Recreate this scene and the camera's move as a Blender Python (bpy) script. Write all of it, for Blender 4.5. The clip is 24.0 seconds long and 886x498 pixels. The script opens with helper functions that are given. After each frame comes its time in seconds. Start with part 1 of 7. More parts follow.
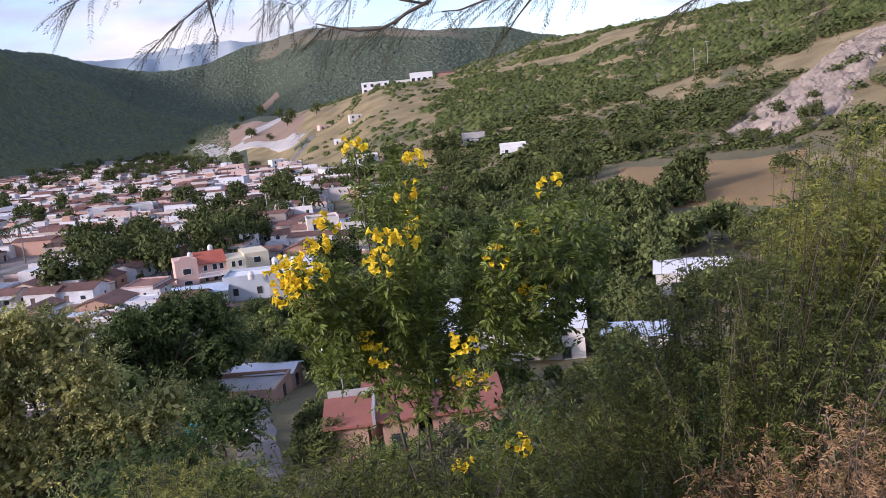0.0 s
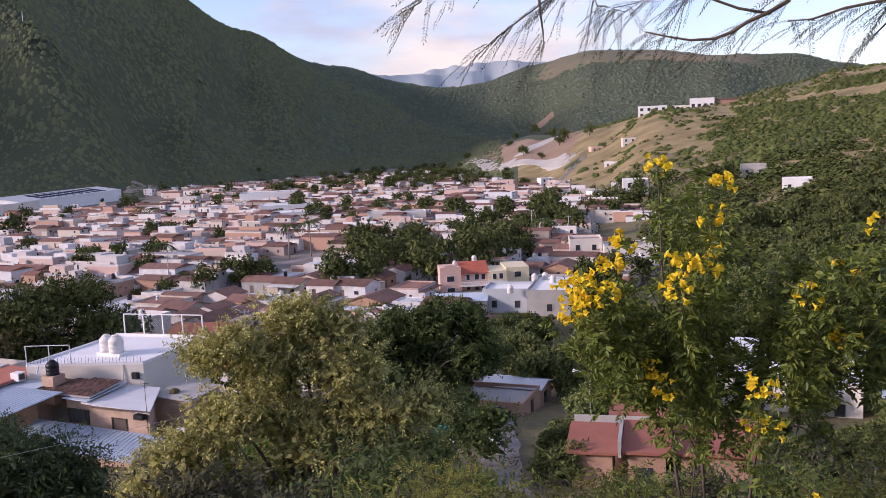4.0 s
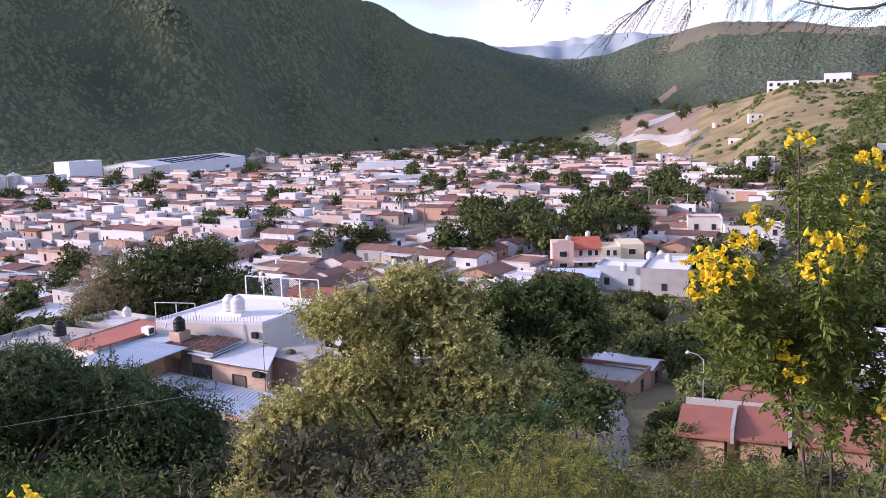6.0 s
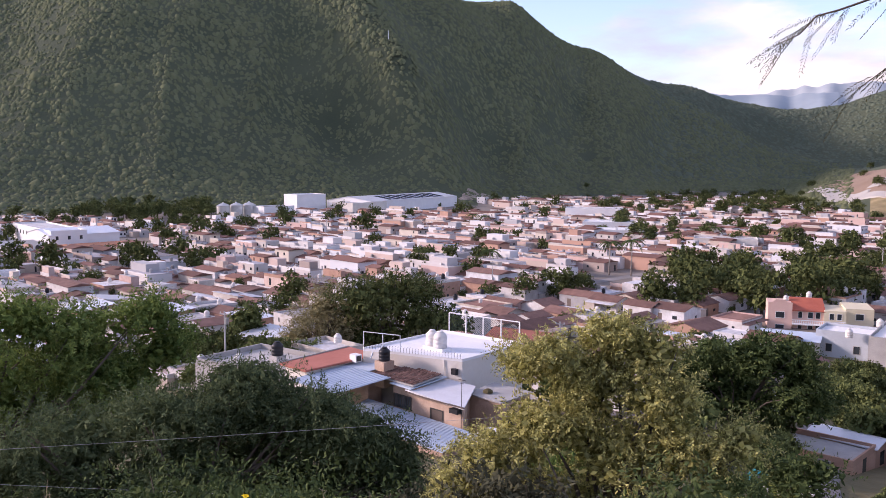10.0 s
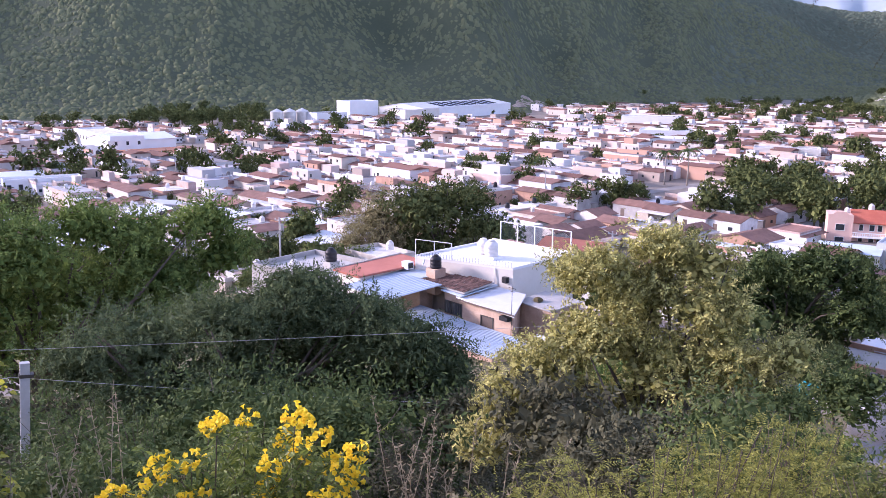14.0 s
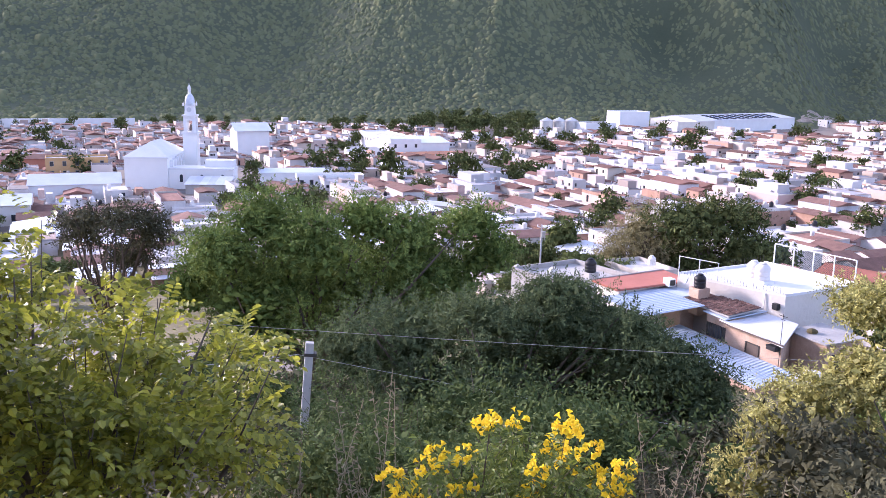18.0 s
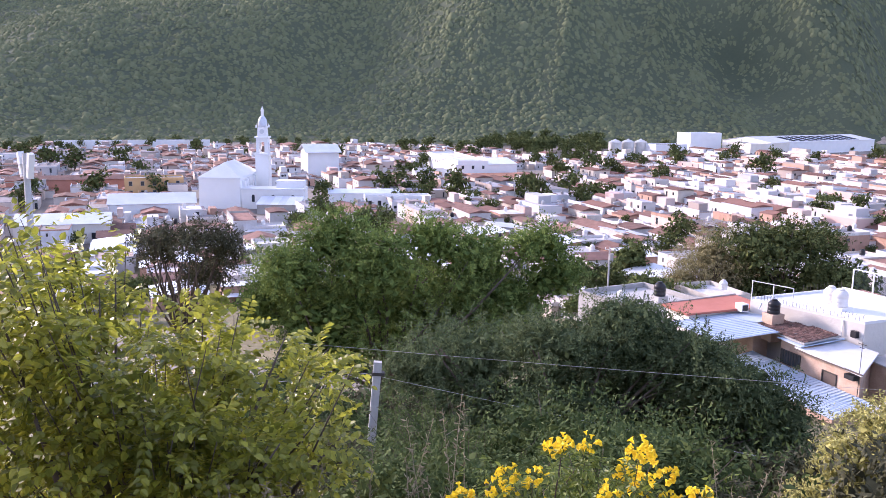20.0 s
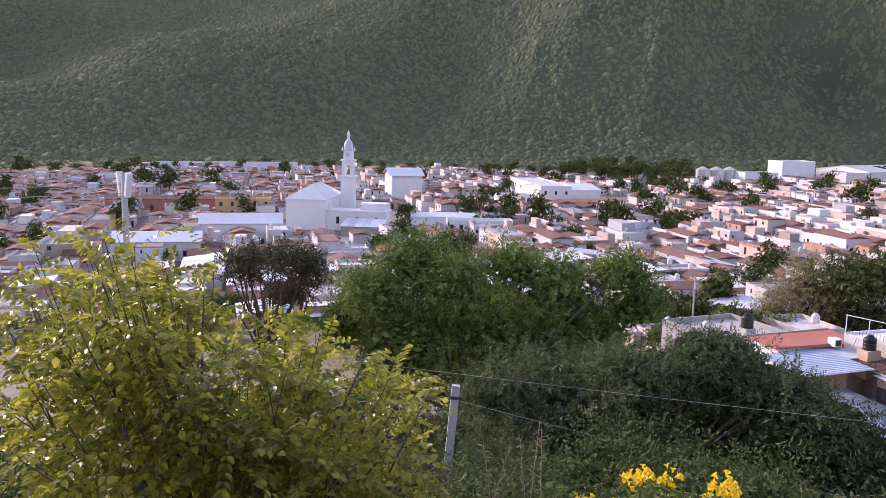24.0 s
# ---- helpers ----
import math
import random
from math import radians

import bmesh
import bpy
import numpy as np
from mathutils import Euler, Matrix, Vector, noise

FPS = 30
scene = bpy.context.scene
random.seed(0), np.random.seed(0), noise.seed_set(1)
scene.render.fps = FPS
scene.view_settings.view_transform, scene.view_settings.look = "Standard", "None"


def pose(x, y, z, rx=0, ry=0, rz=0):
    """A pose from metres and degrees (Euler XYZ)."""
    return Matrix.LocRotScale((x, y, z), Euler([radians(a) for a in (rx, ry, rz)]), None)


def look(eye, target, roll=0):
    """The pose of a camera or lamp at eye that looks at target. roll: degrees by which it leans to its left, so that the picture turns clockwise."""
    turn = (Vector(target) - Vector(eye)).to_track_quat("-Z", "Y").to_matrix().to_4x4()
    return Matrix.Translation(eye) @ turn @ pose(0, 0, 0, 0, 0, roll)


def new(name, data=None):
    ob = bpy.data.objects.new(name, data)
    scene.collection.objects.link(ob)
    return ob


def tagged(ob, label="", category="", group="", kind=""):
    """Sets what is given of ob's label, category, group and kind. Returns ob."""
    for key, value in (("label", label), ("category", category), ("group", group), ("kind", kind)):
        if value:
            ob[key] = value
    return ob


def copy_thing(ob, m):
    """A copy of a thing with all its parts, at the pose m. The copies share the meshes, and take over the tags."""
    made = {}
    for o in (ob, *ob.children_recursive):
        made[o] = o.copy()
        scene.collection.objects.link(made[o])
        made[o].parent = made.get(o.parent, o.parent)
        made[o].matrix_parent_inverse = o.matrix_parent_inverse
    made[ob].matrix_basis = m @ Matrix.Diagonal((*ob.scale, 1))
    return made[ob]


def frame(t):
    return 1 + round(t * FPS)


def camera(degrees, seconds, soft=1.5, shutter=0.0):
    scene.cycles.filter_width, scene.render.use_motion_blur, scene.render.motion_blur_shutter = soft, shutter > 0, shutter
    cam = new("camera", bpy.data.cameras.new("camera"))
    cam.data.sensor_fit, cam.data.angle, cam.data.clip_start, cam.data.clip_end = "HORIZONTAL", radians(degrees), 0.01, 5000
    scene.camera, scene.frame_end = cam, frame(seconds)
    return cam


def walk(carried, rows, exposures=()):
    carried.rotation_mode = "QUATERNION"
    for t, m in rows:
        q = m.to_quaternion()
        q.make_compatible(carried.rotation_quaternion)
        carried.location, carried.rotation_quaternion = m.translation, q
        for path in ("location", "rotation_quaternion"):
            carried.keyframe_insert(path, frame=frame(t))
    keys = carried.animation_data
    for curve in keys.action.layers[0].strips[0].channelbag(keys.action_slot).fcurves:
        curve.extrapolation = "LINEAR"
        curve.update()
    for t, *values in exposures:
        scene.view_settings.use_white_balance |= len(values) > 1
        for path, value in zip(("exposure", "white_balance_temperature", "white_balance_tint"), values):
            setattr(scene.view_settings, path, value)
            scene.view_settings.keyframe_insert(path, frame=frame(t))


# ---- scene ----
cam = camera(54.28, 24.0, 0.6)
walk(cam, [
    (0.0, pose(0.004, 0.001, -0.000, 80.00, 5.50, 0.00)),
    (0.5, pose(-0.018, 0.057, -0.008, 80.36, 6.42, 3.00)),
    (1.0, pose(-0.067, 0.077, -0.008, 81.11, 5.20, 4.55)),
    (1.5, pose(-0.085, 0.083, -0.002, 82.26, 4.58, 5.71)),
    (2.0, pose(-0.098, 0.080, -0.004, 83.01, 3.53, 8.02)),
    (2.5, pose(-0.120, 0.089, -0.012, 83.15, 2.68, 11.83)),
    (4.5, pose(-0.157, 0.062, -0.022, 82.34, 2.47, 19.31)),
    (5.0, pose(-0.179, 0.043, -0.025, 81.94, 2.06, 21.50)),
    (5.5, pose(-0.191, 0.028, -0.032, 81.32, 1.76, 24.12)),
    (6.0, pose(-0.191, 0.011, -0.030, 81.09, 1.65, 25.46)),
    (6.5, pose(-0.192, 0.003, -0.030, 81.07, 1.38, 26.72)),
    (7.0, pose(-0.192, -0.000, -0.026, 80.91, 1.26, 28.75)),
    (7.5, pose(-0.192, -0.008, -0.016, 80.60, 1.07, 30.51)),
    (8.0, pose(-0.197, -0.024, -0.011, 80.62, 0.74, 32.44)),
    (8.5, pose(-0.193, -0.027, -0.011, 81.30, 0.03, 34.56)),
    (9.0, pose(-0.190, -0.031, -0.006, 82.27, -0.44, 36.65)),
    (9.5, pose(-0.189, -0.043, -0.002, 82.83, -0.46, 38.26)),
    (10.0, pose(-0.181, -0.050, 0.006, 84.15, -0.26, 39.30)),
    (10.5, pose(-0.169, -0.054, 0.027, 87.31, -0.28, 40.39)),
    (12.5, pose(-0.130, -0.033, 0.053, 81.50, -0.47, 41.05)),
    (13.0, pose(-0.127, -0.040, 0.048, 80.06, -0.50, 41.05)),
    (13.5, pose(-0.123, -0.043, 0.052, 78.62, -0.48, 41.08)),
    (14.0, pose(-0.123, -0.065, 0.062, 78.04, -0.31, 42.80)),
    (14.5, pose(-0.146, -0.077, 0.058, 77.62, -0.06, 45.21)),
    (15.0, pose(-0.161, -0.088, 0.058, 77.34, -0.05, 46.99)),
    (15.5, pose(-0.175, -0.090, 0.054, 77.26, -0.31, 48.86)),
    (16.0, pose(-0.181, -0.103, 0.054, 77.21, -0.55, 51.17)),
    (16.5, pose(-0.182, -0.123, 0.058, 77.34, -0.78, 53.55)),
    (17.0, pose(-0.194, -0.131, 0.058, 77.71, -1.00, 56.23)),
    (17.5, pose(-0.203, -0.140, 0.059, 77.93, -0.84, 58.21)),
    (18.0, pose(-0.200, -0.163, 0.066, 78.45, -0.99, 60.36)),
    (18.5, pose(-0.191, -0.194, 0.072, 79.35, -0.92, 62.51)),
    (20.5, pose(-0.200, -0.212, 0.066, 79.61, -0.63, 65.83)),
    (21.0, pose(-0.204, -0.219, 0.063, 79.57, -0.37, 67.61)),
    (21.5, pose(-0.203, -0.216, 0.060, 79.62, -0.10, 68.99)),
    (22.0, pose(-0.200, -0.211, 0.060, 79.58, 0.04, 69.76)),
    (22.5, pose(-0.197, -0.207, 0.060, 79.76, -0.20, 70.27)),
    (23.0, pose(-0.195, -0.205, 0.060, 81.03, -0.90, 70.33)),
    (23.5, pose(-0.195, -0.205, 0.062, 81.36, -0.91, 70.31)),
    (24.0, pose(-0.196, -0.205, 0.064, 81.31, -1.16, 70.29)),
], exposures=[(0.0, 1.05, 5650, 29), (1.0, 0.98, 5850, 30), (1.7, 0.70, 6150, 31), (2.5, 0.62, 6250, 33), (5.0, 1.18, 5900, 35), (8.0, 1.40, 5750, 35), (9.5, 1.32, 6050, 37), (10.5, 1.15, 6100, 37), (13.0, 1.70, 5800, 39), (14.0, 1.85, 5600, 39), (18.0, 2.00, 5650, 34), (22.0, 1.80, 6000, 35), (24.0, 1.50, 6150, 38)])

# ---- light: evening, low sun veiled by thin cloud ----
SUN_AZ, SUN_EL = 122.0, 19.0          # degrees left of +y, above the horizon
world = bpy.data.worlds.new("evening_sky")
scene.world = world
world.use_nodes = True
wn, wl = world.node_tree.nodes, world.node_tree.links
wn.clear()
w_out, w_bg, w_sky = wn.new("ShaderNodeOutputWorld"), wn.new("ShaderNodeBackground"), wn.new("ShaderNodeTexSky")
w_sky.sky_type, w_sky.sun_disc = "NISHITA", False
w_sky.sun_elevation, w_sky.sun_rotation = radians(SUN_EL), radians(360 - SUN_AZ)
w_sky.air_density, w_sky.dust_density, w_sky.ozone_density = 1.0, 0.9, 1.6
w_co, w_sep = wn.new("ShaderNodeTexCoord"), wn.new("ShaderNodeMapping")
w_sep.inputs["Scale"].default_value = (1.0, 1.0, 3.2)
w_n = wn.new("ShaderNodeTexNoise")
w_n.inputs["Scale"].default_value, w_n.inputs["Detail"].default_value, w_n.inputs["Roughness"].default_value = 2.4, 8.0, 0.55
w_r = wn.new("ShaderNodeValToRGB")
w_r.color_ramp.elements[0].position, w_r.color_ramp.elements[1].position = 0.47, 0.58
w_r.color_ramp.elements[0].color, w_r.color_ramp.elements[1].color = (.02, .02, .02, 1), (.92, .92, .92, 1)
w_mix = wn.new("ShaderNodeMix")
w_mix.data_type = "RGBA"
w_n2 = wn.new("ShaderNodeTexNoise")
w_n2.inputs["Scale"].default_value, w_n2.inputs["Detail"].default_value = 5.5, 6.0
w_r2 = wn.new("ShaderNodeValToRGB")
w_r2.color_ramp.elements[0].position, w_r2.color_ramp.elements[1].position = 0.40, 0.62
w_r2.color_ramp.elements[0].color, w_r2.color_ramp.elements[1].color = (2.55, 2.6, 2.8, 1), (4.4, 4.15, 3.4, 1)
wl.new(w_sep.outputs["Vector"], w_n2.inputs["Vector"])
wl.new(w_n2.outputs["Fac"], w_r2.inputs["Fac"])
wl.new(w_r2.outputs["Color"], w_mix.inputs["B"])
wl.new(w_co.outputs["Generated"], w_sep.inputs["Vector"])
wl.new(w_sep.outputs["Vector"], w_n.inputs["Vector"])
wl.new(w_n.outputs["Fac"], w_r.inputs["Fac"])
wl.new(w_r.outputs["Color"], w_mix.inputs["Factor"])
wl.new(w_sky.outputs["Color"], w_mix.inputs["A"])
wl.new(w_mix.outputs["Result"], w_bg.inputs["Color"])
w_bg.inputs["Strength"].default_value = 0.12
wl.new(w_bg.outputs["Background"], w_out.inputs["Surface"])

sun = new("sun", bpy.data.lights.new("sun", "SUN"))
sun.data.energy, sun.data.angle, sun.data.color = 2.1, radians(9), (1.0, 0.86, 0.68)
sd = Vector((-math.sin(radians(SUN_AZ)) * math.cos(radians(SUN_EL)), math.cos(radians(SUN_AZ)) * math.cos(radians(SUN_EL)), math.sin(radians(SUN_EL))))
sun.matrix_world = look(sd * 100, (0, 0, 0))

rng = np.random.default_rng(7)


# ---- materials ----
def mat(name, a, b, scale=0.5, fine=8.0, rough=0.85, bump=0.3, vary=0.0, metal=0.0, spec=0.3, island=False, palette=(), thin=0.0):
    """A surface whose colour wanders between a and b at two scales; vary: difference from object to object; palette: one of these colours an object."""
    m = bpy.data.materials.new(name)
    m.use_nodes = True
    n, l = m.node_tree.nodes, m.node_tree.links
    p = n["Principled BSDF"]
    p.inputs["Roughness"].default_value, p.inputs["Metallic"].default_value = rough, metal
    p.inputs["Specular IOR Level"].default_value = spec
    geo, info = n.new("ShaderNodeNewGeometry"), n.new("ShaderNodeObjectInfo")
    big, small = n.new("ShaderNodeTexNoise"), n.new("ShaderNodeTexNoise")
    for t, s, d in ((big, scale, 5), (small, fine, 3)):
        t.inputs["Scale"].default_value, t.inputs["Detail"].default_value = s, d
        l.new(geo.outputs["Position"], t.inputs["Vector"])
    avg = n.new("ShaderNodeMath")
    avg.operation = "MULTIPLY_ADD"
    avg.inputs[1].default_value = 0.45
    l.new(small.outputs["Fac"], avg.inputs[0])
    half = n.new("ShaderNodeMath")
    half.operation = "MULTIPLY_ADD"
    half.inputs[1].default_value, half.inputs[2].default_value = 1.3, -0.38
    l.new(big.outputs["Fac"], half.inputs[0])
    l.new(half.outputs[0], avg.inputs[2])
    fac = avg.outputs[0]
    chance = geo.outputs["Random Per Island"] if island else info.outputs["Random"]
    if island:
        add = n.new("ShaderNodeMath")
        add.operation, add.use_clamp = "MULTIPLY_ADD", True
        add.inputs[1].default_value, add.inputs[2].default_value = 0.9, -0.25
        l.new(chance, add.inputs[0])
        two = n.new("ShaderNodeMath")
        two.operation, two.use_clamp = "ADD", True
        l.new(add.outputs[0], two.inputs[0])
        sc = n.new("ShaderNodeMath")
        sc.operation = "MULTIPLY"
        sc.inputs[1].default_value = 0.55
        l.new(fac, sc.inputs[0])
        l.new(sc.outputs[0], two.inputs[1])
        fac = two.outputs[0]
    mix = n.new("ShaderNodeMix")
    mix.data_type, mix.clamp_factor = "RGBA", True
    mix.inputs["A"].default_value, mix.inputs["B"].default_value = (*a, 1), (*b, 1)
    l.new(fac, mix.inputs["Factor"])
    colour = mix.outputs["Result"]
    if palette:
        ramp = n.new("ShaderNodeValToRGB")
        ramp.color_ramp.interpolation = "CONSTANT"
        els = ramp.color_ramp.elements
        while len(els) < len(palette):
            els.new(0.5)
        for i, c in enumerate(palette):
            els[i].position, els[i].color = i / len(palette), (*c, 1)
        l.new(info.outputs["Random"], ramp.inputs["Fac"])
        mul = n.new("ShaderNodeMix")
        mul.data_type, mul.blend_type = "RGBA", "MULTIPLY"
        mul.inputs["Factor"].default_value = 1.0
        l.new(ramp.outputs["Color"], mul.inputs["A"])
        l.new(colour, mul.inputs["B"])
        colour = mul.outputs["Result"]
    if vary:
        hsv, rg = n.new("ShaderNodeHueSaturation"), n.new("ShaderNodeMapRange")
        rg.inputs["To Min"].default_value, rg.inputs["To Max"].default_value = 1 - vary, 1 + vary
        l.new(info.outputs["Random"], rg.inputs["Value"])
        l.new(rg.outputs["Result"], hsv.inputs["Value"])
        l.new(colour, hsv.inputs["Color"])
        colour = hsv.outputs["Color"]
    l.new(colour, p.inputs["Base Color"])
    if bump:
        bm_ = n.new("ShaderNodeBump")
        bm_.inputs["Strength"].default_value, bm_.inputs["Distance"].default_value = bump, 0.4 / fine
        l.new(small.outputs["Fac"], bm_.inputs["Height"])
        l.new(bm_.outputs["Normal"], p.inputs["Normal"])
    if thin:
        tr, ms = n.new("ShaderNodeBsdfTranslucent"), n.new("ShaderNodeMixShader")
        ms.inputs["Fac"].default_value = thin
        l.new(colour, tr.inputs["Color"])
        l.new(p.outputs["BSDF"], ms.inputs[1])
        l.new(tr.outputs["BSDF"], ms.inputs[2])
        l.new(ms.outputs["Shader"], n["Material Output"].inputs["Surface"])
    return m


WHITE, CREAM, PINK, ORANGE, TAN, GREY = (.66, .65, .65), (.58, .52, .45), (.56, .41, .37), (.46, .29, .22), (.50, .42, .36), (.42, .42, .43)
M_wall = mat("painted_plaster", (.62, .59, .56), (1.08, 1.08, 1.08), .45, 2.2, .9, .15,
             palette=(WHITE, WHITE, TAN, WHITE, PINK, CREAM, WHITE, GREY, WHITE, WHITE, ORANGE, WHITE, (.55, .52, .48), WHITE, (.66, .52, .46), WHITE, (.70, .72, .76), WHITE, CREAM, WHITE))
M_roof = mat("flat_roof_slab", (.50, .48, .46), (1.1, 1.1, 1.1), .4, 1.6, .9, .2,
             palette=((.66, .66, .68), (.40, .39, .38), (.70, .70, .72), (.30, .28, .27), (.48, .38, .34), (.60, .60, .62), (.34, .19, .15), (.46, .46, .48), (.74, .74, .76)))
M_tile = mat("clay_roof_tiles", (.115, .066, .054), (.26, .148, .118), .6, 5, .9, .6, vary=.3)
M_tileold = mat("weathered_roof_tiles", (.05, .035, .03), (.30, .165, .125), 1.5, 6, .9, .5, vary=.45)
M_sheet = mat("corrugated_metal_sheet", (.54, .57, .62), (.78, .80, .84), .2, 2, .45, .1, vary=.15, metal=.35)
M_brick = mat("bare_brick", (.34, .20, .14), (.50, .33, .24), .5, 9, .9, .5, vary=.15)
M_concrete = mat("raw_concrete", (.30, .29, .28), (.50, .49, .47), .4, 6, .9, .4, vary=.12)
M_white = mat("white_plaster", (.72, .72, .72), (.82, .82, .82), .3, 4, .85, .15)
M_glass = mat("dark_window_glass", (.02, .025, .03), (.05, .06, .07), .3, 2, .12, 0, spec=.5)
M_door = mat("painted_metal_door", (.06, .05, .045), (.16, .12, .10), .4, 6, .5, .1, vary=.4)
M_black = mat("black_plastic", (.012, .012, .014), (.03, .03, .034), .8, 6, .4, .05)
M_tankw = mat("white_plastic_tank", (.62, .60, .57), (.76, .74, .71), .8, 5, .5, .05)
M_bark = mat("bark", (.055, .045, .036), (.15, .12, .095), 3, 25, .95, .7)
M_road = mat("street_paving", (.16, .15, .145), (.30, .285, .27), .15, 4, .9, .3)
M_dust = mat("trodden_earth", (.15, .13, .11), (.28, .245, .21), .12, 2, .95, .4)
M_leafA = mat("mesquite_leaves", (.052, .098, .026), (.240, .310, .080), .25, 3, .8, 0, spec=.12, island=True, thin=.25)
M_leafB = mat("pale_grey_green_leaves", (.066, .074, .026), (.68, .64, .225), 1.1, 4, .7, 0, spec=.2, island=True, thin=.3)
M_leafC = mat("deep_green_leaves", (.027, .050, .017), (.118, .156, .050), .25, 3, .8, 0, spec=.12, island=True, thin=.2)
M_leafD = mat("bright_green_leaves", (.072, .098, .014), (.50, .50, .060), .4, 5, .38, 0, island=True, thin=.5, spec=.5)
M_leafT = mat("trumpet_bush_leaves", (.050, .086, .015), (.25, .30, .055), .6, 6, .55, 0, island=True, thin=.3, spec=.4)
M_mesq = mat("grey_green_mesquite_leaves", (.036, .060, .028), (.150, .190, .085), .25, 3, .8, 0, spec=.12, island=True, thin=.25)
M_leafN = mat("dull_brown_green_leaves", (.040, .042, .026), (.125, .125, .070), .3, 3, .85, 0, spec=.1, island=True, thin=.15)
M_leafH = mat("dull_thicket_leaves", (.036, .050, .013), (.190, .210, .050), .5, 5, .7, 0, spec=.2, island=True, thin=.25)
M_leafE = mat("leaves_of_town_trees", (.050, .072, .026), (.180, .205, .070), .3, 1.6, .9, 0, spec=.08, island=True, vary=.3)
M_leafG = mat("olive_bush_leaves", (.085, .100, .020), (.38, .38, .080), .5, 5, .6, 0, spec=.3, island=True, thin=.35)
M_thinleaf = mat("thin_olive_brown_leaves", (.130, .122, .060), (.40, .36, .19), .3, 4, .85, 0, spec=.1, island=True, thin=.3)
M_brush = mat("brownish_brush_leaves", (.055, .052, .028), (.20, .165, .085), .3, 4, .85, 0, spec=.1, island=True, thin=.2)
M_petal = mat("yellow_petals", (.82, .58, .015), (.95, .76, .03), 8, 40, .5, 0, island=False, vary=.12, thin=.35)
M_dry = mat("dry_grass_stems", (.24, .13, .06), (.44, .30, .15), .6, 6, .9, 0, island=True, thin=.2)
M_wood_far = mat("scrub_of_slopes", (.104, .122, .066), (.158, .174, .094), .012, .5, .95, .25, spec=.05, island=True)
# bluer than the nearer scrub: a little distance haze mixed into the leaf colour
M_wood_dist = mat("haze_tinted_scrub_of_distant_hills", (.080, .104, .074), (.132, .155, .108), .006, .2, .95, .2, spec=.05, island=True)
M_wood_hill = mat("scrub_of_hill", (.052, .074, .024), (.135, .155, .050), .03, .9, .95, .4, spec=.05, island=True)


# ---- mesh helpers ----
def mesh_np(name, verts, quads, material, smooth=False, tris=None):
    """A mesh from arrays of vertices, four-sided and three-sided faces."""
    me = bpy.data.meshes.new(name)
    verts = np.asarray(verts, np.float32).reshape(-1, 3)
    q = np.asarray(quads, np.int32).reshape(-1, 4) if quads is not None else np.zeros((0, 4), np.int32)
    t = np.asarray(tris, np.int32).reshape(-1, 3) if tris is not None else np.zeros((0, 3), np.int32)
    me.vertices.add(len(verts))
    me.vertices.foreach_set("co", verts.ravel())
    me.loops.add(q.size + t.size)
    me.loops.foreach_set("vertex_index", np.concatenate([q.ravel(), t.ravel()]))
    me.polygons.add(len(q) + len(t))
    me.polygons.foreach_set("loop_start", np.concatenate([np.arange(len(q)) * 4, q.size + np.arange(len(t)) * 3]).astype(np.int32))
    me.polygons.foreach_set("use_smooth", np.full(len(q) + len(t), smooth))
    me.update(calc_edges=True)
    me.materials.append(material)
    return me


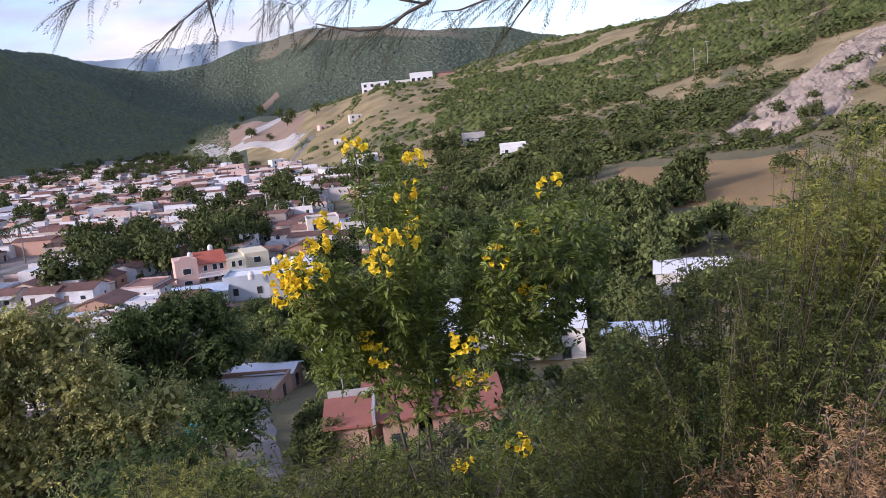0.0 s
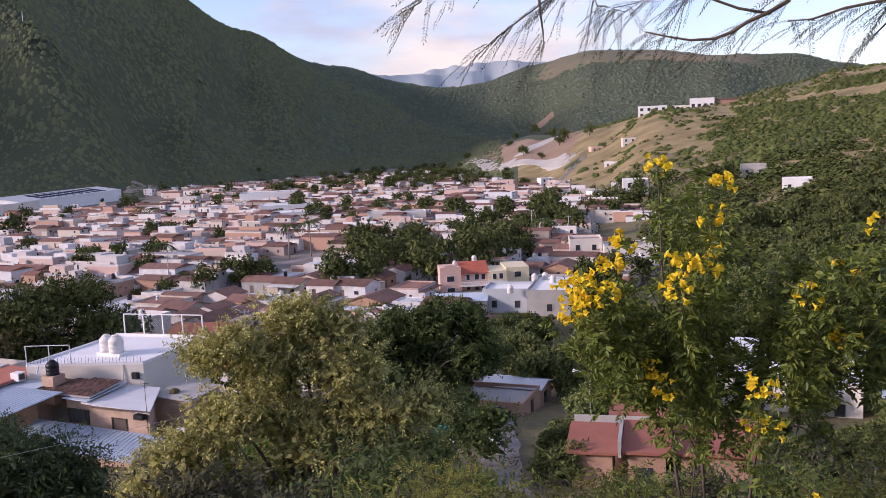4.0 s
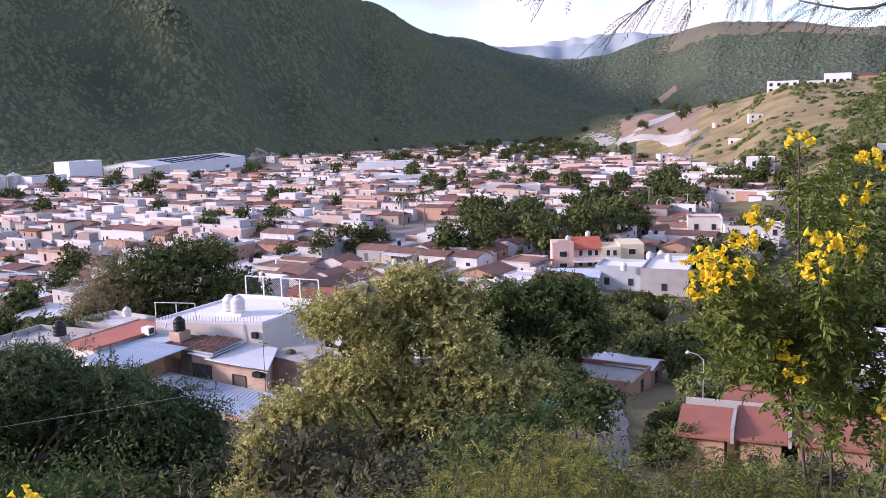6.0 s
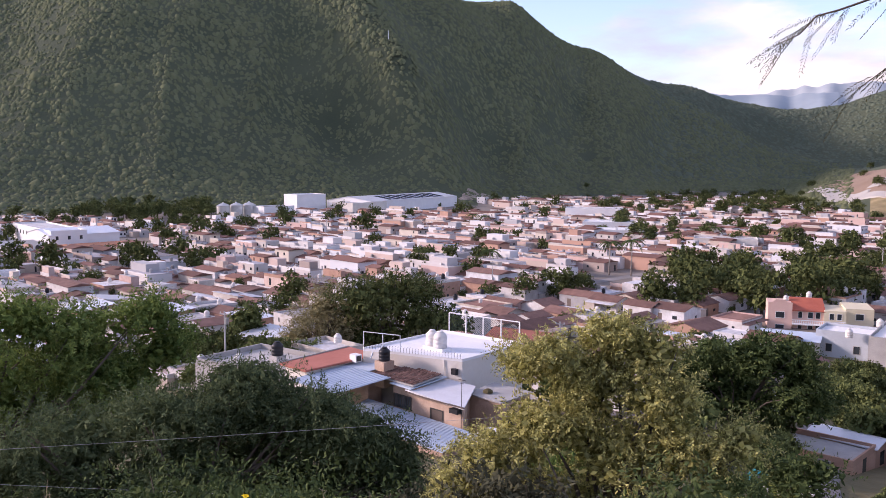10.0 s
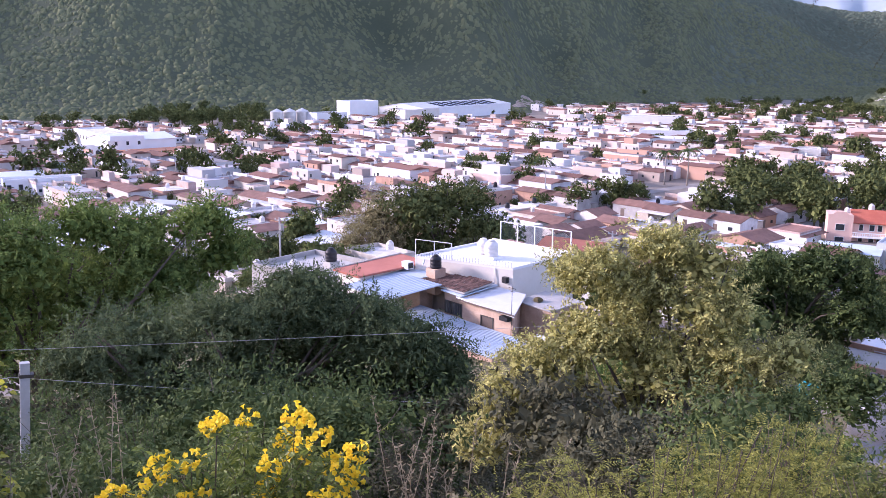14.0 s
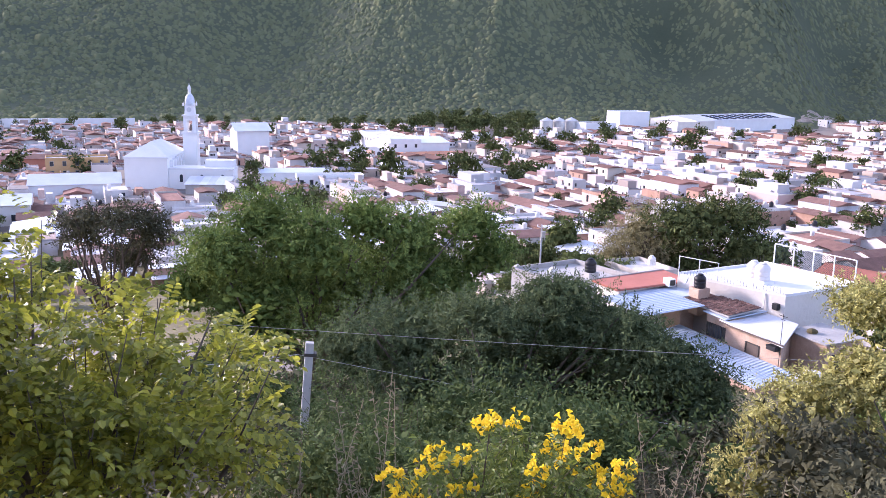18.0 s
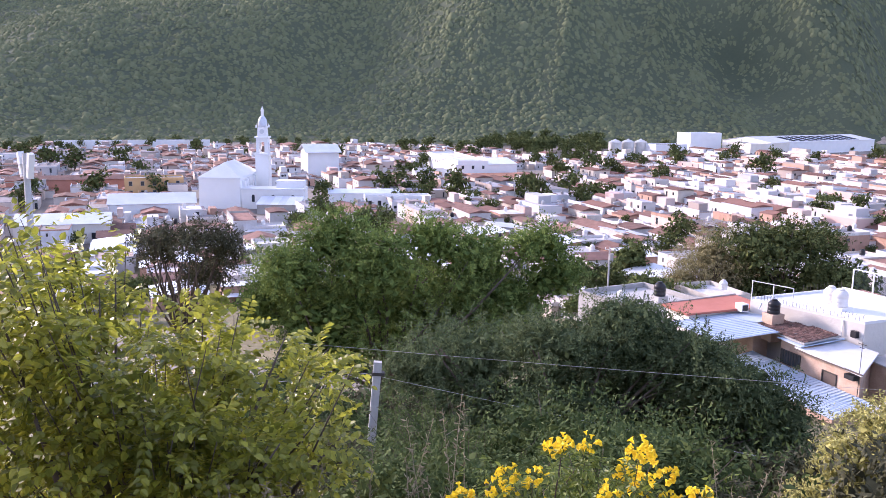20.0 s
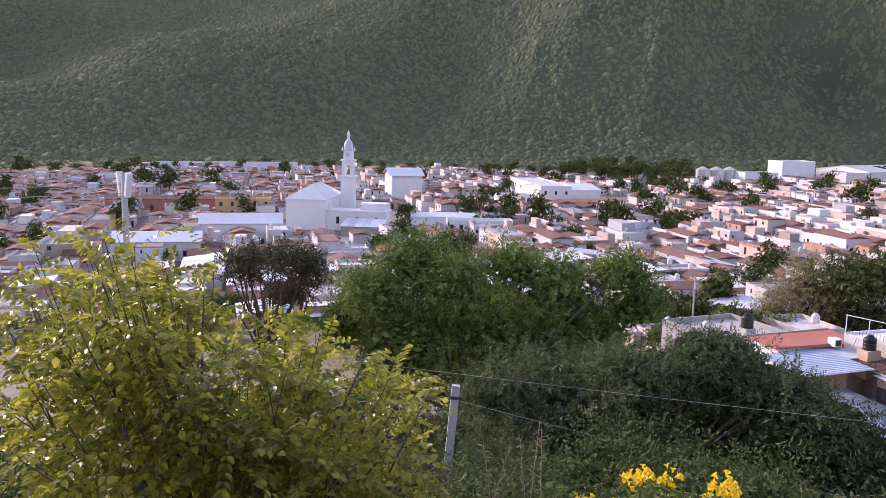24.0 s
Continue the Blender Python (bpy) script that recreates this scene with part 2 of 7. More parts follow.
class Build:
    """Gathers boxes, prisms, tubes and lathed forms into one mesh."""
    def __init__(self):
        self.v, self.q, self.t = [], [], []

    def add(self, v, q=(), t=()):
        o = len(self.v)
        self.v += [tuple(p) for p in v]
        self.q += [tuple(i + o for i in f) for f in q]
        self.t += [tuple(i + o for i in f) for f in t]
        return self

    def box(self, x0, y0, z0, x1, y1, z1, lean=0.0):
        return self.add([(x0, y0, z0), (x1, y0, z0), (x1, y1, z0), (x0, y1, z0), (x0 + lean, y0 + lean, z1), (x1 - lean, y0 + lean, z1), (x1 - lean, y1 - lean, z1), (x0 + lean, y1 - lean, z1)],
                        [(3, 2, 1, 0), (4, 5, 6, 7), (0, 1, 5, 4), (1, 2, 6, 5), (2, 3, 7, 6), (3, 0, 4, 7)])

    def slab(self, corners, thick):
        """A sheet over four corners, of this thickness, downwards."""
        low = [(x, y, z - thick) for x, y, z in corners]
        return self.add(list(low) + list(corners), [(3, 2, 1, 0), (4, 5, 6, 7), (0, 1, 5, 4), (1, 2, 6, 5), (2, 3, 7, 6), (3, 0, 4, 7)])

    def gable(self, x0, y0, x1, y1, z0, z1):
        """A gable wall block with its ridge along x."""
        ym = (y0 + y1) / 2
        return self.add([(x0, y0, z0), (x1, y0, z0), (x1, y1, z0), (x0, y1, z0), (x0, ym, z1), (x1, ym, z1)], [(0, 1, 5, 4), (2, 3, 4, 5)], [(3, 0, 4), (1, 2, 5)])

    def tube(self, pts, radii, sides=6):
        pts = [Vector(p) for p in pts]
        rings = []
        for i, p in enumerate(pts):
            d = (pts[min(i + 1, len(pts) - 1)] - pts[max(i - 1, 0)]).normalized()
            a = d.orthogonal().normalized()
            b = d.cross(a)
            rings.append([p + radii[i] * (math.cos(k * math.tau / sides) * a + math.sin(k * math.tau / sides) * b) for k in range(sides)])
        v = [q for r in rings for q in r]
        f = [(i * sides + k, i * sides + (k + 1) % sides, (i + 1) * sides + (k + 1) % sides, (i + 1) * sides + k) for i in range(len(pts) - 1) for k in range(sides)]
        v += [pts[0], pts[-1]]
        e = (len(pts) - 1) * sides
        t = [(len(v) - 2, (k + 1) % sides, k) for k in range(sides)] + [(len(v) - 1, e + k, e + (k + 1) % sides) for k in range(sides)]
        return self.add(v, f, t)

    def lathe(self, rz, sides=12, x=0.0, y=0.0):
        v = [(x + r * math.cos(k * math.tau / sides), y + r * math.sin(k * math.tau / sides), z) for r, z in rz for k in range(sides)]
        n = len(rz)
        f = [(i * sides + k, i * sides + (k + 1) % sides, (i + 1) * sides + (k + 1) % sides, (i + 1) * sides + k) for i in range(n - 1) for k in range(sides)]
        v += [(x, y, rz[0][1]), (x, y, rz[-1][1])]
        e = (n - 1) * sides
        t = [(len(v) - 2, (k + 1) % sides, k) for k in range(sides)] + [(len(v) - 1, e + k, e + (k + 1) % sides) for k in range(sides)]
        return self.add(v, f, t)

    def ring(self, x0, y0, x1, y1, t, z0, z1, turn=lambda p: p):
        """A closed frame of width t round a rectangle, from z0 to z1."""
        v = []
        for z in (z0, z1):
            v += [(x0, y0, z), (x1, y0, z), (x1, y1, z), (x0, y1, z), (x0 + t, y0 + t, z), (x1 - t, y0 + t, z), (x1 - t, y1 - t, z), (x0 + t, y1 - t, z)]
        q = []
        for i in range(4):
            j = (i + 1) % 4
            q += [(i, j, 8 + j, 8 + i), (4 + j, 4 + i, 12 + i, 12 + j), (8 + i, 8 + j, 12 + j, 12 + i), (j, i, 4 + i, 4 + j)]
        return self.add([turn(p) for p in v], q)

    def mesh(self, name, material, smooth=False):
        return mesh_np(name, np.array(self.v), np.array(self.q) if self.q else None, material, smooth, np.array(self.t) if self.t else None)


def part(name, build, material, parent, label="", smooth=False, kind=""):
    ob = new(name, build.mesh(name, material, smooth))
    ob.parent = parent
    return tagged(ob, label, kind=kind)


def thing(name, label, category, m, group="", kind="", build=None, material=None, smooth=False):
    ob = new(name, build.mesh(name, material, smooth) if build else None)
    ob.matrix_world = m
    return tagged(ob, label, category, group, kind)


# ---- the lie of the land: height by bearing (degrees left of +y) and distance ----
RG = np.geomspace(0.3, 4950.0, 420)
PROFILES = {}


def slopes(az, *rz):
    """Monotone cubic through the (distance, height) pairs along one bearing."""
    r, z = np.array(rz[0::2], float), np.array(rz[1::2], float)
    h, dz = np.diff(r), np.diff(z)
    s = dz / h
    d = np.zeros(len(r))
    d[0], d[-1] = s[0], s[-1]
    for i in range(1, len(r) - 1):
        if s[i - 1] * s[i] > 0:
            w1, w2 = 2 * h[i] + h[i - 1], h[i] + 2 * h[i - 1]
            d[i] = (w1 + w2) / (w1 / s[i - 1] + w2 / s[i])
    k = np.clip(np.searchsorted(r, RG) - 1, 0, len(r) - 2)
    t = np.clip((RG - r[k]) / h[k], 0, 1)
    PROFILES[az] = (z[k] * (1 + 2 * t) * (1 - t) ** 2 + h[k] * d[k] * t * (1 - t) ** 2 + z[k + 1] * t * t * (3 - 2 * t) + h[k] * d[k + 1] * t * t * (t - 1))


slopes(-180, 0, -1.5, 50, 6, 200, 45, 1000, 150, 4950, 60)
slopes(-90, 0, -1.5, 60, 4, 200, 24, 400, 60, 1000, 120, 4950, 40)
slopes(-50, 0, -1.6, 12, -3, 40, -6, 100, -5, 200, 5, 400, 40, 1000, 100, 4950, 30)
slopes(-26, 0, -1.6, 10, -4.2, 40, -14, 100, -25, 170, -27, 265, -22, 290, -16, 400, 10, 600, 50, 1000, 80, 4950, 0)
slopes(-19, 0, -1.6, 10, -5, 40, -16, 100, -29, 150, -31, 200, -28.5, 280, -25, 300, -20, 400, 0, 650, 44, 1000, 60, 4950, 0)
slopes(-13, 0, -1.6, 10, -5.5, 40, -18, 110, -33, 150, -32, 200, -30, 270, -26.5, 310, -21, 450, -2, 700, 42, 1000, 50, 4950, 0)
slopes(-7, 0, -1.6, 10, -6, 40, -19, 110, -34, 200, -33, 250, -30, 320, -24, 450, -8, 600, 14, 800, 43, 1200, 20, 1900, 104, 2600, 50, 4950, 0)
slopes(-4, 0, -1.6, 10, -6, 30, -16, 61, -25.5, 110, -34, 200, -34.7, 300, -31, 400, -18, 520, -3, 650, 14, 770, 31, 1000, 15, 1300, 10, 1800, 127, 2600, 50, 4950, 0)
slopes(0, 0, -1.6, 10, -6, 30, -17, 61, -26, 110, -34, 200, -36, 300, -35, 400, -24, 520, -8, 650, 8, 760, 20, 1100, 0, 1800, 132, 2600, 60, 4950, 0)
slopes(4, 0, -1.6, 10, -6, 30, -17, 61, -26, 110, -34, 200, -37, 330, -35, 450, -24, 600, -2, 700, 15, 780, 16, 1100, -5, 1900, 158, 2800, 60, 4950, 0)
slopes(8, 0, -1.6, 10, -6, 30, -17, 61, -26, 100, -32, 140, -37, 200, -38, 430, -36, 650, -14, 760, 2, 850, 3, 1100, -20, 2000, 172, 2900, 60, 4950, 0)
slopes(12, 0, -1.6, 10, -6, 30, -17, 61, -26, 100, -32, 140, -37, 200, -38, 640, -38, 760, -22, 900, -8, 980, -2, 1050, -5, 1200, -30, 1400, -25, 2000, 150, 2900, 60, 4950, 0)
slopes(15, 0, -1.6, 10, -6, 30, -16.5, 61, -25.5, 100, -31.5, 150, -37.5, 200, -38, 780, -38, 880, -25, 1000, -14, 1060, -9, 1120, -12, 1300, -30, 2000, 116, 2900, 50, 4950, 0)
slopes(18, 0, -1.6, 10, -6, 30, -16.5, 61, -25.5, 100, -31.5, 150, -37.5, 200, -38, 1200, -38, 1900, 101, 2900, 40, 4950, 0)
slopes(24, 0, -1.6, 10, -6, 30, -16, 61, -25, 100, -31, 160, -37.5, 200, -38, 1080, -38, 1700, 135, 2900, 40, 4950, 0)
slopes(30, 0, -1.6, 10, -5.8, 30, -15.5, 60, -24, 95, -29, 160, -37.5, 200, -38, 940, -38, 1500, 187, 2900, 40, 4950, 0)
slopes(35, 0, -1.6, 10, -5.8, 30, -15.5, 60, -23.5, 95, -29, 160, -37, 200, -38, 820, -38, 1350, 240, 2900, 40, 4950, 0)
slopes(40, 0, -1.6, 10, -5.8, 30, -15, 58, -23, 78, -26, 95, -28, 160, -37, 200, -38, 720, -38, 1220, 230, 2900, 40, 4950, 0)
slopes(48, 0, -1.6, 10, -5.8, 30, -15, 58, -23, 78, -26, 95, -27.5, 160, -37, 200, -38, 660, -38, 1190, 279, 2900, 40, 4950, 0)
slopes(58, 0, -1.6, 10, -5.6, 30, -15, 60, -23, 95, -28.5, 160, -37, 200, -38, 625, -38, 1130, 227, 2900, 40, 4950, 0)
slopes(66, 0, -1.6, 10, -5.4, 30, -14.5, 60, -23, 110, -31, 170, -37.5, 210, -38, 625, -38, 1150, 194, 2900, 40, 4950, 0)
slopes(75, 0, -1.6, 10, -5.2, 30, -14, 60, -22, 110, -31, 170, -37.5, 210, -38, 620, -38, 1150, 152, 1260, 150, 1700, 245, 2900, 40, 4950, 0)
slopes(86, 0, -1.6, 10, -5, 30, -14, 60, -22, 110, -31, 170, -37.5, 210, -38, 610, -38, 1000, 86, 1110, 80, 1600, 200, 2900, 40, 4950, 0)
slopes(97, 0, -1.6, 10, -5, 30, -14, 60, -22, 110, -31, 170, -37.5, 210, -38, 560, -38, 680, -18, 850, 22, 950, 14, 1500, 178, 2900, 40, 4950, 0)
slopes(120, 0, -1.6, 10, -4, 30, -10, 60, -17, 110, -27, 200, -36, 500, -38, 700, -18, 1100, 150, 4950, 30)
slopes(180, 0, -1.5, 50, 6, 200, 45, 1000, 150, 4950, 60)
P_AZ = np.array(sorted(PROFILES))
P_Z = np.array([PROFILES[a] for a in P_AZ])
LAT = np.random.default_rng(3).random((128, 128))


def vnoise(x, y):
    """Smooth noise from 0 to 1 on a lattice of whole numbers."""
    xi, yi = np.floor(x).astype(int), np.floor(y).astype(int)
    fx, fy = x - xi, y - yi
    fx, fy = fx * fx * (3 - 2 * fx), fy * fy * (3 - 2 * fy)
    at = lambda i, j: LAT[i % 128, j % 128]
    return (at(xi, yi) * (1 - fx) + at(xi + 1, yi) * fx) * (1 - fy) + (at(xi, yi + 1) * (1 - fx) + at(xi + 1, yi + 1) * fx) * fy


def fbm(x, y, n=4):
    return sum(vnoise(x * 2 ** k + 17 * k, y * 2 ** k + 31 * k) * 0.5 ** (k + 1) for k in range(n))


def ground_z(x, y):
    """Height of the land at x, y (numbers or arrays)."""
    x, y = np.asarray(x, float), np.asarray(y, float)
    r, az = np.hypot(x, y), np.degrees(np.arctan2(-x, y))
    i = np.clip(np.searchsorted(P_AZ, az, side="right") - 1, 0, len(P_AZ) - 2)
    u = (az - P_AZ[i]) / (P_AZ[i + 1] - P_AZ[i])
    u = u * 0.4 + 0.6 * u * u * (3 - 2 * u)
    k = np.clip(np.log(np.maximum(r, 0.31) / 0.3) / math.log(4950 / 0.3) * 419, 0, 418.999)
    j = k.astype(int)
    f = k - j
    z = (P_Z[i, j] * (1 - f) + P_Z[i, j + 1] * f) * (1 - u) + (P_Z[i + 1, j] * (1 - f) + P_Z[i + 1, j + 1] * f) * u
    # gullies and spurs on the slopes of the big mountain and the hills
    up = np.clip((z + 37.5) / 90, 0, 1) * np.clip((r - 260) / 300, 0, 1)
    top = np.clip(1.35 - (z + 38) / 260, 0.12, 1)
    bend = az * 0.16 + (r - 600) * 0.0011
    spur = np.abs(2 * vnoise(bend + 5.3, r * 0.0012) - 1) + 0.5 * np.abs(2 * vnoise(bend * 2.3 + 9, r * 0.0025) - 1)
    z = z + up * top * (31 * (0.55 - spur)) * np.clip((r - 350) / 500, 0.15, 1) * np.clip((az - 8) / 20, 0.15, 1) * np.clip((72 - az) / 24, 0.2, 1)
    crest = 48 - (1150 - r) * .0238
    left = 58 + (1100 - r) * .020
    z = z + up * np.clip(1.25 - (z + 38) / 270, 0, 1) * np.clip((r - 600) / 150, 0, 1) * (52 * np.exp(-((az - crest) / 2.5) ** 2) - 40 * np.exp(-((az - crest - 5.5) / 2.6) ** 2) - 36 * np.exp(-((az - crest + 6) / 2.9) ** 2) + 18 * np.exp(-((az - left) / 4.2) ** 2) + 12 * np.exp(-((az - left - 13) / 5) ** 2) - 12 * np.exp(-((az - left - 7) / 3) ** 2))
    z = z + up * (fbm(x * 0.013, y * 0.013) - 0.47) * 10 * np.clip((z - 300) / -220, .15, 1) * np.clip((1500 - r) / 500, .3, 1)
    near = np.clip(1 - r / 90, 0, 1) * np.clip(r / 4, 0, 1)
    return z + near * (fbm(x * 0.35, y * 0.35) - 0.47) * 1.3


def gz(x, y):
    return float(ground_z(x, y))


def polar(az, r):
    return -r * math.sin(radians(az)), r * math.cos(radians(az))


# ---- ground ----
def build_ground():
    az = np.concatenate([np.arange(-180, -40, 4.0), np.arange(-40, 110, 0.5), np.arange(110, 180, 4.0)])
    rr = np.concatenate([np.geomspace(0.4, 40, 50)[:-1], np.geomspace(40, 4900, 150)])
    A, R_ = np.meshgrid(np.radians(az), rr, indexing="ij")
    X, Y = -R_ * np.sin(A), R_ * np.cos(A)
    Z = ground_z(X, Y)
    n, m = A.shape
    idx = np.arange(n * m).reshape(n, m)
    nxt = np.roll(idx, -1, 0)
    quads = np.stack([idx[:, :-1], idx[:, 1:], nxt[:, 1:], nxt[:, :-1]], -1).reshape(-1, 4)[:, ::-1]
    V = np.concatenate([np.stack([X, Y, Z], -1).reshape(-1, 3), [[0, 0, gz(0.1, 0.1)]]])
    tris = np.stack([np.full(n, n * m), nxt[:, 0], idx[:, 0]], -1)
    return V, quads, tris


M_ground = mat("valley_and_slopes_earth", (.075, .082, .038), (.25, .205, .115), .03, .7, .95, .6)
gv, gq, gt = build_ground()
ground = tagged(new("ground", mesh_np("ground", gv, gq, M_ground, True, gt)), "dry scrubby hillside and valley floor with grass and bare earth", "ground", kind="structure")
M_litter = mat("woodland_floor", (.044, .060, .034), (.095, .112, .064), .012, .5, .95, .5)
M_drygrass = mat("dry_grass_slope", (.10, .085, .036), (.42, .33, .17), .06, 1.3, .95, .8)
M_field = mat("mown_brown_field", (.19, .125, .052), (.36, .245, .110), .035, 1.2, .95, .6)
M_rock = mat("pale_bare_rock", (.13, .10, .075), (.50, .42, .34), .22, 1.3, .95, 1.0)
M_cut = mat("graded_earth", (.21, .145, .10), (.33, .245, .18), .02, .5, .95, .4)
M_pale = mat("pale_concrete_road", (.36, .34, .31), (.48, .46, .43), .05, 1, .9, .2)
M_gravel = mat("grey_gravel_path", (.17, .16, .155), (.30, .285, .275), .5, 8, .95, .6)
for mm in (M_litter, M_dust, M_drygrass):
    ground.data.materials.append(mm)
cen = gv[gq].mean(1)
c_r, c_az = np.hypot(cen[:, 0], cen[:, 1]), np.degrees(np.arctan2(-cen[:, 0], cen[:, 1]))
c_n = fbm(cen[:, 0] * 0.02, cen[:, 1] * 0.02)
kind_of = np.where(cen[:, 2] < -37.2, 2, 1)
kind_of = np.where((c_az < 9) & (c_r > 200) & (c_r < 1100), 0, kind_of)
kind_of = np.where((c_az < 9) & (c_r > 230) & (c_r < 1100) & (c_n > 0.44), 3, kind_of)
kind_of = np.where((c_az < 13) & (c_r > 360) & (c_r < 900) & (c_n > 0.34) & (c_az > -1), 3, kind_of)
kind_of = np.where((c_r < 210) & (c_r >= 60), np.where((c_n > .5) & (c_az > 17), 2, 0), kind_of)
kind_of = np.where(c_r < 60, np.where(c_n > 0.5, 3, 0), kind_of)
ground.data.polygons.foreach_set("material_index", np.concatenate([kind_of, np.zeros(len(gt))]).astype(np.int32))


def drape(name, corners, material, label, category, lift=0.12, n=44, m=44, kind="structure", rough=0.0):
    """A sheet laid over the land between four corners given as (bearing, distance)."""
    c = np.array([polar(*p) for p in corners])
    u, v = np.meshgrid(np.linspace(0, 1, n), np.linspace(0, 1, m), indexing="ij")
    w = [(1 - u) * (1 - v), u * (1 - v), u * v, (1 - u) * v]
    X, Y = (sum(w[k] * c[k, i] for k in range(4)) for i in (0, 1))
    edge = np.minimum(np.minimum(u, 1 - u), np.minimum(v, 1 - v))
    wob = (fbm(X * 0.08 + 3, Y * 0.08) - 0.47) * np.clip(1 - edge * 5, 0, 1) * np.linalg.norm(c[2] - c[0]) * 0.10
    X, Y = X + wob, Y + wob
    rim = np.clip(edge * 9, 0, 1)
    V = np.stack([X, Y, ground_z(X, Y) + lift * rim - 1.2 * (1 - rim) + (fbm(X * .25, Y * .25) - .47) * (min(lift, .5) + rough) * rim + (np.abs(2 * vnoise(X * .5, Y * .5) - 1) - .5) * rough * .35 * rim], -1).reshape(-1, 3)
    i = np.arange(n * m).reshape(n, m)
    q = np.stack([i[:-1, :-1], i[1:, :-1], i[1:, 1:], i[:-1, 1:]], -1).reshape(-1, 4)
    me = mesh_np(name, V, q, material, True)
    return tagged(new(name, me), label, category, kind=kind)


drape("field", [(-9.5, 205), (-9.8, 278), (-23.5, 272), (-23.5, 178)], M_field, "mown brown field on a gentle slope", "field", .5)
drape("rock_slope", [(-16.6, 293), (-24.5, 288), (-28, 400), (-23.6, 375)], M_rock, "pale bare rock slope above the field", "rock", 1.2, 130, 130, rough=4.0)
drape("graded_terrace", [(17.2, 950), (8.8, 640), (8.4, 800), (14.0, 1010)], M_cut, "graded reddish earth terrace with new roads", "earth", .5)
drape("terrace_road", [(17.2, 935), (8.8, 628), (8.7, 662), (16.6, 965)], M_pale, "pale concrete road along the terrace edge", "road", 1.0)
drape("terrace_road", [(13.6, 820), (12.9, 800), (9.6, 860), (10.6, 890)], M_pale, "pale concrete road climbing the terrace", "road", 1.0)
M_scrubdry = mat("dry_hilltop_scrub", (.100, .108, .068), (.225, .185, .125), .006, .1, .95, .4)
drape("bare_hilltop", [(12.2, 1790), (-3.0, 1590), (-3.0, 1880), (11.6, 1960)], M_scrubdry, "brownish bare top of the distant hill", "hill", 2.0)
drape("clearing", [(12.0, 1530), (10.4, 1540), (10.5, 1585), (11.8, 1570)], M_cut, "pale clearing on the distant slope", "earth", 1.5)
drape("gravel_path", [(15.4, 52), (11.8, 50), (14.2, 128), (16.2, 135)], M_gravel, "grey gravel lane between trees below the slope", "path", .12)


drape("quarry_scar", [(38.6, 745), (34.8, 800), (35.2, 850), (37.8, 800)], M_rock, "pale rock cut at the foot of the mountain", "rock", .9)
drape("river_bank", [(104, 560), (88, 600), (88, 640), (104, 600)], M_drygrass, "dry yellow field at the foot of the mountain", "field", .4)


# ---- woods on the slopes ----
def clumps(xy, size, per, leaf, material, name, label, seed):
    """Many shrub crowns as one object: each a loose mound of leafy sprays."""
    g = np.random.default_rng(seed)
    n = len(xy)
    s = size * np.exp(g.normal(0, .35, n))
    z = ground_z(xy[:, 0], xy[:, 1])
    d = g.normal(0, 1, (n, per, 3))
    d /= np.linalg.norm(d, axis=2)[..., None]
    d[..., 2] = np.abs(d[..., 2]) * .85
    c = np.stack([xy[:, 0], xy[:, 1], z], -1)[:, None, :] + d * (s[:, None, None] * g.uniform(.55, 1.05, (n, per, 1)))
    nrm = d + g.normal(0, .45, d.shape)
    nrm[..., 2] += 1.1
    nrm = (nrm / np.linalg.norm(nrm, axis=2)[..., None]).reshape(-1, 3)
    c = c.reshape(-1, 3)
    u = np.cross(nrm, g.normal(0, 1, nrm.shape))
    u /= np.linalg.norm(u, axis=1)[:, None]
    v = np.cross(nrm, u)
    k = (np.repeat(s, per) * leaf * g.uniform(.7, 1.3, n * per))[:, None]
    V = np.stack([c - u * k, c - v * k * .7, c + u * k, c + v * k * .7], 1).reshape(-1, 3)
    return tagged(new(name, mesh_np(name, V, np.arange(len(V)).reshape(-1, 4), material)), label, "woodland", kind="stuff")


def mounds(xy, size, material, name, label, seed, flat=.6):
    """Many far tree crowns as one object: each an uneven leafy mound of eight faces."""
    g = np.random.default_rng(seed)
    n = len(xy)
    s = size * np.exp(g.normal(0, .32, n))
    a0 = g.uniform(0, math.tau, n)
    k = np.arange(4) * math.tau / 4
    z0 = ground_z(xy[:, 0], xy[:, 1])[:, None]
    rings = []
    for rad, high in ((1.2, -.12), (.72, .62), (.2, 1.0)):
        m = 1 if high == 1.0 else 4
        a = a0[:, None] + k[:m] + g.normal(0, .25, (n, m))
        rr = s[:, None] * rad * g.uniform(.70, 1.25, (n, m))
        X, Y = xy[:, :1] + rr * np.cos(a), xy[:, 1:] + rr * np.sin(a)
        land = np.clip(ground_z(X, Y), z0 - 1.3 * s[:, None], z0 + .5 * s[:, None])
        rings.append(np.stack([X, Y, land + s[:, None] * flat * (high + g.normal(0, .14, (n, m)))], -1))
    V = np.concatenate(rings, 1)
    o = (np.arange(n) * 9)[:, None, None]
    i, j = np.arange(4), (np.arange(4) + 1) % 4
    q = (o + np.stack([i, j, j + 4, i + 4], -1)[None]).reshape(-1, 4)
    t = (o + np.stack([i + 4, j + 4, np.full(4, 8)], -1)[None]).reshape(-1, 3)
    return tagged(new(name, mesh_np(name, V.reshape(-1, 3), q, material, True, t)), label, "woodland", kind="stuff")


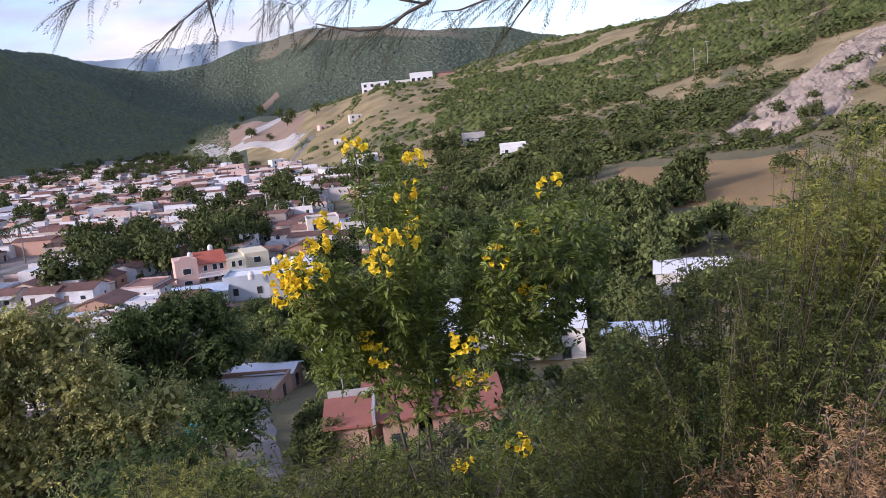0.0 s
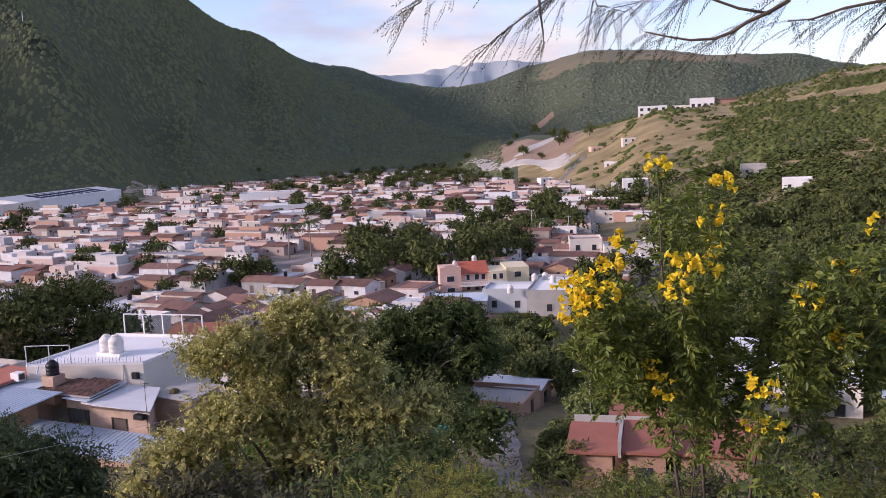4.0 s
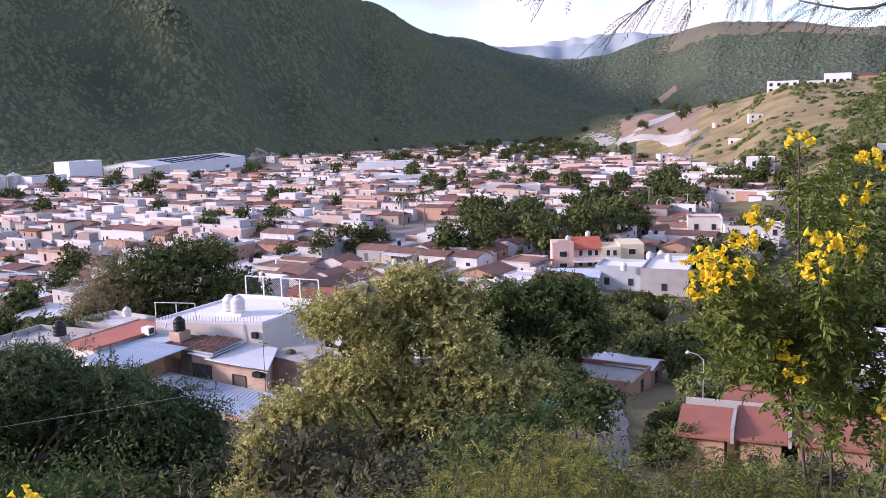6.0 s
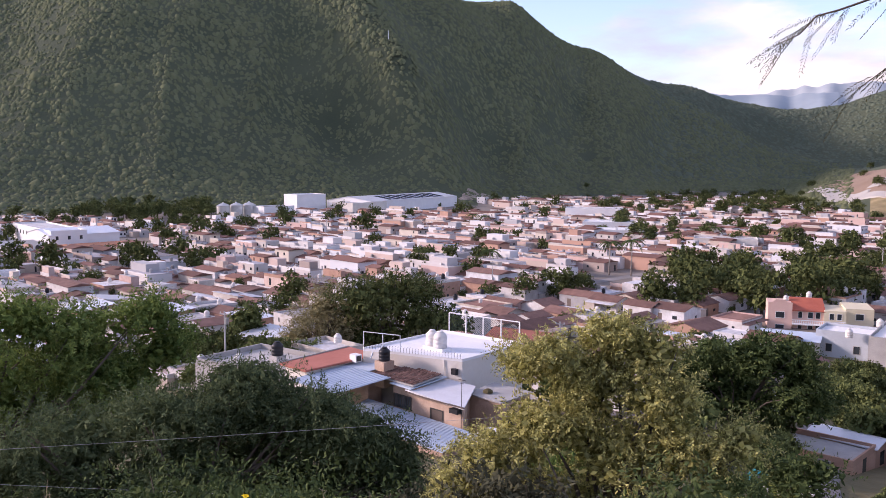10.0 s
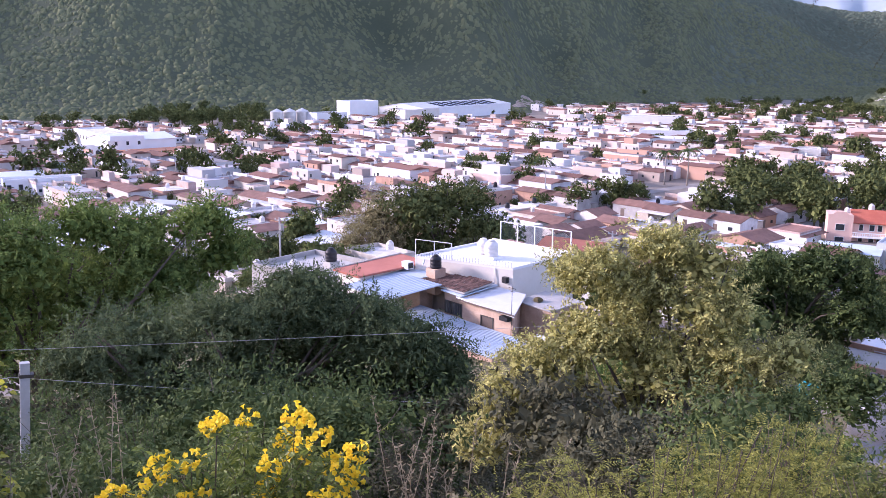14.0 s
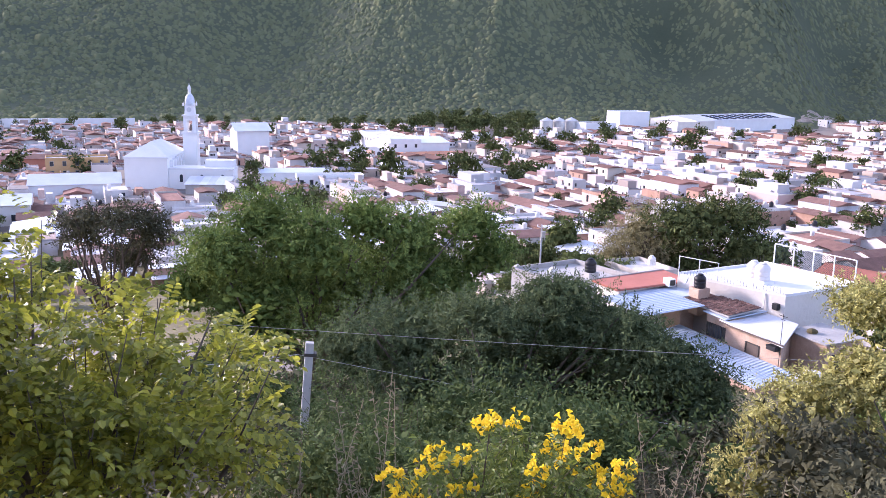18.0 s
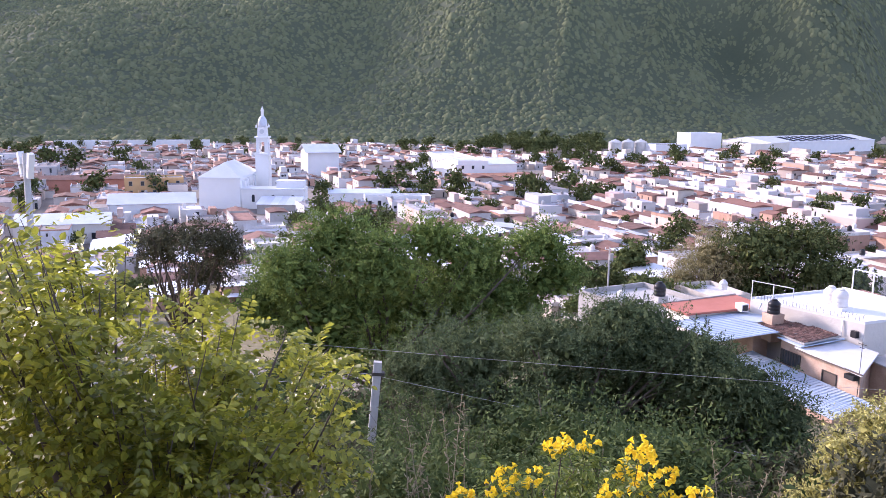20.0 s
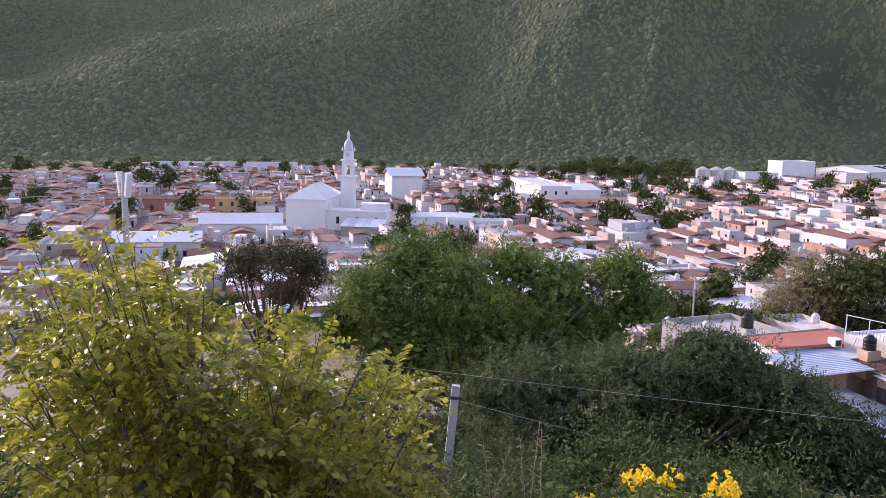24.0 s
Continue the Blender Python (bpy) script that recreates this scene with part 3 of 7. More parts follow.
def sow(n, az0, az1, r0, r1, seed):
    g = np.random.default_rng(seed)
    az = np.radians(g.uniform(az0, az1, n))
    r = np.sqrt(g.uniform(r0 * r0, r1 * r1, n))
    return np.stack([-r * np.sin(az), r * np.cos(az)], -1), np.degrees(az), r


xy, a_, r_ = sow(128000, 14, 104, 540, 1500, 11)
z_ = ground_z(xy[:, 0], xy[:, 1])
ok = (z_ > -36.5) & (vnoise(xy[:, 0] * .02, xy[:, 1] * .02) > .03) & (r_ < np.interp(a_, [14, 24, 30, 35, 40, 72, 76, 104], [1500, 1500, 1500, 1400, 1270, 1220, 1500, 1500]))
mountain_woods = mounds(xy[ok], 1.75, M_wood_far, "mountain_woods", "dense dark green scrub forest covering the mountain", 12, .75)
xy, a_, r_ = sow(26000, -9, 26, 1050, 2050, 13)
bare = (a_ > 2.5) & (a_ < 11) & (r_ > np.interp(a_, [2.5, 12], [1600, 1770]) + 45 * np.sin(a_ * 3)) & (r_ < 1960) & (np.arange(len(r_)) % 5 > 1)
ok = (ground_z(xy[:, 0], xy[:, 1]) > -25) & ~bare
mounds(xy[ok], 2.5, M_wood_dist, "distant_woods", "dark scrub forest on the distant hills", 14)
xy, a_, r_ = sow(34000, -34, 13, 215, 900, 15)
n_ = fbm(xy[:, 0] * .02, xy[:, 1] * .02)
fieldy = (a_ < -8.5) & (a_ > -24.5) & (r_ > 172) & (r_ < 280)
rocky = (a_ < -16.6 - (r_ - 293) * .085) & (a_ > -28) & (r_ >= 288) & (r_ < 395)
dry = (a_ > 0) & (r_ > 430) & (n_ > .38)
terr = (a_ > 8) & (r_ > 620)
spur = (a_ > .5) & (r_ > 360)
ok = ~fieldy & ~(rocky & (n_ < .52)) & ~(dry & (n_ < .47)) & ~(spur & ((np.arange(len(r_)) % 5 > 1) | (n_ > .52))) & ~terr & ~((a_ > 3) & (r_ < 430)) & (n_ < .565)
ok &= ~((r_ > 330) & (vnoise((xy[:, 0] + xy[:, 1] * .3) * .017 + 3, xy[:, 1] * .034 + 8) > np.interp(r_, [330, 520, 800], [.80, .70, .60])) & (np.arange(len(r_)) % 4 > 0))
near_ = r_ < 430
clumps(xy[ok & near_], 2.3, 44, .20, M_wood_hill, "hill_scrub", "green scrub and bushes on the dry hillside", 16)
mounds(xy[ok & ~near_], 1.5, M_wood_hill, "upper_hill_scrub", "olive green scrub on the upper hillside", 17, .8)
clumps(xy[ok & ~near_], 1.85, 16, .21, M_wood_hill, "hillside_sprays", "leafy sprays of the hillside scrub", 27)


xy, a_, r_ = sow(5200, -29, -16, 290, 400, 18)
rocky = (a_ < -16.9 - (r_ - 293) * .085) & (a_ > -24.5 - (r_ - 288) * .03) & (fbm(xy[:, 0] * .06, xy[:, 1] * .06) > .45)
rocks = mounds(xy[rocky], .95, M_rock, "loose_rocks", "pale broken rocks lying on the bare slope", 19, .8)
rocks.data.polygons.foreach_set("use_smooth", np.zeros(len(rocks.data.polygons), bool))


# ---- leafy crowns ----
def leaf_quads(centres, length, width, g, droop=0.2):
    """A leaf at each centre, turned at random: a four-cornered blade, pointed at both ends."""
    n = len(centres)
    d = g.normal(0, 1, (n, 3))
    d[:, 2] = d[:, 2] * .6 - droop
    d /= np.linalg.norm(d, axis=1)[:, None]
    u = g.normal(0, 1, (n, 3))
    u -= d * (u * d).sum(1)[:, None]
    u /= np.linalg.norm(u, axis=1)[:, None]
    L = (length * g.uniform(.6, 1.3, n))[:, None]
    W = (width * g.uniform(.7, 1.3, n))[:, None]
    V = np.stack([centres - d * L / 2, centres + u * W / 2, centres + d * L / 2, centres - u * W / 2], 1)
    return V.reshape(-1, 3), np.arange(4 * n).reshape(n, 4)


def sprays(lobes, n, leaf, g, droop, twig, per=12, sub=8, inner=.35):
    """Leaves set along curved twigs: each lobe is broken into smaller tufts, and the twigs grow out of the tufts."""
    big = np.array(lobes, float)
    m = len(big) * sub
    own = np.repeat(np.arange(len(big)), sub)
    d = g.normal(0, 1, (m, 3))
    d /= np.linalg.norm(d, axis=1)[:, None]
    d[:, 2] = np.where(d[:, 2] < -.45, -d[:, 2], d[:, 2])
    tuft = big[own, :3] + d * big[own, 3:] * g.uniform(.45, .88, (m, 1))
    size = big[own, 3:] * g.uniform(.26, .50, (m, 1))
    w = size[:, 0] * size[:, 2]
    k = max(6, n // per)
    pick = g.choice(m, k, p=w / w.sum())
    d = g.normal(0, 1, (k, 3))
    d[:, 2] += .25
    d /= np.linalg.norm(d, axis=1)[:, None]
    base = tuft[pick] + d * size[pick] * g.uniform(inner, 1.0, (k, 1))
    axis = d * .8 + g.normal(0, .45, (k, 3))
    axis[:, 2] -= droop
    axis /= np.linalg.norm(axis, axis=1)[:, None]
    long = twig * g.uniform(.6, 1.35, (k, 1))
    side = np.cross(axis, g.normal(0, 1, (k, 3)))
    side /= np.linalg.norm(side, axis=1)[:, None]
    C, D, F = [], [], []
    for j in range(per):
        t = (j + .6) / per
        at = base + axis * long * t - np.array([0, 0, 1.0]) * long * droop * .8 * t * t
        dd = axis * .6 + side * (1 if j % 2 else -1) + g.normal(0, .35, (k, 3))
        dd[:, 2] -= droop * .5
        dd /= np.linalg.norm(dd, axis=1)[:, None]
        C.append(at + dd * leaf[0] * .5)
        D.append(dd)
        F.append(d * .7 + np.array([0, 0, .75]) + g.normal(0, .45, (k, 3)))
    C, D, F = np.concatenate(C), np.concatenate(D), np.concatenate(F)
    u = np.cross(F, D)
    u /= np.linalg.norm(u, axis=1)[:, None] + 1e-9
    L = (leaf[0] * g.uniform(.65, 1.25, len(C)))[:, None]
    W = (leaf[1] * g.uniform(.7, 1.25, len(C)))[:, None]
    V = np.stack([C - D * L / 2, C + u * W / 2 - D * L * .08, C + D * L / 2, C - u * W / 2 - D * L * .08], 1)
    return V.reshape(-1, 3), np.arange(4 * len(C)).reshape(-1, 4), base


def inner_leaves(lobes, n, leaf, g, reach):
    """Broad leaves in the shade inside the lobes, which close the crown."""
    big = np.array(lobes, float)
    w = big[:, 3] * big[:, 5]
    pick = g.choice(len(big), n, p=w / w.sum())
    d = g.normal(0, 1, (n, 3))
    d /= np.linalg.norm(d, axis=1)[:, None]
    c = big[pick, :3] + d * big[pick, 3:] * reach * g.uniform(.25, 1, (n, 1))
    return leaf_quads(c, leaf[0] * 2.2, leaf[1] * 3.0, g, .1)


def tree(name, label, x, y, z, lobes, n, leaf, material, seed, trunk_r=.18, category="tree", limbs=14, group="", droop=.2, core=0, twig=.8, per=12, sub=8):
    """A tree or bush: tapered trunk, limbs that reach into the lobes, and a crown of single leaves."""
    g = np.random.default_rng(seed)
    root = thing(name, label, category, Matrix.Translation((x, y, z)), group)
    v, q, cl = sprays(lobes, n, leaf, g, droop, twig, per, sub)
    if core:
        cv, cq = inner_leaves(lobes, int(n * .16), leaf, g, core)
        q = np.concatenate([q, cq + len(v)])
        v = np.concatenate([v, cv])
    crown = new("crown", mesh_np("crown", v, q, material))
    crown.parent = root
    tagged(crown, kind="stuff")
    b = Build()
    low = min(l[2] for l in lobes)
    fork = Vector((lobes[0][0] * .2, lobes[0][1] * .2, max(.3, low * .55)))
    b.tube([(0, 0, -.6), (fork.x * .4 + .05, fork.y * .4, fork.z * .5), fork], [trunk_r * 1.25, trunk_r, trunk_r * .8], 8)
    for i in range(min(limbs, len(cl))):
        e = Vector(cl[g.integers(len(cl))])
        mid = fork.lerp(e, .5) + Vector(g.normal(0, .07, 3)) * (e - fork).length + Vector((0, 0, .06 * (e - fork).length))
        b.tube([fork, mid, e], [trunk_r * .5, trunk_r * .28, trunk_r * .07], 5)
    part("trunk", b, M_bark, root, smooth=True)
    return root


def round_lobes(g, n, w, h, base):
    """Lobes of a broad uneven crown."""
    out = [(0, 0, base + h * .5, w * .34, w * .34, h * .42)]
    for i in range(n):
        a, d = g.uniform(0, math.tau), g.uniform(.25, .62) * w * .5
        s = g.uniform(.2, .31)
        out.append((d * 1.1 * math.cos(a), d * 1.1 * math.sin(a), base + h * g.uniform(.2, .85), w * s, w * s, h * s * 1.1))
    return out


# ---- town trees: a few kinds, copied ----
tg = np.random.default_rng(21)
TREES = []
for i in range(6):
    t_ = tree("tree", "broad dark green tree among the houses", 0, 0, -600 - i, round_lobes(tg, 9, 8.5, 6.0, 1.0), 3600, (.50, .27), M_leafE, 30 + i, .2, limbs=5, group="trees in the town", core=.85, twig=.62, per=6, sub=8)
    TREES.append(t_)


TREE_V = [(np.array([v.co[:] for v in t.children[0].data.vertices]), np.array([f.vertices[:] for f in t.children[0].data.polygons]), np.array([v.co[:] for v in t.children[1].data.vertices]), [tuple(f.vertices) for f in t.children[1].data.polygons]) for t in TREES]
FAR_CROWN, FAR_FACES, FAR_TRUNK = [], [], Build()


def town_tree(x, y, s=1.0, sz=None, label="", sink=.1, joined=False):
    if joined or (math.hypot(x, y) > 205 and not label):
        k = tg.integers(6)
        v = TREE_V[k][0]
        a = tg.uniform(0, math.tau)
        step, grow = (3, 1.2) if math.hypot(x, y) < 300 else (6, 1.6)
        pick = (np.arange(tg.integers(0, step), 3600, step)[:, None] * 4 + np.arange(4)).ravel()
        lv = v[pick].reshape(-1, 4, 3)
        mid = lv.mean(1, keepdims=True)
        v = np.concatenate([(mid + (lv - mid) * grow).reshape(-1, 3), v[14400:14400 + 480]]) * np.array([s, s, s * tg.uniform(.85, 1.2)])
        f = np.arange(len(pick) + 480).reshape(-1, 4)
        FAR_FACES.append(f + sum(len(c) for c in FAR_CROWN))
        FAR_CROWN.append(np.stack([v[:, 0] * math.cos(a) - v[:, 1] * math.sin(a) + x, v[:, 0] * math.sin(a) + v[:, 1] * math.cos(a) + y, v[:, 2] + gz(x, y) - .1], -1))
        FAR_TRUNK.tube([(x, y, gz(x, y) - .5), (x + .1, y, gz(x, y) + 2.6 * s)], [.3 * s, .18 * s], 5)
        return None
    t = TREES[tg.integers(6)]
    c = copy_thing(t, pose(x, y, gz(x, y) - sink, 0, 0, tg.uniform(0, 360)) @ Matrix.Diagonal((s, s, sz or s * tg.uniform(.85, 1.2), 1)))
    if label:
        tagged(c, label)
    return c


# ---- water tanks ----
def water_tank(material, label):
    root = thing("water_tank", label, "water tank", Matrix.Translation((0, 0, -700)), "roof water tanks",
                 build=Build().lathe([(.50, 0), (.55, .05), (.55, .30), (.52, .33), (.55, .36), (.55, .62), (.52, .65), (.55, .68), (.55, .92), (.50, 1.0), (.36, 1.16), (.26, 1.2)], 14), material=material, smooth=True)
    part("lid", Build().lathe([(.27, 1.2), (.28, 1.26), (.20, 1.32), (.06, 1.34)], 12), material, root, smooth=True)
    return root


TANK_B = water_tank(M_black, "black plastic water tank on a roof")
TANK_W = water_tank(M_tankw, "off-white plastic water tank on a roof")


def tank(x, y, z, black, s=1.0):
    return copy_thing(TANK_B if black else TANK_W, pose(x, y, z) @ Matrix.Scale(s, 4))


# ---- houses ----
def opening(parent, name, x, y, z, w, h, face, deep=.09):
    """A window or door on the face 'x-', 'x+', 'y-' or 'y+' of a house: a frame proud of the wall and a dark pane or leaf."""
    b, f, t = Build(), Build(), .09
    glass = M_glass if name == "window" else M_door
    def put(bb, a0, z0, a1, z1, d0, d1):
        if face[0] == "y":
            s = -1 if face[1] == "-" else 1
            bb.box(a0, min(y + s * d0, y + s * d1), z0, a1, max(y + s * d0, y + s * d1), z1)
        else:
            s = -1 if face[1] == "-" else 1
            bb.box(min(x + s * d0, x + s * d1), a0, z0, max(x + s * d0, x + s * d1), a1, z1)
    c = x if face[0] == "y" else y
    put(b, c - w / 2, z, c + w / 2, z + h, -.03, .02)
    p = part(name, b, glass, parent)
    s = -1 if face[1] == "-" else 1
    turn = (lambda q: (q[0], y + s * q[2], q[1])) if face[0] == "y" else (lambda q: (x + s * q[2], q[0], q[1]))
    f.ring(c - w / 2 - t, z - t, c + w / 2 + t, z + h + t, t, -.01, deep, turn)
    return p, f


def house(style, w, d, h, seed, wall=None, roof=None, label=None, frames=True, name="house"):
    """A town house at the origin, front towards -y. Returns its root; the wall mesh is a part."""
    g = random.Random(seed)
    wall = wall or M_wall
    root = thing(name, label or "small plastered town house with a flat roof", "house", Matrix.Translation((0, 0, -800)), "town houses")
    b, x, y = Build(), w / 2, d / 2
    b.box(-x, -y, -1.2, x, y, h)
    if style in ("flat", "flat2"):
        ph = g.uniform(.25, .8)
        part("parapet", Build().ring(-x, -y, x, y, .16, h - .02, h + ph), wall, root)
        if style == "flat2" and g.random() < .6:
            part("upper_room", Build().box(-x + .3, 0, h, g.uniform(-.2, .3) * w, y - .3, h + 2.3), wall, root)
        part("roof", Build().box(-x + .17, -y + .17, h, x - .17, y - .17, h + .08), roof or M_roof, root)
    elif style == "tile":
        b.v[4:8] = []
        b.q[:] = []
        b.v += [(-x, -y, h), (x, -y, h), (x, y, h), (-x, y, h), (-x, 0, h + d * .11), (x, 0, h + d * .11)]
        b.q += [(0, 1, 5, 4), (2, 3, 7, 6), (1, 2, 6, 5), (3, 0, 4, 7), (4, 5, 9, 8), (6, 7, 8, 9)]
        b.t += [(7, 4, 8), (5, 6, 9)]
        e = .35
        r = Build()
        for s in (-1, 1):
            r.slab([(-x - e, s * (y + e), h - .02), (x + e, s * (y + e), h - .02), (x + e, 0, h + d * .11 + .12), (-x - e, 0, h + d * .11 + .12)][:: s * -1 or 1], .10)
        part("roof", r, roof or M_tile, root)
    else:
        e = .4
        part("roof", Build().slab([(-x - e, -y - e, h + .02), (x + e, -y - e, h + .02), (x + e, y + e, h + d * .10), (-x - e, y + e, h + d * .10)], .07), roof or M_sheet, root)
        b.v[6], b.v[7] = (x, y, h + d * .09), (-x, y, h + d * .09)
    ax, ad, ah = g.uniform(.1, .5) * w, g.uniform(1.8, 3.2), g.uniform(2.2, 2.7) + (2.4 if h > 5 and g.random() < .3 else 0)
    sg_ = g.choice([-1, 1])
    part("annex", Build().box(min(sg_ * x, sg_ * (x - ax - 2)), y, -1.2, max(sg_ * x, sg_ * (x - ax - 2)), y + ad, ah), wall, root)
    part("annex_roof", Build().slab([(-x - .1, y + .01, ah + .35), (x + .1, y + .01, ah + .35), (x + .1, y + ad + .25, ah + .14), (-x - .1, y + ad + .25, ah + .14)], .08), g.choice([M_roof, M_sheet, M_tile]), root)
    floors = 2 if h > 5 else 1
    trim = Build()
    for f in range(floors):
        z = f * 2.9
        for k, face in enumerate(("y-", "x+", "x-", "y+")):
            cnt = 2 if k in (0, 3) else 1
            for i in range(cnt):
                if f == 0 and k == 0 and i == 0:
                    p, fr = opening(root, "door", -w * .22, -y, .02, 1.1, 2.1, face)
                else:
                    ww, hh = g.choice([.6, .8, 1.0, 1.2]), g.choice([.7, .9, 1.1])
                    if g.random() < .35:
                        continue
                    o = g.uniform(-.25, .25) * d
                    if k in (0, 3):
                        o = w * .22 if (k == 0 and f == 0) or i else -w * .22
                    if k == 3:
                        p, fr = opening(root, "window", o, y, z + .95, ww, hh, face)
                        continue
                    p, fr = opening(root, "window", o if k == 0 else (x if k == 1 else -x), -y if k == 0 else o, z + .95, ww, hh, face)
                trim.add(fr.v, fr.q)
    part("wall", b, wall, root)
    if frames:
        part("trim", trim, M_concrete, root)
    return root


HOUSES = []
for i in range(26):
    g_ = random.Random(100 + i)
    st = ("flat", "tile", "flat2", "tile", "shed", "flat", "tile", "flat")[i % 8]
    w_, d_ = g_.uniform(6.5, 10.5), g_.uniform(8, 14)
    h_ = g_.uniform(5.3, 5.9) if st == "flat2" else g_.uniform(2.7, 3.3)
    lab = {"flat": "single-storey plastered house with a flat parapet roof", "flat2": "two-storey plastered house with a flat parapet roof", "tile": "low plastered house with a red clay tile roof", "shed": "low house with a sloping metal sheet roof"}[st]
    HOUSES.append((house(st, w_, d_, h_, i, M_brick if i in (3, 12, 17) else None, None, lab, frames=False), st, w_, d_, h_))
# ---- town plan: blocks of lots along a turned street grid on the valley floor ----
GRID = radians(-6)
gx, gy = Vector((math.cos(GRID), math.sin(GRID))), Vector((-math.sin(GRID), math.cos(GRID)))
E_AZ = [0, 6, 10, 14, 18, 24, 30, 35, 40, 48, 53, 55, 58, 61, 64, 66, 75, 86, 97, 106]
E_R = [290, 380, 520, 640, 900, 900, 850, 790, 700, 640, 630, 500, 495, 530, 600, 610, 600, 590, 545, 530]
CLEAR = []          # x, y, radius kept free of common houses


def free(x, y, r):
    return all((x - a) ** 2 + (y - b) ** 2 > (c + r) ** 2 for a, b, c in CLEAR)


CLEAR += [(-33, 138, 9), (-36, 150, 8), (-30, 126, 8), (-34, 328, 13), (-32, 305, 12), (-30, 282, 10), (-440, 335, 20), (-425, 320, 10), (-286, 66, 27), (-370, 185, 38), (-389, 121, 13), (-468, 358, 20), (-464, 412, 24), (-436, 515, 66), (-60, 64, 15), (-77, 62, 9), (-57, 204, 13), (-42, 180, 10), (-136, 259, 8), (-128, 243, 9), (-121, 228, 8), (-324, 92, 18), (-92, 137, 10)]


def box_part(name, parent, m, *b, label=""):
    return part(name, Build().box(*b), m, parent, label)


def arch(b, x, z0, w, h, y, s=-1, deep=.12):
    """A round-headed dark opening leaf on a wall that faces -y."""
    n = 8
    pts = [(x - w / 2, z0), (x + w / 2, z0)] + [(x + w / 2 * math.cos(k * math.pi / n), z0 + h - w / 2 + w / 2 * math.sin(k * math.pi / n)) for k in range(n + 1)]
    v = [(px, y, pz) for px, pz in pts] + [(px, y + s * .03, pz) for px, pz in pts]
    k = len(pts)
    b.add(v + [(x, y + s * .03, z0 + h / 2)], [(i, (i + 1) % k, k + (i + 1) % k, k + i) for i in range(k)], [(2 * k, k + i, k + (i + 1) % k) for i in range(k)])


# ---- church with its tower ----
def church():
    M_lime = mat("bright_limewash", (.80, .79, .77), (.87, .86, .84), .3, 4, .8, .1)
    root = thing("church", "white plastered church with a tall bell tower", "church", pose(-287.5, 47.7, -38, 0, 0, 64))
    box_part("nave_wall", root, M_lime, 0, 0, -1, 13.5, 26, 10)
    box_part("cornice", root, M_white, -.25, -.25, 9.6, 13.75, 26.2, 10.15)
    b = Build()
    b.add([(-.3, -.3, 10.16), (13.8, -.3, 10.16), (13.8, 26.2, 10.16), (-.3, 26.2, 10.16), (6.75, 7, 14.6), (6.75, 20, 14.6)], [(1, 2, 5, 4), (3, 0, 4, 5)], [(0, 1, 4), (2, 3, 5)])
    part("nave_roof", b, mat("limewashed_roof", (.66, .66, .66), (.80, .80, .80), .2, 2, .8, .1), root)
    for i in range(6):
        box_part("buttress", root, M_white, 13.5, 3 + i * 3.6, -1, 14.6, 3.9 + i * 3.6, 9.0 + .2 * i)
    for y in (8.5, 15.5):
        box_part("window", root, M_glass, 13.45, y, 3.4, 13.55, y + .9, 7.4)
    box_part("wing_wall", root, M_lime, 13.6, .8, -1, 34, 9, 6.2)
    box_part("wing_cornice", root, M_white, 13.4, .6, 6.2, 34.2, 9.2, 6.7)
    box_part("wing_room", root, M_white, 24.5, 4, 6.7, 33.6, 9, 9.0)
    for x in (17.5, 24, 30.5):
        b = Build()
        arch(b, x, 2.3, 1.0, 2.4, .79)
        part("window", b, M_glass, root)
        b = Build()
        arch(b, x, 1.95, 1.7, 3.1, .8, 1)
        b.v = [(p[0], p[1] - .012, p[2]) for p in b.v]
        part("window_surround", b, M_white, root)
    t = part("tower", Build().box(13.9, 20.8, -1, 18.5, 25.4, 16.2), M_lime, root)
    box_part("tower_cornice", t, M_white, 13.5, 20.4, 16.2, 18.9, 25.8, 16.7)
    belfry = Build()
    for x, y in ((14.2, 21.1), (17.1, 21.1), (14.2, 24.0), (17.1, 24.0)):
        belfry.box(x, y, 16.7, x + 1.1, y + 1.1, 20.6)
    belfry.box(14.2, 21.1, 20.6, 18.2, 25.1, 22.0)
    part("belfry", belfry, M_white, t, "white open belfry")
    part("bell", Build().lathe([(.75, 17.5), (.55, 18.1), (.45, 18.9), (.15, 19.3)], 12, 16.2, 23.1), M_door, t, "dark bronze bell", smooth=True)
    box_part("belfry_cornice", t, M_white, 13.8, 20.7, 22.0, 18.6, 25.5, 22.5)
    part("clock_stage", Build().box(14.6, 21.5, 22.5, 17.8, 24.7, 25.6, .15), M_white, t)
    part("clock", Build().lathe([(.8, 0), (.8, .05)], 16), mat("clock_face", (.5, .52, .55), (.62, .64, .66), 1, 6), t).matrix_local = pose(16.2, 21.5, 24.2, 90)
    for x in (14.4, 18.0):
        for y in (21.3, 24.9):
            part("pinnacle", Build().lathe([(.3, 25.5), (.3, 26.2), (.12, 26.5), (.02, 27.1)], 8, x, y), M_white, t)
    part("dome", Build().lathe([(1.55, 25.6), (1.7, 26.4), (1.65, 27.3), (1.4, 28.3), (1.0, 29.1), (.65, 29.4)], 16, 16.2, 23.1), mat("blue_white_dome_tiles", (.42, .48, .58), (.70, .73, .77), 1.2, 6, .4, .2), t, "blue and white tiled dome", True)
    part("lantern", Build().lathe([(.65, 29.4), (.5, 29.6), (.5, 31.2), (.65, 31.3), (.45, 31.9), (.12, 32.5), (.10, 32.9)], 10, 16.2, 23.1), M_white, t)
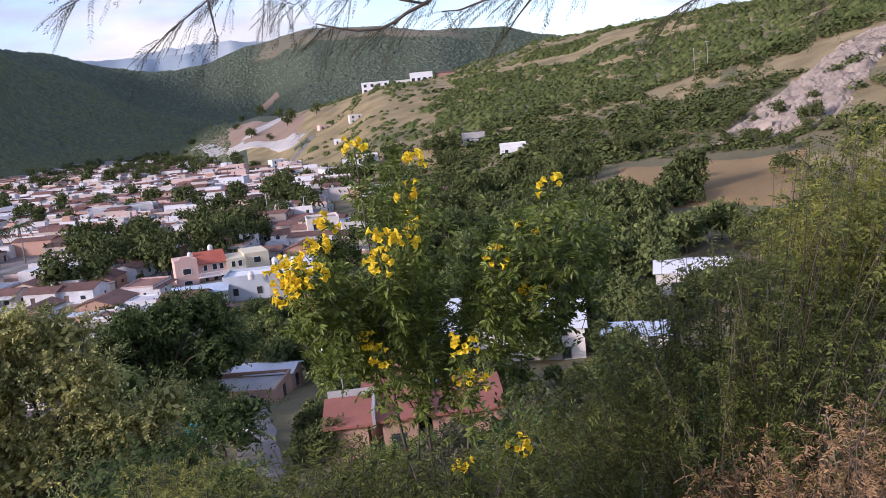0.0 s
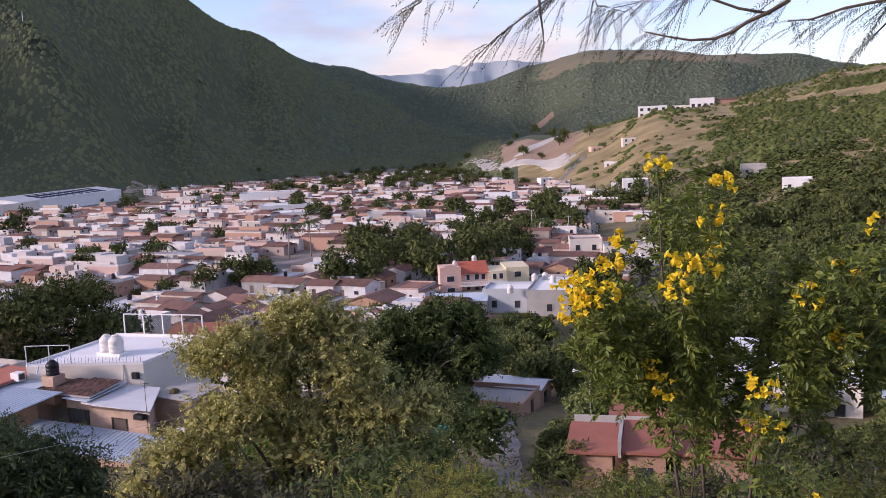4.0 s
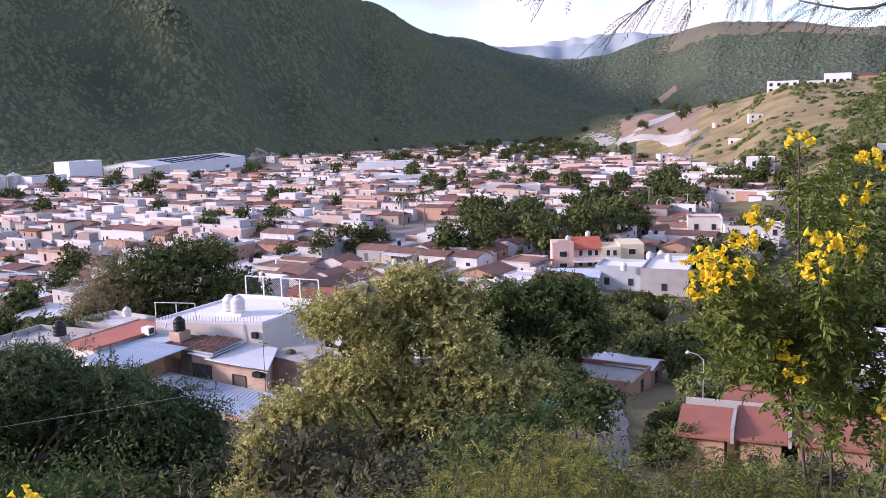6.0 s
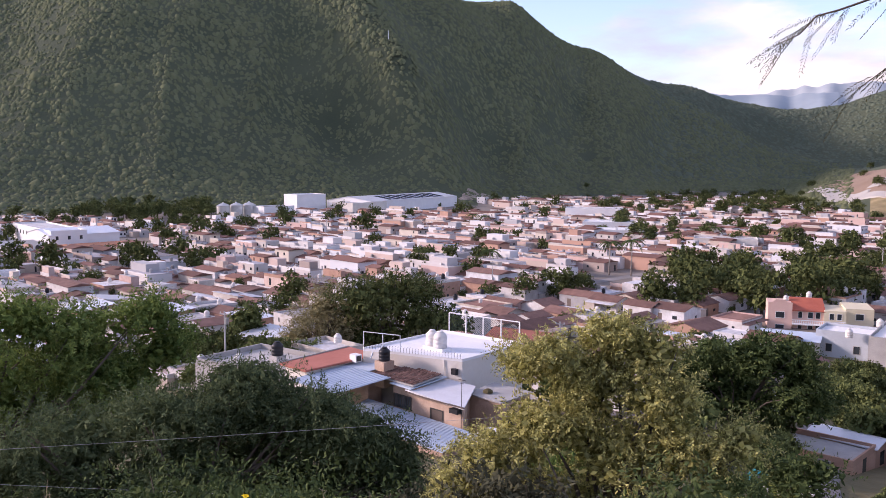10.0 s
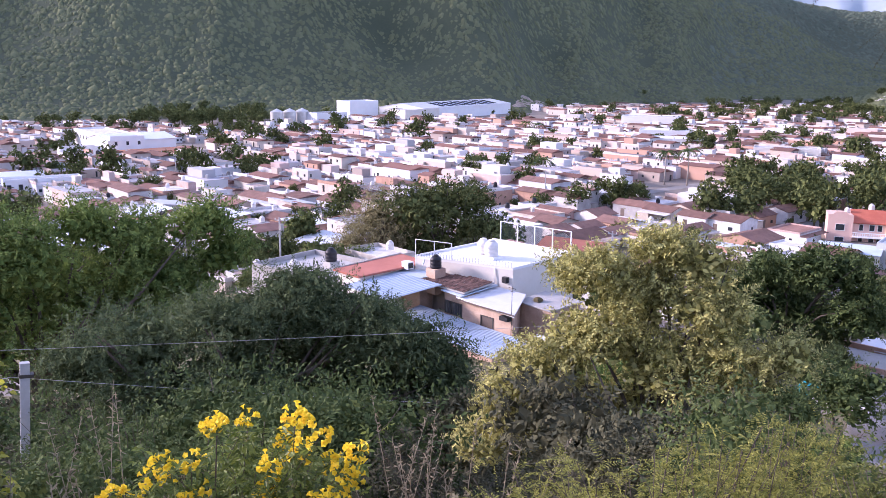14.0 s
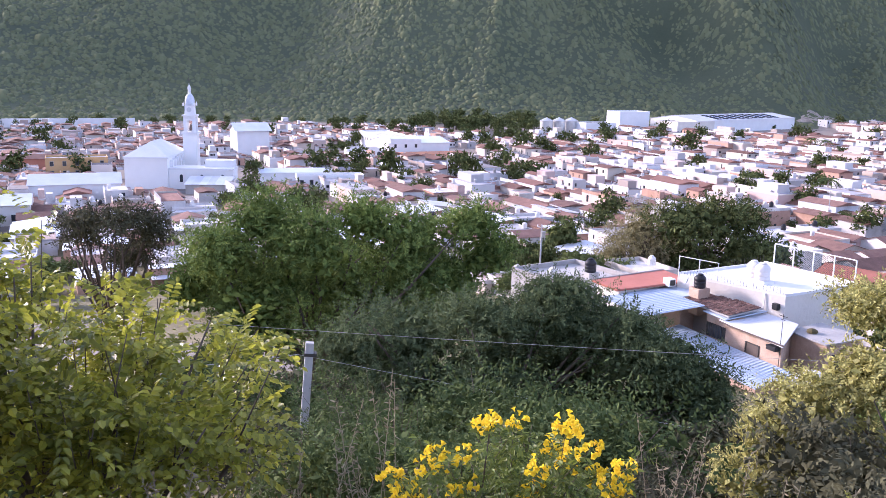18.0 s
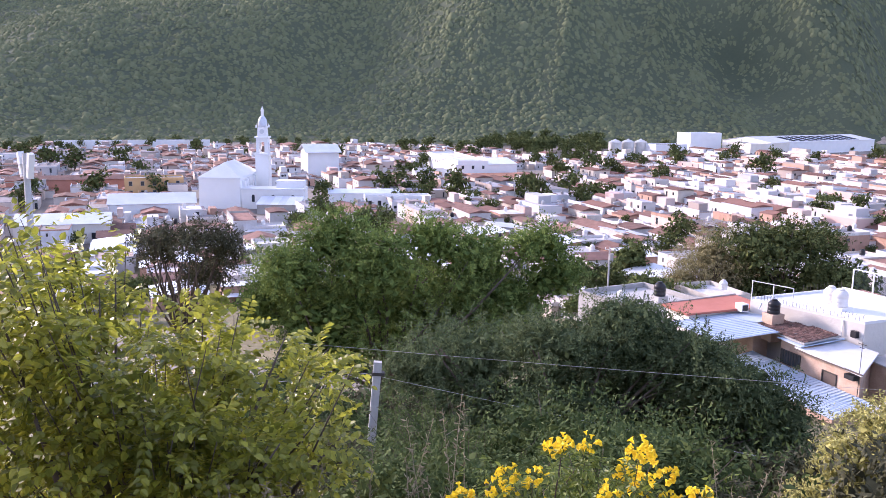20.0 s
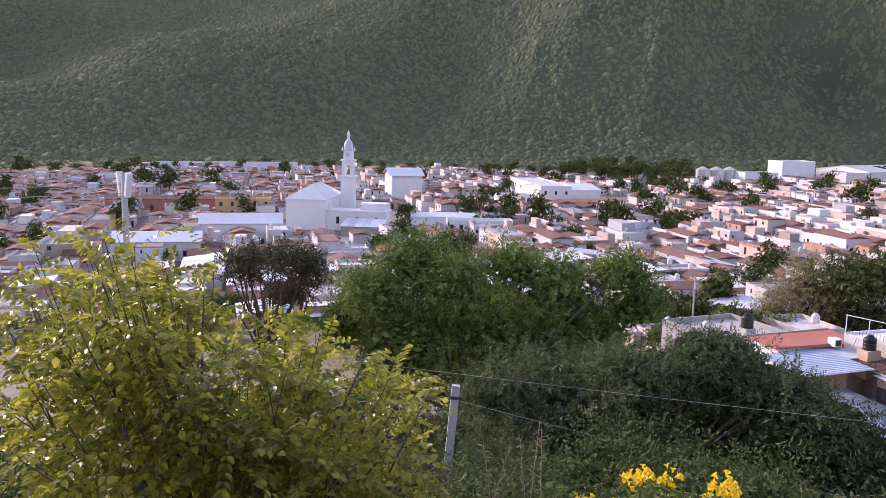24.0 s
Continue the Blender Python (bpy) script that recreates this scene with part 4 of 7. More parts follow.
    part("cross", Build().box(16.12, 23.05, 32.9, 16.28, 23.15, 34.9).box(15.7, 23.05, 33.9, 16.7, 23.15, 34.1), M_door, t, "iron cross")
    shed = thing("metal_shed", "grey metal-roofed shed beside the church", "shed", pose(-268, 62, -38, 0, 0, 64))
    box_part("wall", shed, M_concrete, 0, 0, -.5, 13, 9, 3)
    for i in range(6):
        part("roof_sheet", Build().slab([(-.4 + i * 2.3, -.5, 3.1 + .02 * (i % 2)), (1.88 + i * 2.3, -.5, 3.1 + .02 * (i % 2)), (1.88 + i * 2.3, 9.5, 4.6 + .02 * (i % 2)), (-.4 + i * 2.3, 9.5, 4.6 + .02 * (i % 2))], .06), M_sheet, shed)


church()


def plain_building(name, label, x, y, z, rz, w, d, h, wall, roof, bays=0, floors=1, over=.4, pitch=0.0, category="building", wz=1.2, sash=(1.1, 1.5), side=True):
    """A larger block: walls, roof (flat slab or low gable along x) and a row of windows to a floor on the front and one side."""
    root = thing(name, label, category, pose(x, y, z, 0, 0, rz))
    b = Build().box(0, 0, -1, w, d, h)
    if pitch:
        b.v += [(0, d / 2, h + pitch), (w, d / 2, h + pitch)]
        b.q[1:2] = [(4, 5, 9, 8), (6, 7, 8, 9)]
        b.t += [(7, 4, 8), (5, 6, 9)]
        for s in (0, 1):
            y0, y1 = (-over, d / 2) if s == 0 else (d + over, d / 2)
            part("roof", Build().slab([(-over, y0, h + .03), (w + over, y0, h + .03), (w + over, y1, h + pitch + .12), (-over, y1, h + pitch + .12)], .1), roof, root)
    else:
        part("roof", Build().box(.25, .25, h, w - .25, d - .25, h + .12), roof, root)
        part("parapet", Build().ring(0, 0, w, d, .2, h - .02, h + .7), wall, root)
    part("wall", b, wall, root)
    for f in range(floors):
        for i in range(bays):
            p, fr = opening(root, "window", (i + .5) * w / bays, 0, f * h / floors + wz, sash[0], sash[1], "y-")
            part("window_frame", fr, M_concrete, root)
        if side and bays:
            n = max(1, round(bays * d / w))
            for i in range(n):
                opening(root, "window", w, (i + .5) * d / n, f * h / floors + wz, sash[0], sash[1], "x+")
    return root


M_orange = mat("orange_paint", (.58, .24, .11), (.70, .33, .17), .3, 3)
M_peach = mat("peach_pink_paint", (.70, .46, .38), (.78, .55, .46), .3, 3)
M_yellow = mat("pale_yellow_paint", (.66, .58, .40), (.74, .67, .48), .3, 3)
M_red = mat("red_roof_paint", (.24, .088, .062), (.37, .150, .108), .3, 3, .85, .2)
M_blueroof = mat("pale_blue_painted_sheet", (.34, .42, .52), (.52, .60, .69), .3, 2, .5, .1)
M_cream = mat("cream_plaster", (.62, .58, .52), (.76, .72, .66), .3, 3)
M_steel = mat("galvanised_steel", (.50, .50, .50), (.70, .70, .70), .5, 6, .4, .05, metal=.6)
M_solar = mat("solar_panel", (.03, .04, .08), (.06, .08, .14), .4, 3, .25, 0)
M_iron = mat("dark_iron", (.03, .03, .03), (.08, .07, .06), .5, 8, .6, .1)

plain_building("hotel", "long white two-storey hotel with rows of windows", -396, 178, -38, -11, 58, 14, 8.6, M_white, M_roof, 12, 2)
plain_building("hall", "white hall with a low vaulted metal roof", -339, 166, -38, 84, 29, 24, 7.4, M_white, M_sheet, 0, 1, pitch=2.0)
plain_building("annex", "orange annex with a tiled roof", -328, 166, -38, 84, 29, 8, 3.4, M_orange, mat("orange_roof", (.50, .22, .12), (.62, .30, .18), .3, 3), 5, 1, pitch=.8)
plain_building("theatre", "tall white windowless hall with a curved roof", -385, 113, -38, 84, 14.5, 18, 10.6, M_white, M_sheet, 0, 1, over=1.2, pitch=3.2)
arcade = plain_building("arcade", "low white arcade on the square", -352, 152, -38, 78, 16, 6, 4.2, M_white, M_tile, 0)
for i in range(6):
    b = Build()
    arch(b, 1.5 + i * 2.6, .1, 1.7, 3.0, -.01)
    part("arch", b, M_glass, arcade)
plain_building("market", "long low white building with square windows", -268, 98, -38, 74, 22, 7, 3.6, M_white, M_roof, 7, 1)
plain_building("market", "long white roof over a low shed", -282, 90, -38, 72, 24, 9, 4.0, M_white, M_sheet, 0, 1, pitch=1.0)
plain_building("school", "long ochre building with a flat roof", -322, 28, -38, 84, 20, 10, 6.5, mat("ochre_paint", (.52, .33, .15), (.62, .42, .22), .3, 3), M_roof, 5, 2)
plain_building("school", "long low brick-red building", -345, -10, -38, 84, 44, 8, 5.2, mat("brick_red_paint", (.40, .17, .12), (.50, .24, .17), .3, 3), M_tile, 0, 1, pitch=1.2)
plain_building("warehouse", "white shed with a curved metal roof", -262, 18, -38, 82, 24, 16, 5.5, M_white, M_sheet, 0, 1, pitch=2.2)
plain_building("warehouse", "white low shed with a long metal roof", -232, -6, -38, 82, 22, 14, 5.0, M_cream, M_sheet, 3, 1, pitch=1.8)
plain_building("compound_wall", "long white wall at the foot of the mountain", -600, 12, -38, 84, 95, .5, 5.0, M_white, M_white, 0)

# silos, tall white shed and long warehouses at the far edge
for i in range(3):
    s = thing("silo", "round pale grey steel silo with a conical roof", "silo", pose(-470 + i * 1.0, 347 + i * 9.6, -38), "silos", build=Build().lathe([(4.3, -.5), (4.3, 2), (4.36, 2.05), (4.3, 2.1), (4.3, 4.5), (4.36, 4.55), (4.3, 4.6), (4.3, 7.9)], 20), material=M_steel, smooth=False)
    part("silo_roof", Build().lathe([(4.5, 7.9), (2.4, 9.0), (.6, 9.7), (.5, 10.1)], 20), M_steel, s)
plain_building("tall_shed", "tall white windowless industrial block", -464, 405, -38, 84, 25, 16, 13, M_white, M_sheet, 0)
plain_building("shed", "low white industrial building", -452, 366, -38, 84, 24, 14, 6.5, M_white, M_roof, 0)
wh = plain_building("warehouse", "long white warehouse with solar panels on the roof", -432, 446, -38, 98, 122, 40, 8.5, M_white, M_sheet, 0, 1, pitch=3.0)
for i in range(9):
    part("solar_panel", Build().slab([(26 + i * 9, 2, 9.0), (33 + i * 9, 2, 9.0), (33 + i * 9, 17, 11.25), (26 + i * 9, 17, 11.25)], .12), M_solar, wh)
plain_building("warehouse", "long cream factory building with roof vents", -430, 426, -38, 92, 36, 20, 7.5, M_cream, M_roof, 4, 1)
plain_building("pavilion", "white building with a columned front", -290, 478, -38, 20, 34, 20, 7.5, M_white, M_roof, 8, 1)
plain_building("store", "broad white box-shaped store", -232, 400, -38, 25, 26, 18, 5.6, M_white, M_white, 5)
plain_building("store", "broad white flat-roofed hall", -206, 366, -38, 25, 24, 16, 4.8, M_white, M_white, 5, 1)
plain_building("store", "cream flat-roofed hall beyond the palms", -150, 352, -38, 22, 26, 14, 5, M_cream, M_roof, 5, 1)


# ---- landmark houses ----
peach = thing("house", "two-storey peach and yellow house with a red tiled roof", "house", pose(-66.6, 199.5, -38, 0, 0, 22))
for nm, mm, bx in (("peach_wall", M_peach, (0, 0, -1, 5.2, 9, 5.6)), ("pink_wall", M_peach, (5.2, 1.2, -1, 12.0, 10, 4.3)), ("yellow_wall", M_yellow, (12.0, .6, -1, 16.6, 10, 4.5)), ("cream_wall", M_yellow, (16.6, 2, -1, 22.5, 12, 5.0))):
    box_part(nm, peach, mm, *bx)
part("parapet", Build().add([(x, y, z) for y in (0, .3) for x, z in ((0, 5.6), (5.2, 5.6), (5.2, 6.0), (4.2, 6.1), (3.6, 6.7), (1.6, 6.7), (1.0, 6.1), (0, 6.0))], [(0, 1, 2, 3), (0, 3, 6, 7), (3, 4, 5, 6), (11, 10, 9, 8), (15, 14, 11, 8), (14, 13, 12, 11), (2, 10, 11, 3), (3, 11, 12, 4), (4, 12, 13, 5), (5, 13, 14, 6), (6, 14, 15, 7)]), M_peach, peach)
for i in range(24):
    part("baluster", Build().lathe([(.10, 1.3), (.06, 1.4), (.11, 1.7), (.06, 2.0), (.10, 2.1)], 6, 5.4 + i * .46, -.4), M_white, peach)
box_part("balustrade_rail", peach, M_white, 5.2, -.5, 2.1, 16.4, -.3, 2.25)
box_part("balcony_slab", peach, M_white, 5.2, -.6, 1.1, 16.4, 1.2, 1.3)
part("roof", Build().slab([(5.0, .6, 4.25), (12.3, .6, 4.25), (12.3, 8.0, 6.3), (5.0, 8.0, 6.3)], .15), mat("red_clay_tiles", (.36, .085, .05), (.50, .15, .09), .5, 4, .8, .5), peach, "bright red tiled roof")
for x, w, m in ((2.6, 1.8, 0), (7.0, .8, 1.2), (9.2, 1.0, 1.2), (10.8, .9, 1.2), (13.6, .9, .6), (15.2, .9, .6), (19.6, 1.6, 2)):
    p, fr = opening(peach, "window", x, m, 2.5, w, 1.35, "y-")
    part("window_frame", fr, M_white, p)
    p, fr = opening(peach, "window", x, m, -.6, w, 1.5, "y-")
    part("window_frame", fr, M_white, p)
q = peach.matrix_basis @ Vector((9.5, 9, 6.0))
tank(q.x, q.y, q.z, False, 1.2)
q = peach.matrix_basis @ Vector((4.2, 6, 5.6))
tank(q.x, q.y, q.z, False, 1.0)

grey = plain_building("house", "grey house with a white flat roof and arched yellow porch", -49.5, 176.5, -38, 4, 10, 9, 4.6, mat("grey_blue_paint", (.38, .42, .46), (.48, .52, .56), .3, 3), M_white, 2, 1, category="house")
plain_building("house", "long house with a white concrete roof", -39.2, 173.5, -38, 4, 9.5, 20, 5.0, M_concrete, M_white, 1, 1, category="house")
for dx, dy in ((-40.5, 188.0), (-38.5, 190.0), (-43.0, 175), (-36, 186)):
    tank(dx, dy, -38 + 5.1 if dx > -42 else -33.3, False, 1.3)
plain_building("house", "house with a pale blue sheet roof", -59, 172, -38, 10, 11, 8, 3.2, M_cream, M_blueroof, 2, 1, pitch=1.0, category="house")
plain_building("house", "tan three-level house with a flat roof", -41, 238, -38, 12, 9, 9, 7.5, M_cream, M_roof, 2, 2, category="house")
plain_building("house", "pale house with a terrace roof", -31, 235, -38, 12, 15, 10, 6.0, M_cream, M_white, 3, 2, category="house")
plain_building("house", "white two-storey house on the hillside", *polar(6.25, 405), gz(-40, 404) - .4, 8, 11.5, 9, 8.6, M_white, M_white, 2, 2, category="house", sash=(1.3, 2.0))
plain_building("house", "white and grey house standing up on the hillside", *polar(-3.4, 345), gz(24, 349) - .4, -4, 10.5, 8, 4.4, M_white, M_roof, 2, 1, category="house")
plain_building("house", "small house with an orange tile roof", -3, 290, gz(0, 294), -4, 9, 8, 3.6, M_orange, M_tile, 2, 1, pitch=1.4, category="house")
plain_building("house", "low concrete house on the hillside", *polar(-1.0, 395), gz(11, 398) - .4, 0, 10.5, 8, 4.4, M_concrete, M_roof, 2, 1, category="house")
v1, v2 = polar(5.2, 700), polar(2.0, 705)
plain_building("villa", "white modern villa on the spur", v1[0], v1[1], gz(*v1) - 1, 6, 22, 12, 8.5, M_white, M_white, 4, 2, category="house", sash=(2.2, 2.2))
plain_building("villa", "tan villa wing on the spur", v1[0] + 24, v1[1] + 6, gz(*v1) + .5, 6, 15, 12, 6.5, M_cream, M_roof, 3, 1, category="house")
plain_building("villa", "white villa with large windows on the spur", v2[0], v2[1], gz(*v2) - 1, 4, 18, 10, 7.5, M_white, M_white, 4, 1, category="house", sash=(2.4, 2.6))
plain_building("shelter", "long brown-roofed shelter on the spur", v2[0] + 20, v2[1] + 4, gz(v2[0] + 25, v2[1] + 6) - .5, 2, 16, 8, 3.4, M_brick, M_tile, 0, 1, pitch=1.2)
for k, (a, r) in enumerate(((7.4, 560), (6.2, 600), (8.2, 640), (11.5, 585), (12.5, 560), (10.6, 520), (9.4, 470), (8.2, 430), (7.0, 470))):
    hx, hy = polar(a, r)
    plain_building("house", "small house at the foot of the spur", hx, hy, gz(hx, hy) - .3, 5 + 9 * (k % 4), 9, 8, 3.4 + 2.6 * (k % 2), (M_white, M_cream, M_peach, M_white)[k % 4], M_roof, 2, 1 + k % 2, category="house")


def prism(corners, z0, z1):
    """An upright block over a many-cornered plan, from z0 to z1 (a number, or one height a corner)."""
    k = len(corners)
    tops = z1 if isinstance(z1, tuple) else (z1,) * k
    b = Build().add([(x, y, z0) for x, y in corners] + [(x, y, t) for (x, y), t in zip(corners, tops)], [(i, (i + 1) % k, k + (i + 1) % k, k + i) for i in range(k)])
    b.q.append(tuple(range(k, 2 * k)))
    return b


def along(a, b, t):
    return a[0] + (b[0] - a[0]) * t, a[1] + (b[1] - a[1]) * t


# ---- brick house with white terrace, just below the slope ----
M_brickp = mat("pale_bare_brick", (.32, .21, .15), (.60, .45, .35), .8, 7, .9, .5)
bh = thing("house", "brick house with a white roof terrace and sheet-metal lean-tos", "house", pose(-62.5, 63.4, -25.6, 0, 0, -6), "")
FL_, FR_, BR_, BL_ = (.4, -.6), (11.0, 3.2), (10.3, 13.2), (-.5, 11.7)          # plan of the white block
part("white_block", prism((FL_, FR_, BR_, BL_), -2, 6.0), M_cream, bh)
part("terrace", prism(((.6, -.3), (10.8, 3.4), (10.1, 13.0), (-.3, 11.5)), 6.0, 6.12), mat("white_roof_coating", (.70, .70, .72), (.86, .86, .88), .35, 3, .6, .12), bh, "white coated roof terrace")
for p0, p1, top in ((FL_, FR_, 6.26), (FR_, BR_, 6.26), (BR_, BL_, 6.42), (BL_, FL_, 6.34)):
    (x0, y0), (x1, y1) = p0, p1
    L_ = math.hypot(x1 - x0, y1 - y0)
    nx_, ny_ = -(y1 - y0) / L_ * .15, (x1 - x0) / L_ * .15
    part("parapet", prism(((x0, y0), (x1, y1), (x1 + nx_, y1 + ny_), (x0 + nx_, y0 + ny_)), 6.0, top), M_white, bh)
for t in (0, .20, .38):
    x, y = along(FL_, FR_, t)
    part("rail_post", Build().tube([(x, y + .1, 6.1), (x, y + .1, 8.0)], [.045, .045], 6), M_white, bh)
part("top_rail", Build().tube([(*along(FL_, FR_, 0), 8.0), (*along(FL_, FR_, .38), 8.0)], [.04, .04], 6), M_white, bh)
for i in range(5):
    x, y = along(BL_, BR_, .10 + i * .215)
    part("fence_post", Build().box(x - .06, y - .05, 6.3, x + .06, y + .05, 8.5), M_white, bh, "white painted fence post")
(fx0, fy0), (fx1, fy1) = along(BL_, BR_, .10), along(BL_, BR_, .96)
part("fence_rail", Build().tube([(fx0, fy0, 8.5), (fx1, fy1, 8.5)], [.06, .06], 6), M_white, bh)
net = Build()
for k in range(45):
    u0, u1 = (k - 9) / 36, k / 36
    for a0, a1, z0, z1 in ((max(u0, 0), min(u1, 1), 6.45 + 1.9 * max(0, -u0) * 4, 8.35 - 1.9 * max(0, u1 - 1) * 4), (max(u0, 0), min(u1, 1), 8.35 - 1.9 * max(0, -u0) * 4, 6.45 + 1.9 * max(0, u1 - 1) * 4)):
        if a1 - a0 > .01:
            net.tube([(fx0 + (fx1 - fx0) * a0, fy0 + (fy1 - fy0) * a0, z0), (fx0 + (fx1 - fx0) * a1, fy0 + (fy1 - fy0) * a1, z1)], [.014, .014], 3)
part("fence_mesh", net, mat("dark_green_fence_wire", (.03, .05, .045), (.06, .08, .07), 2, 30, .7, .1), bh, "dark green wire mesh")
for i in range(34):
    x, y = along(FL_, FR_, (i + .5) / 34)
    part("guard_spike", Build().tube([(x, y - .05, 6.26), (x, y - .05, 6.72), (x + .13, y - .05, 6.88)], [.016, .016, .01], 4), M_iron, bh)
for i in range(12):
    x, y = along(BL_, FL_, (i + .5) / 26)
    part("guard_spike", Build().tube([(x, y, 6.34), (x, y, 6.85), (x - .12, y, 7.0)], [.016, .016, .01], 4), M_iron, bh)
part("drain_pipe", Build().tube([(9.2, 2.5, 6.0), (9.2, 2.4, 4.2)], [.05, .05], 6), M_tankw, bh)
part("wall_box", Build().box(10.1, 2.55, 4.7, 10.7, 2.95, 5.3), M_black, bh, "dark meter box on the cream wall")
# red painted slab to the west
box_part("red_wing", bh, M_cream, -4.2, -7.1, -2, -.35, 1.0, 4.85)
part("red_roof", Build().slab([(-4.6, -7.5, 4.95), (-.1, -7.5, 5.0), (.35, 1.4, 5.3), (-4.6, 1.6, 5.3)], .20), mat("red_waterproof_paint", (.36, .125, .09), (.47, .185, .135), .4, 3, .8, .15), bh, "red painted roof slab")
part("roof_edge", Build().slab([(-4.75, -7.55, 5.04), (-4.6, -7.55, 5.04), (-4.6, 1.6, 5.42), (-4.75, 1.6, 5.42)], .35), M_concrete, bh)
# brick pedestal, clay tile roof
box_part("pedestal", bh, M_brickp, 3.3, -1.5, 3.0, 4.7, -.1, 5.6, label="bare brick tank pedestal")
tile_root = part("tile_roof_deck", Build().slab([(3.6, -2.4, 4.45), (10.0, -2.4, 4.45), (10.0, 1.6, 4.85), (3.6, .6, 4.85)], .12), M_concrete, bh)
tl = Build()
tl.v = [(.11 * math.cos(a) * s, yy, .075 * math.sin(a) + .01) for yy, s in ((0, 1), (.46, .82)) for a in (math.pi * k / 4 for k in range(5))]
tl.q = [(k, k + 1, k + 6, k + 5) for k in range(4)]
tile_me = tl.mesh("roof_tile", M_tileold)
tile_r = random.Random(12)
for i in range(27):
    for j in range(9):
        if -2.4 + j * .42 > .2 + i * .06:
            continue
        o = new("roof_tile", tile_me)
        o.parent = tile_root
        o.matrix_local = pose(3.72 + i * .235, -2.4 + j * .42, 4.48 + j * .042 + tile_r.uniform(0, .03), 6.5 + tile_r.uniform(-3, 3), tile_r.uniform(-5, 5), tile_r.uniform(-7, 7))
part("roof_sheet", Build().slab([(-.3, -9.3, 4.35), (6.9, -9.3, 4.35), (6.9, -2.5, 4.7), (-.3, -2.5, 4.7)], .06), M_blueroof, bh, "pale blue corrugated sheet")
part("roof_sheet", Build().slab([(-.3, -2.48, 4.7), (3.5, -2.48, 4.7), (3.5, .3, 4.8), (-.3, -.4, 4.8)], .06), M_blueroof, bh, "pale blue corrugated sheet")
for i in range(16):
    part("sheet_rib", Build().slab([(-.2 + i * .46, -9.3, 4.39), (-.14 + i * .46, -9.3, 4.39), (-.14 + i * .46, -2.5, 4.74), (-.2 + i * .46, -2.5, 4.74)], .05), M_blueroof, bh)
for x in (-.2, 3.3, 6.7):
    part("post", Build().tube([(x, -9.0, -2), (x, -9.0, 4.3)], [.06, .06], 6), M_iron, bh)
part("gutter", Build().slab([(6.95, -2.7, 4.25), (10.0, -2.75, 4.2), (9.9, 2.2, 4.5), (9.6, 2.2, 4.5)], .10), M_blueroof, bh, "pale painted ledge")
box_part("back_room", bh, M_brickp, .5, -2.4, -2, 3.4, -.7, 4.55)
box_part("tile_room", bh, M_brickp, 6.95, -2.2, -2, 10.0, 1.4, 4.08)
# brick front with its cement roof
part("brick_wall", prism(((10.0, -2.2), (16.3, -2.2), (12.8, 2.6), (10.0, 2.6)), -2, (3.95, 3.7, 3.95, 4.1)), M_brickp, bh, "bare brick front wall")
part("grey_roof", Build().slab([(9.2, -2.7, 4.02), (16.9, -2.7, 3.75), (13.1, 2.9, 4.05), (9.6, 2.5, 4.2)], .14), mat("pale_cement_roof", (.50, .51, .54), (.68, .69, .72), .5, 3, .7, .2), bh, "pale cement roof slab")
# narrow dark strip along the front edge of the cement roof
part("roof_beam", Build().box(9.2, -2.76, 3.72, 16.9, -2.6, 3.82), M_door, bh)
box_part("annex", bh, M_brickp, 13.3, 1.9, -2, 17.3, 6.0, 3.55, label="bare brick annex")
part("annex_roof", Build().slab([(13.1, 1.6, 3.62), (17.5, 1.6, 3.55), (17.5, 6.2, 3.7), (12.6, 6.2, 3.75)], .12), M_concrete, bh)
part("rubble", Build().lathe([(.5, 3.7), (.45, 3.9), (.2, 4.05)], 7, 14.6, 3.0), M_brush, bh, "heap of dark rubble on the annex roof")
opening(bh, "window", 17.3, 3.2, .9, 1.2, 1.6, "x+")
p, fr = opening(bh, "door", 13.0, -2.2, .6, 1.5, 2.1, "y-")
part("door_frame", fr, M_iron, p)
p, fr = opening(bh, "window", 8.3, -2.2, 2.0, 2.3, 1.1, "y-")
part("window_frame", fr, M_iron, p)
for i in range(7):
    part("window_bar", Build().box(7.25 + i * .33, -2.34, 1.95, 7.30 + i * .33, -2.29, 3.15), M_iron, p)
part("roof_box", Build().box(15.3, -2.95, 3.1, 16.3, -2.3, 3.5), M_black, bh, "black box under the roof edge")
part("low_roof", Build().slab([(3.4, -6.6, 1.15), (18.2, -6.6, 1.0), (18.2, -2.5, 1.75), (3.4, -2.4, 1.9)], .07), M_blueroof, bh, "pale blue sheet roof below the house")
for i in range(33):
    part("sheet_rib", Build().slab([(3.5 + i * .45, -6.6, 1.19), (3.56 + i * .45, -6.6, 1.19), (3.56 + i * .45, -2.5, 1.92 - i * .004), (3.5 + i * .45, -2.5, 1.92 - i * .004)], .05), M_blueroof, bh)
box_part("low_wall", bh, M_brickp, 3.8, -6.2, -3, 17.8, -2.6, .95)
part("antenna_mast", Build().tube([(16.4, -2.5, 1.0), (16.45, -2.5, 6.4)], [.035, .022], 6), M_iron, bh)
part("aerial", Build().box(16.0, -2.52, 6.2, 16.9, -2.48, 6.25).box(16.2, -2.52, 5.9, 16.7, -2.48, 5.94), M_iron, bh)
part("dish", Build().lathe([(.05, 0), (.3, .05), (.42, .14)], 14), M_blueroof, bh, "small satellite dish").matrix_local = pose(2.7, -1.2, 6.0, 70, 0, -40)
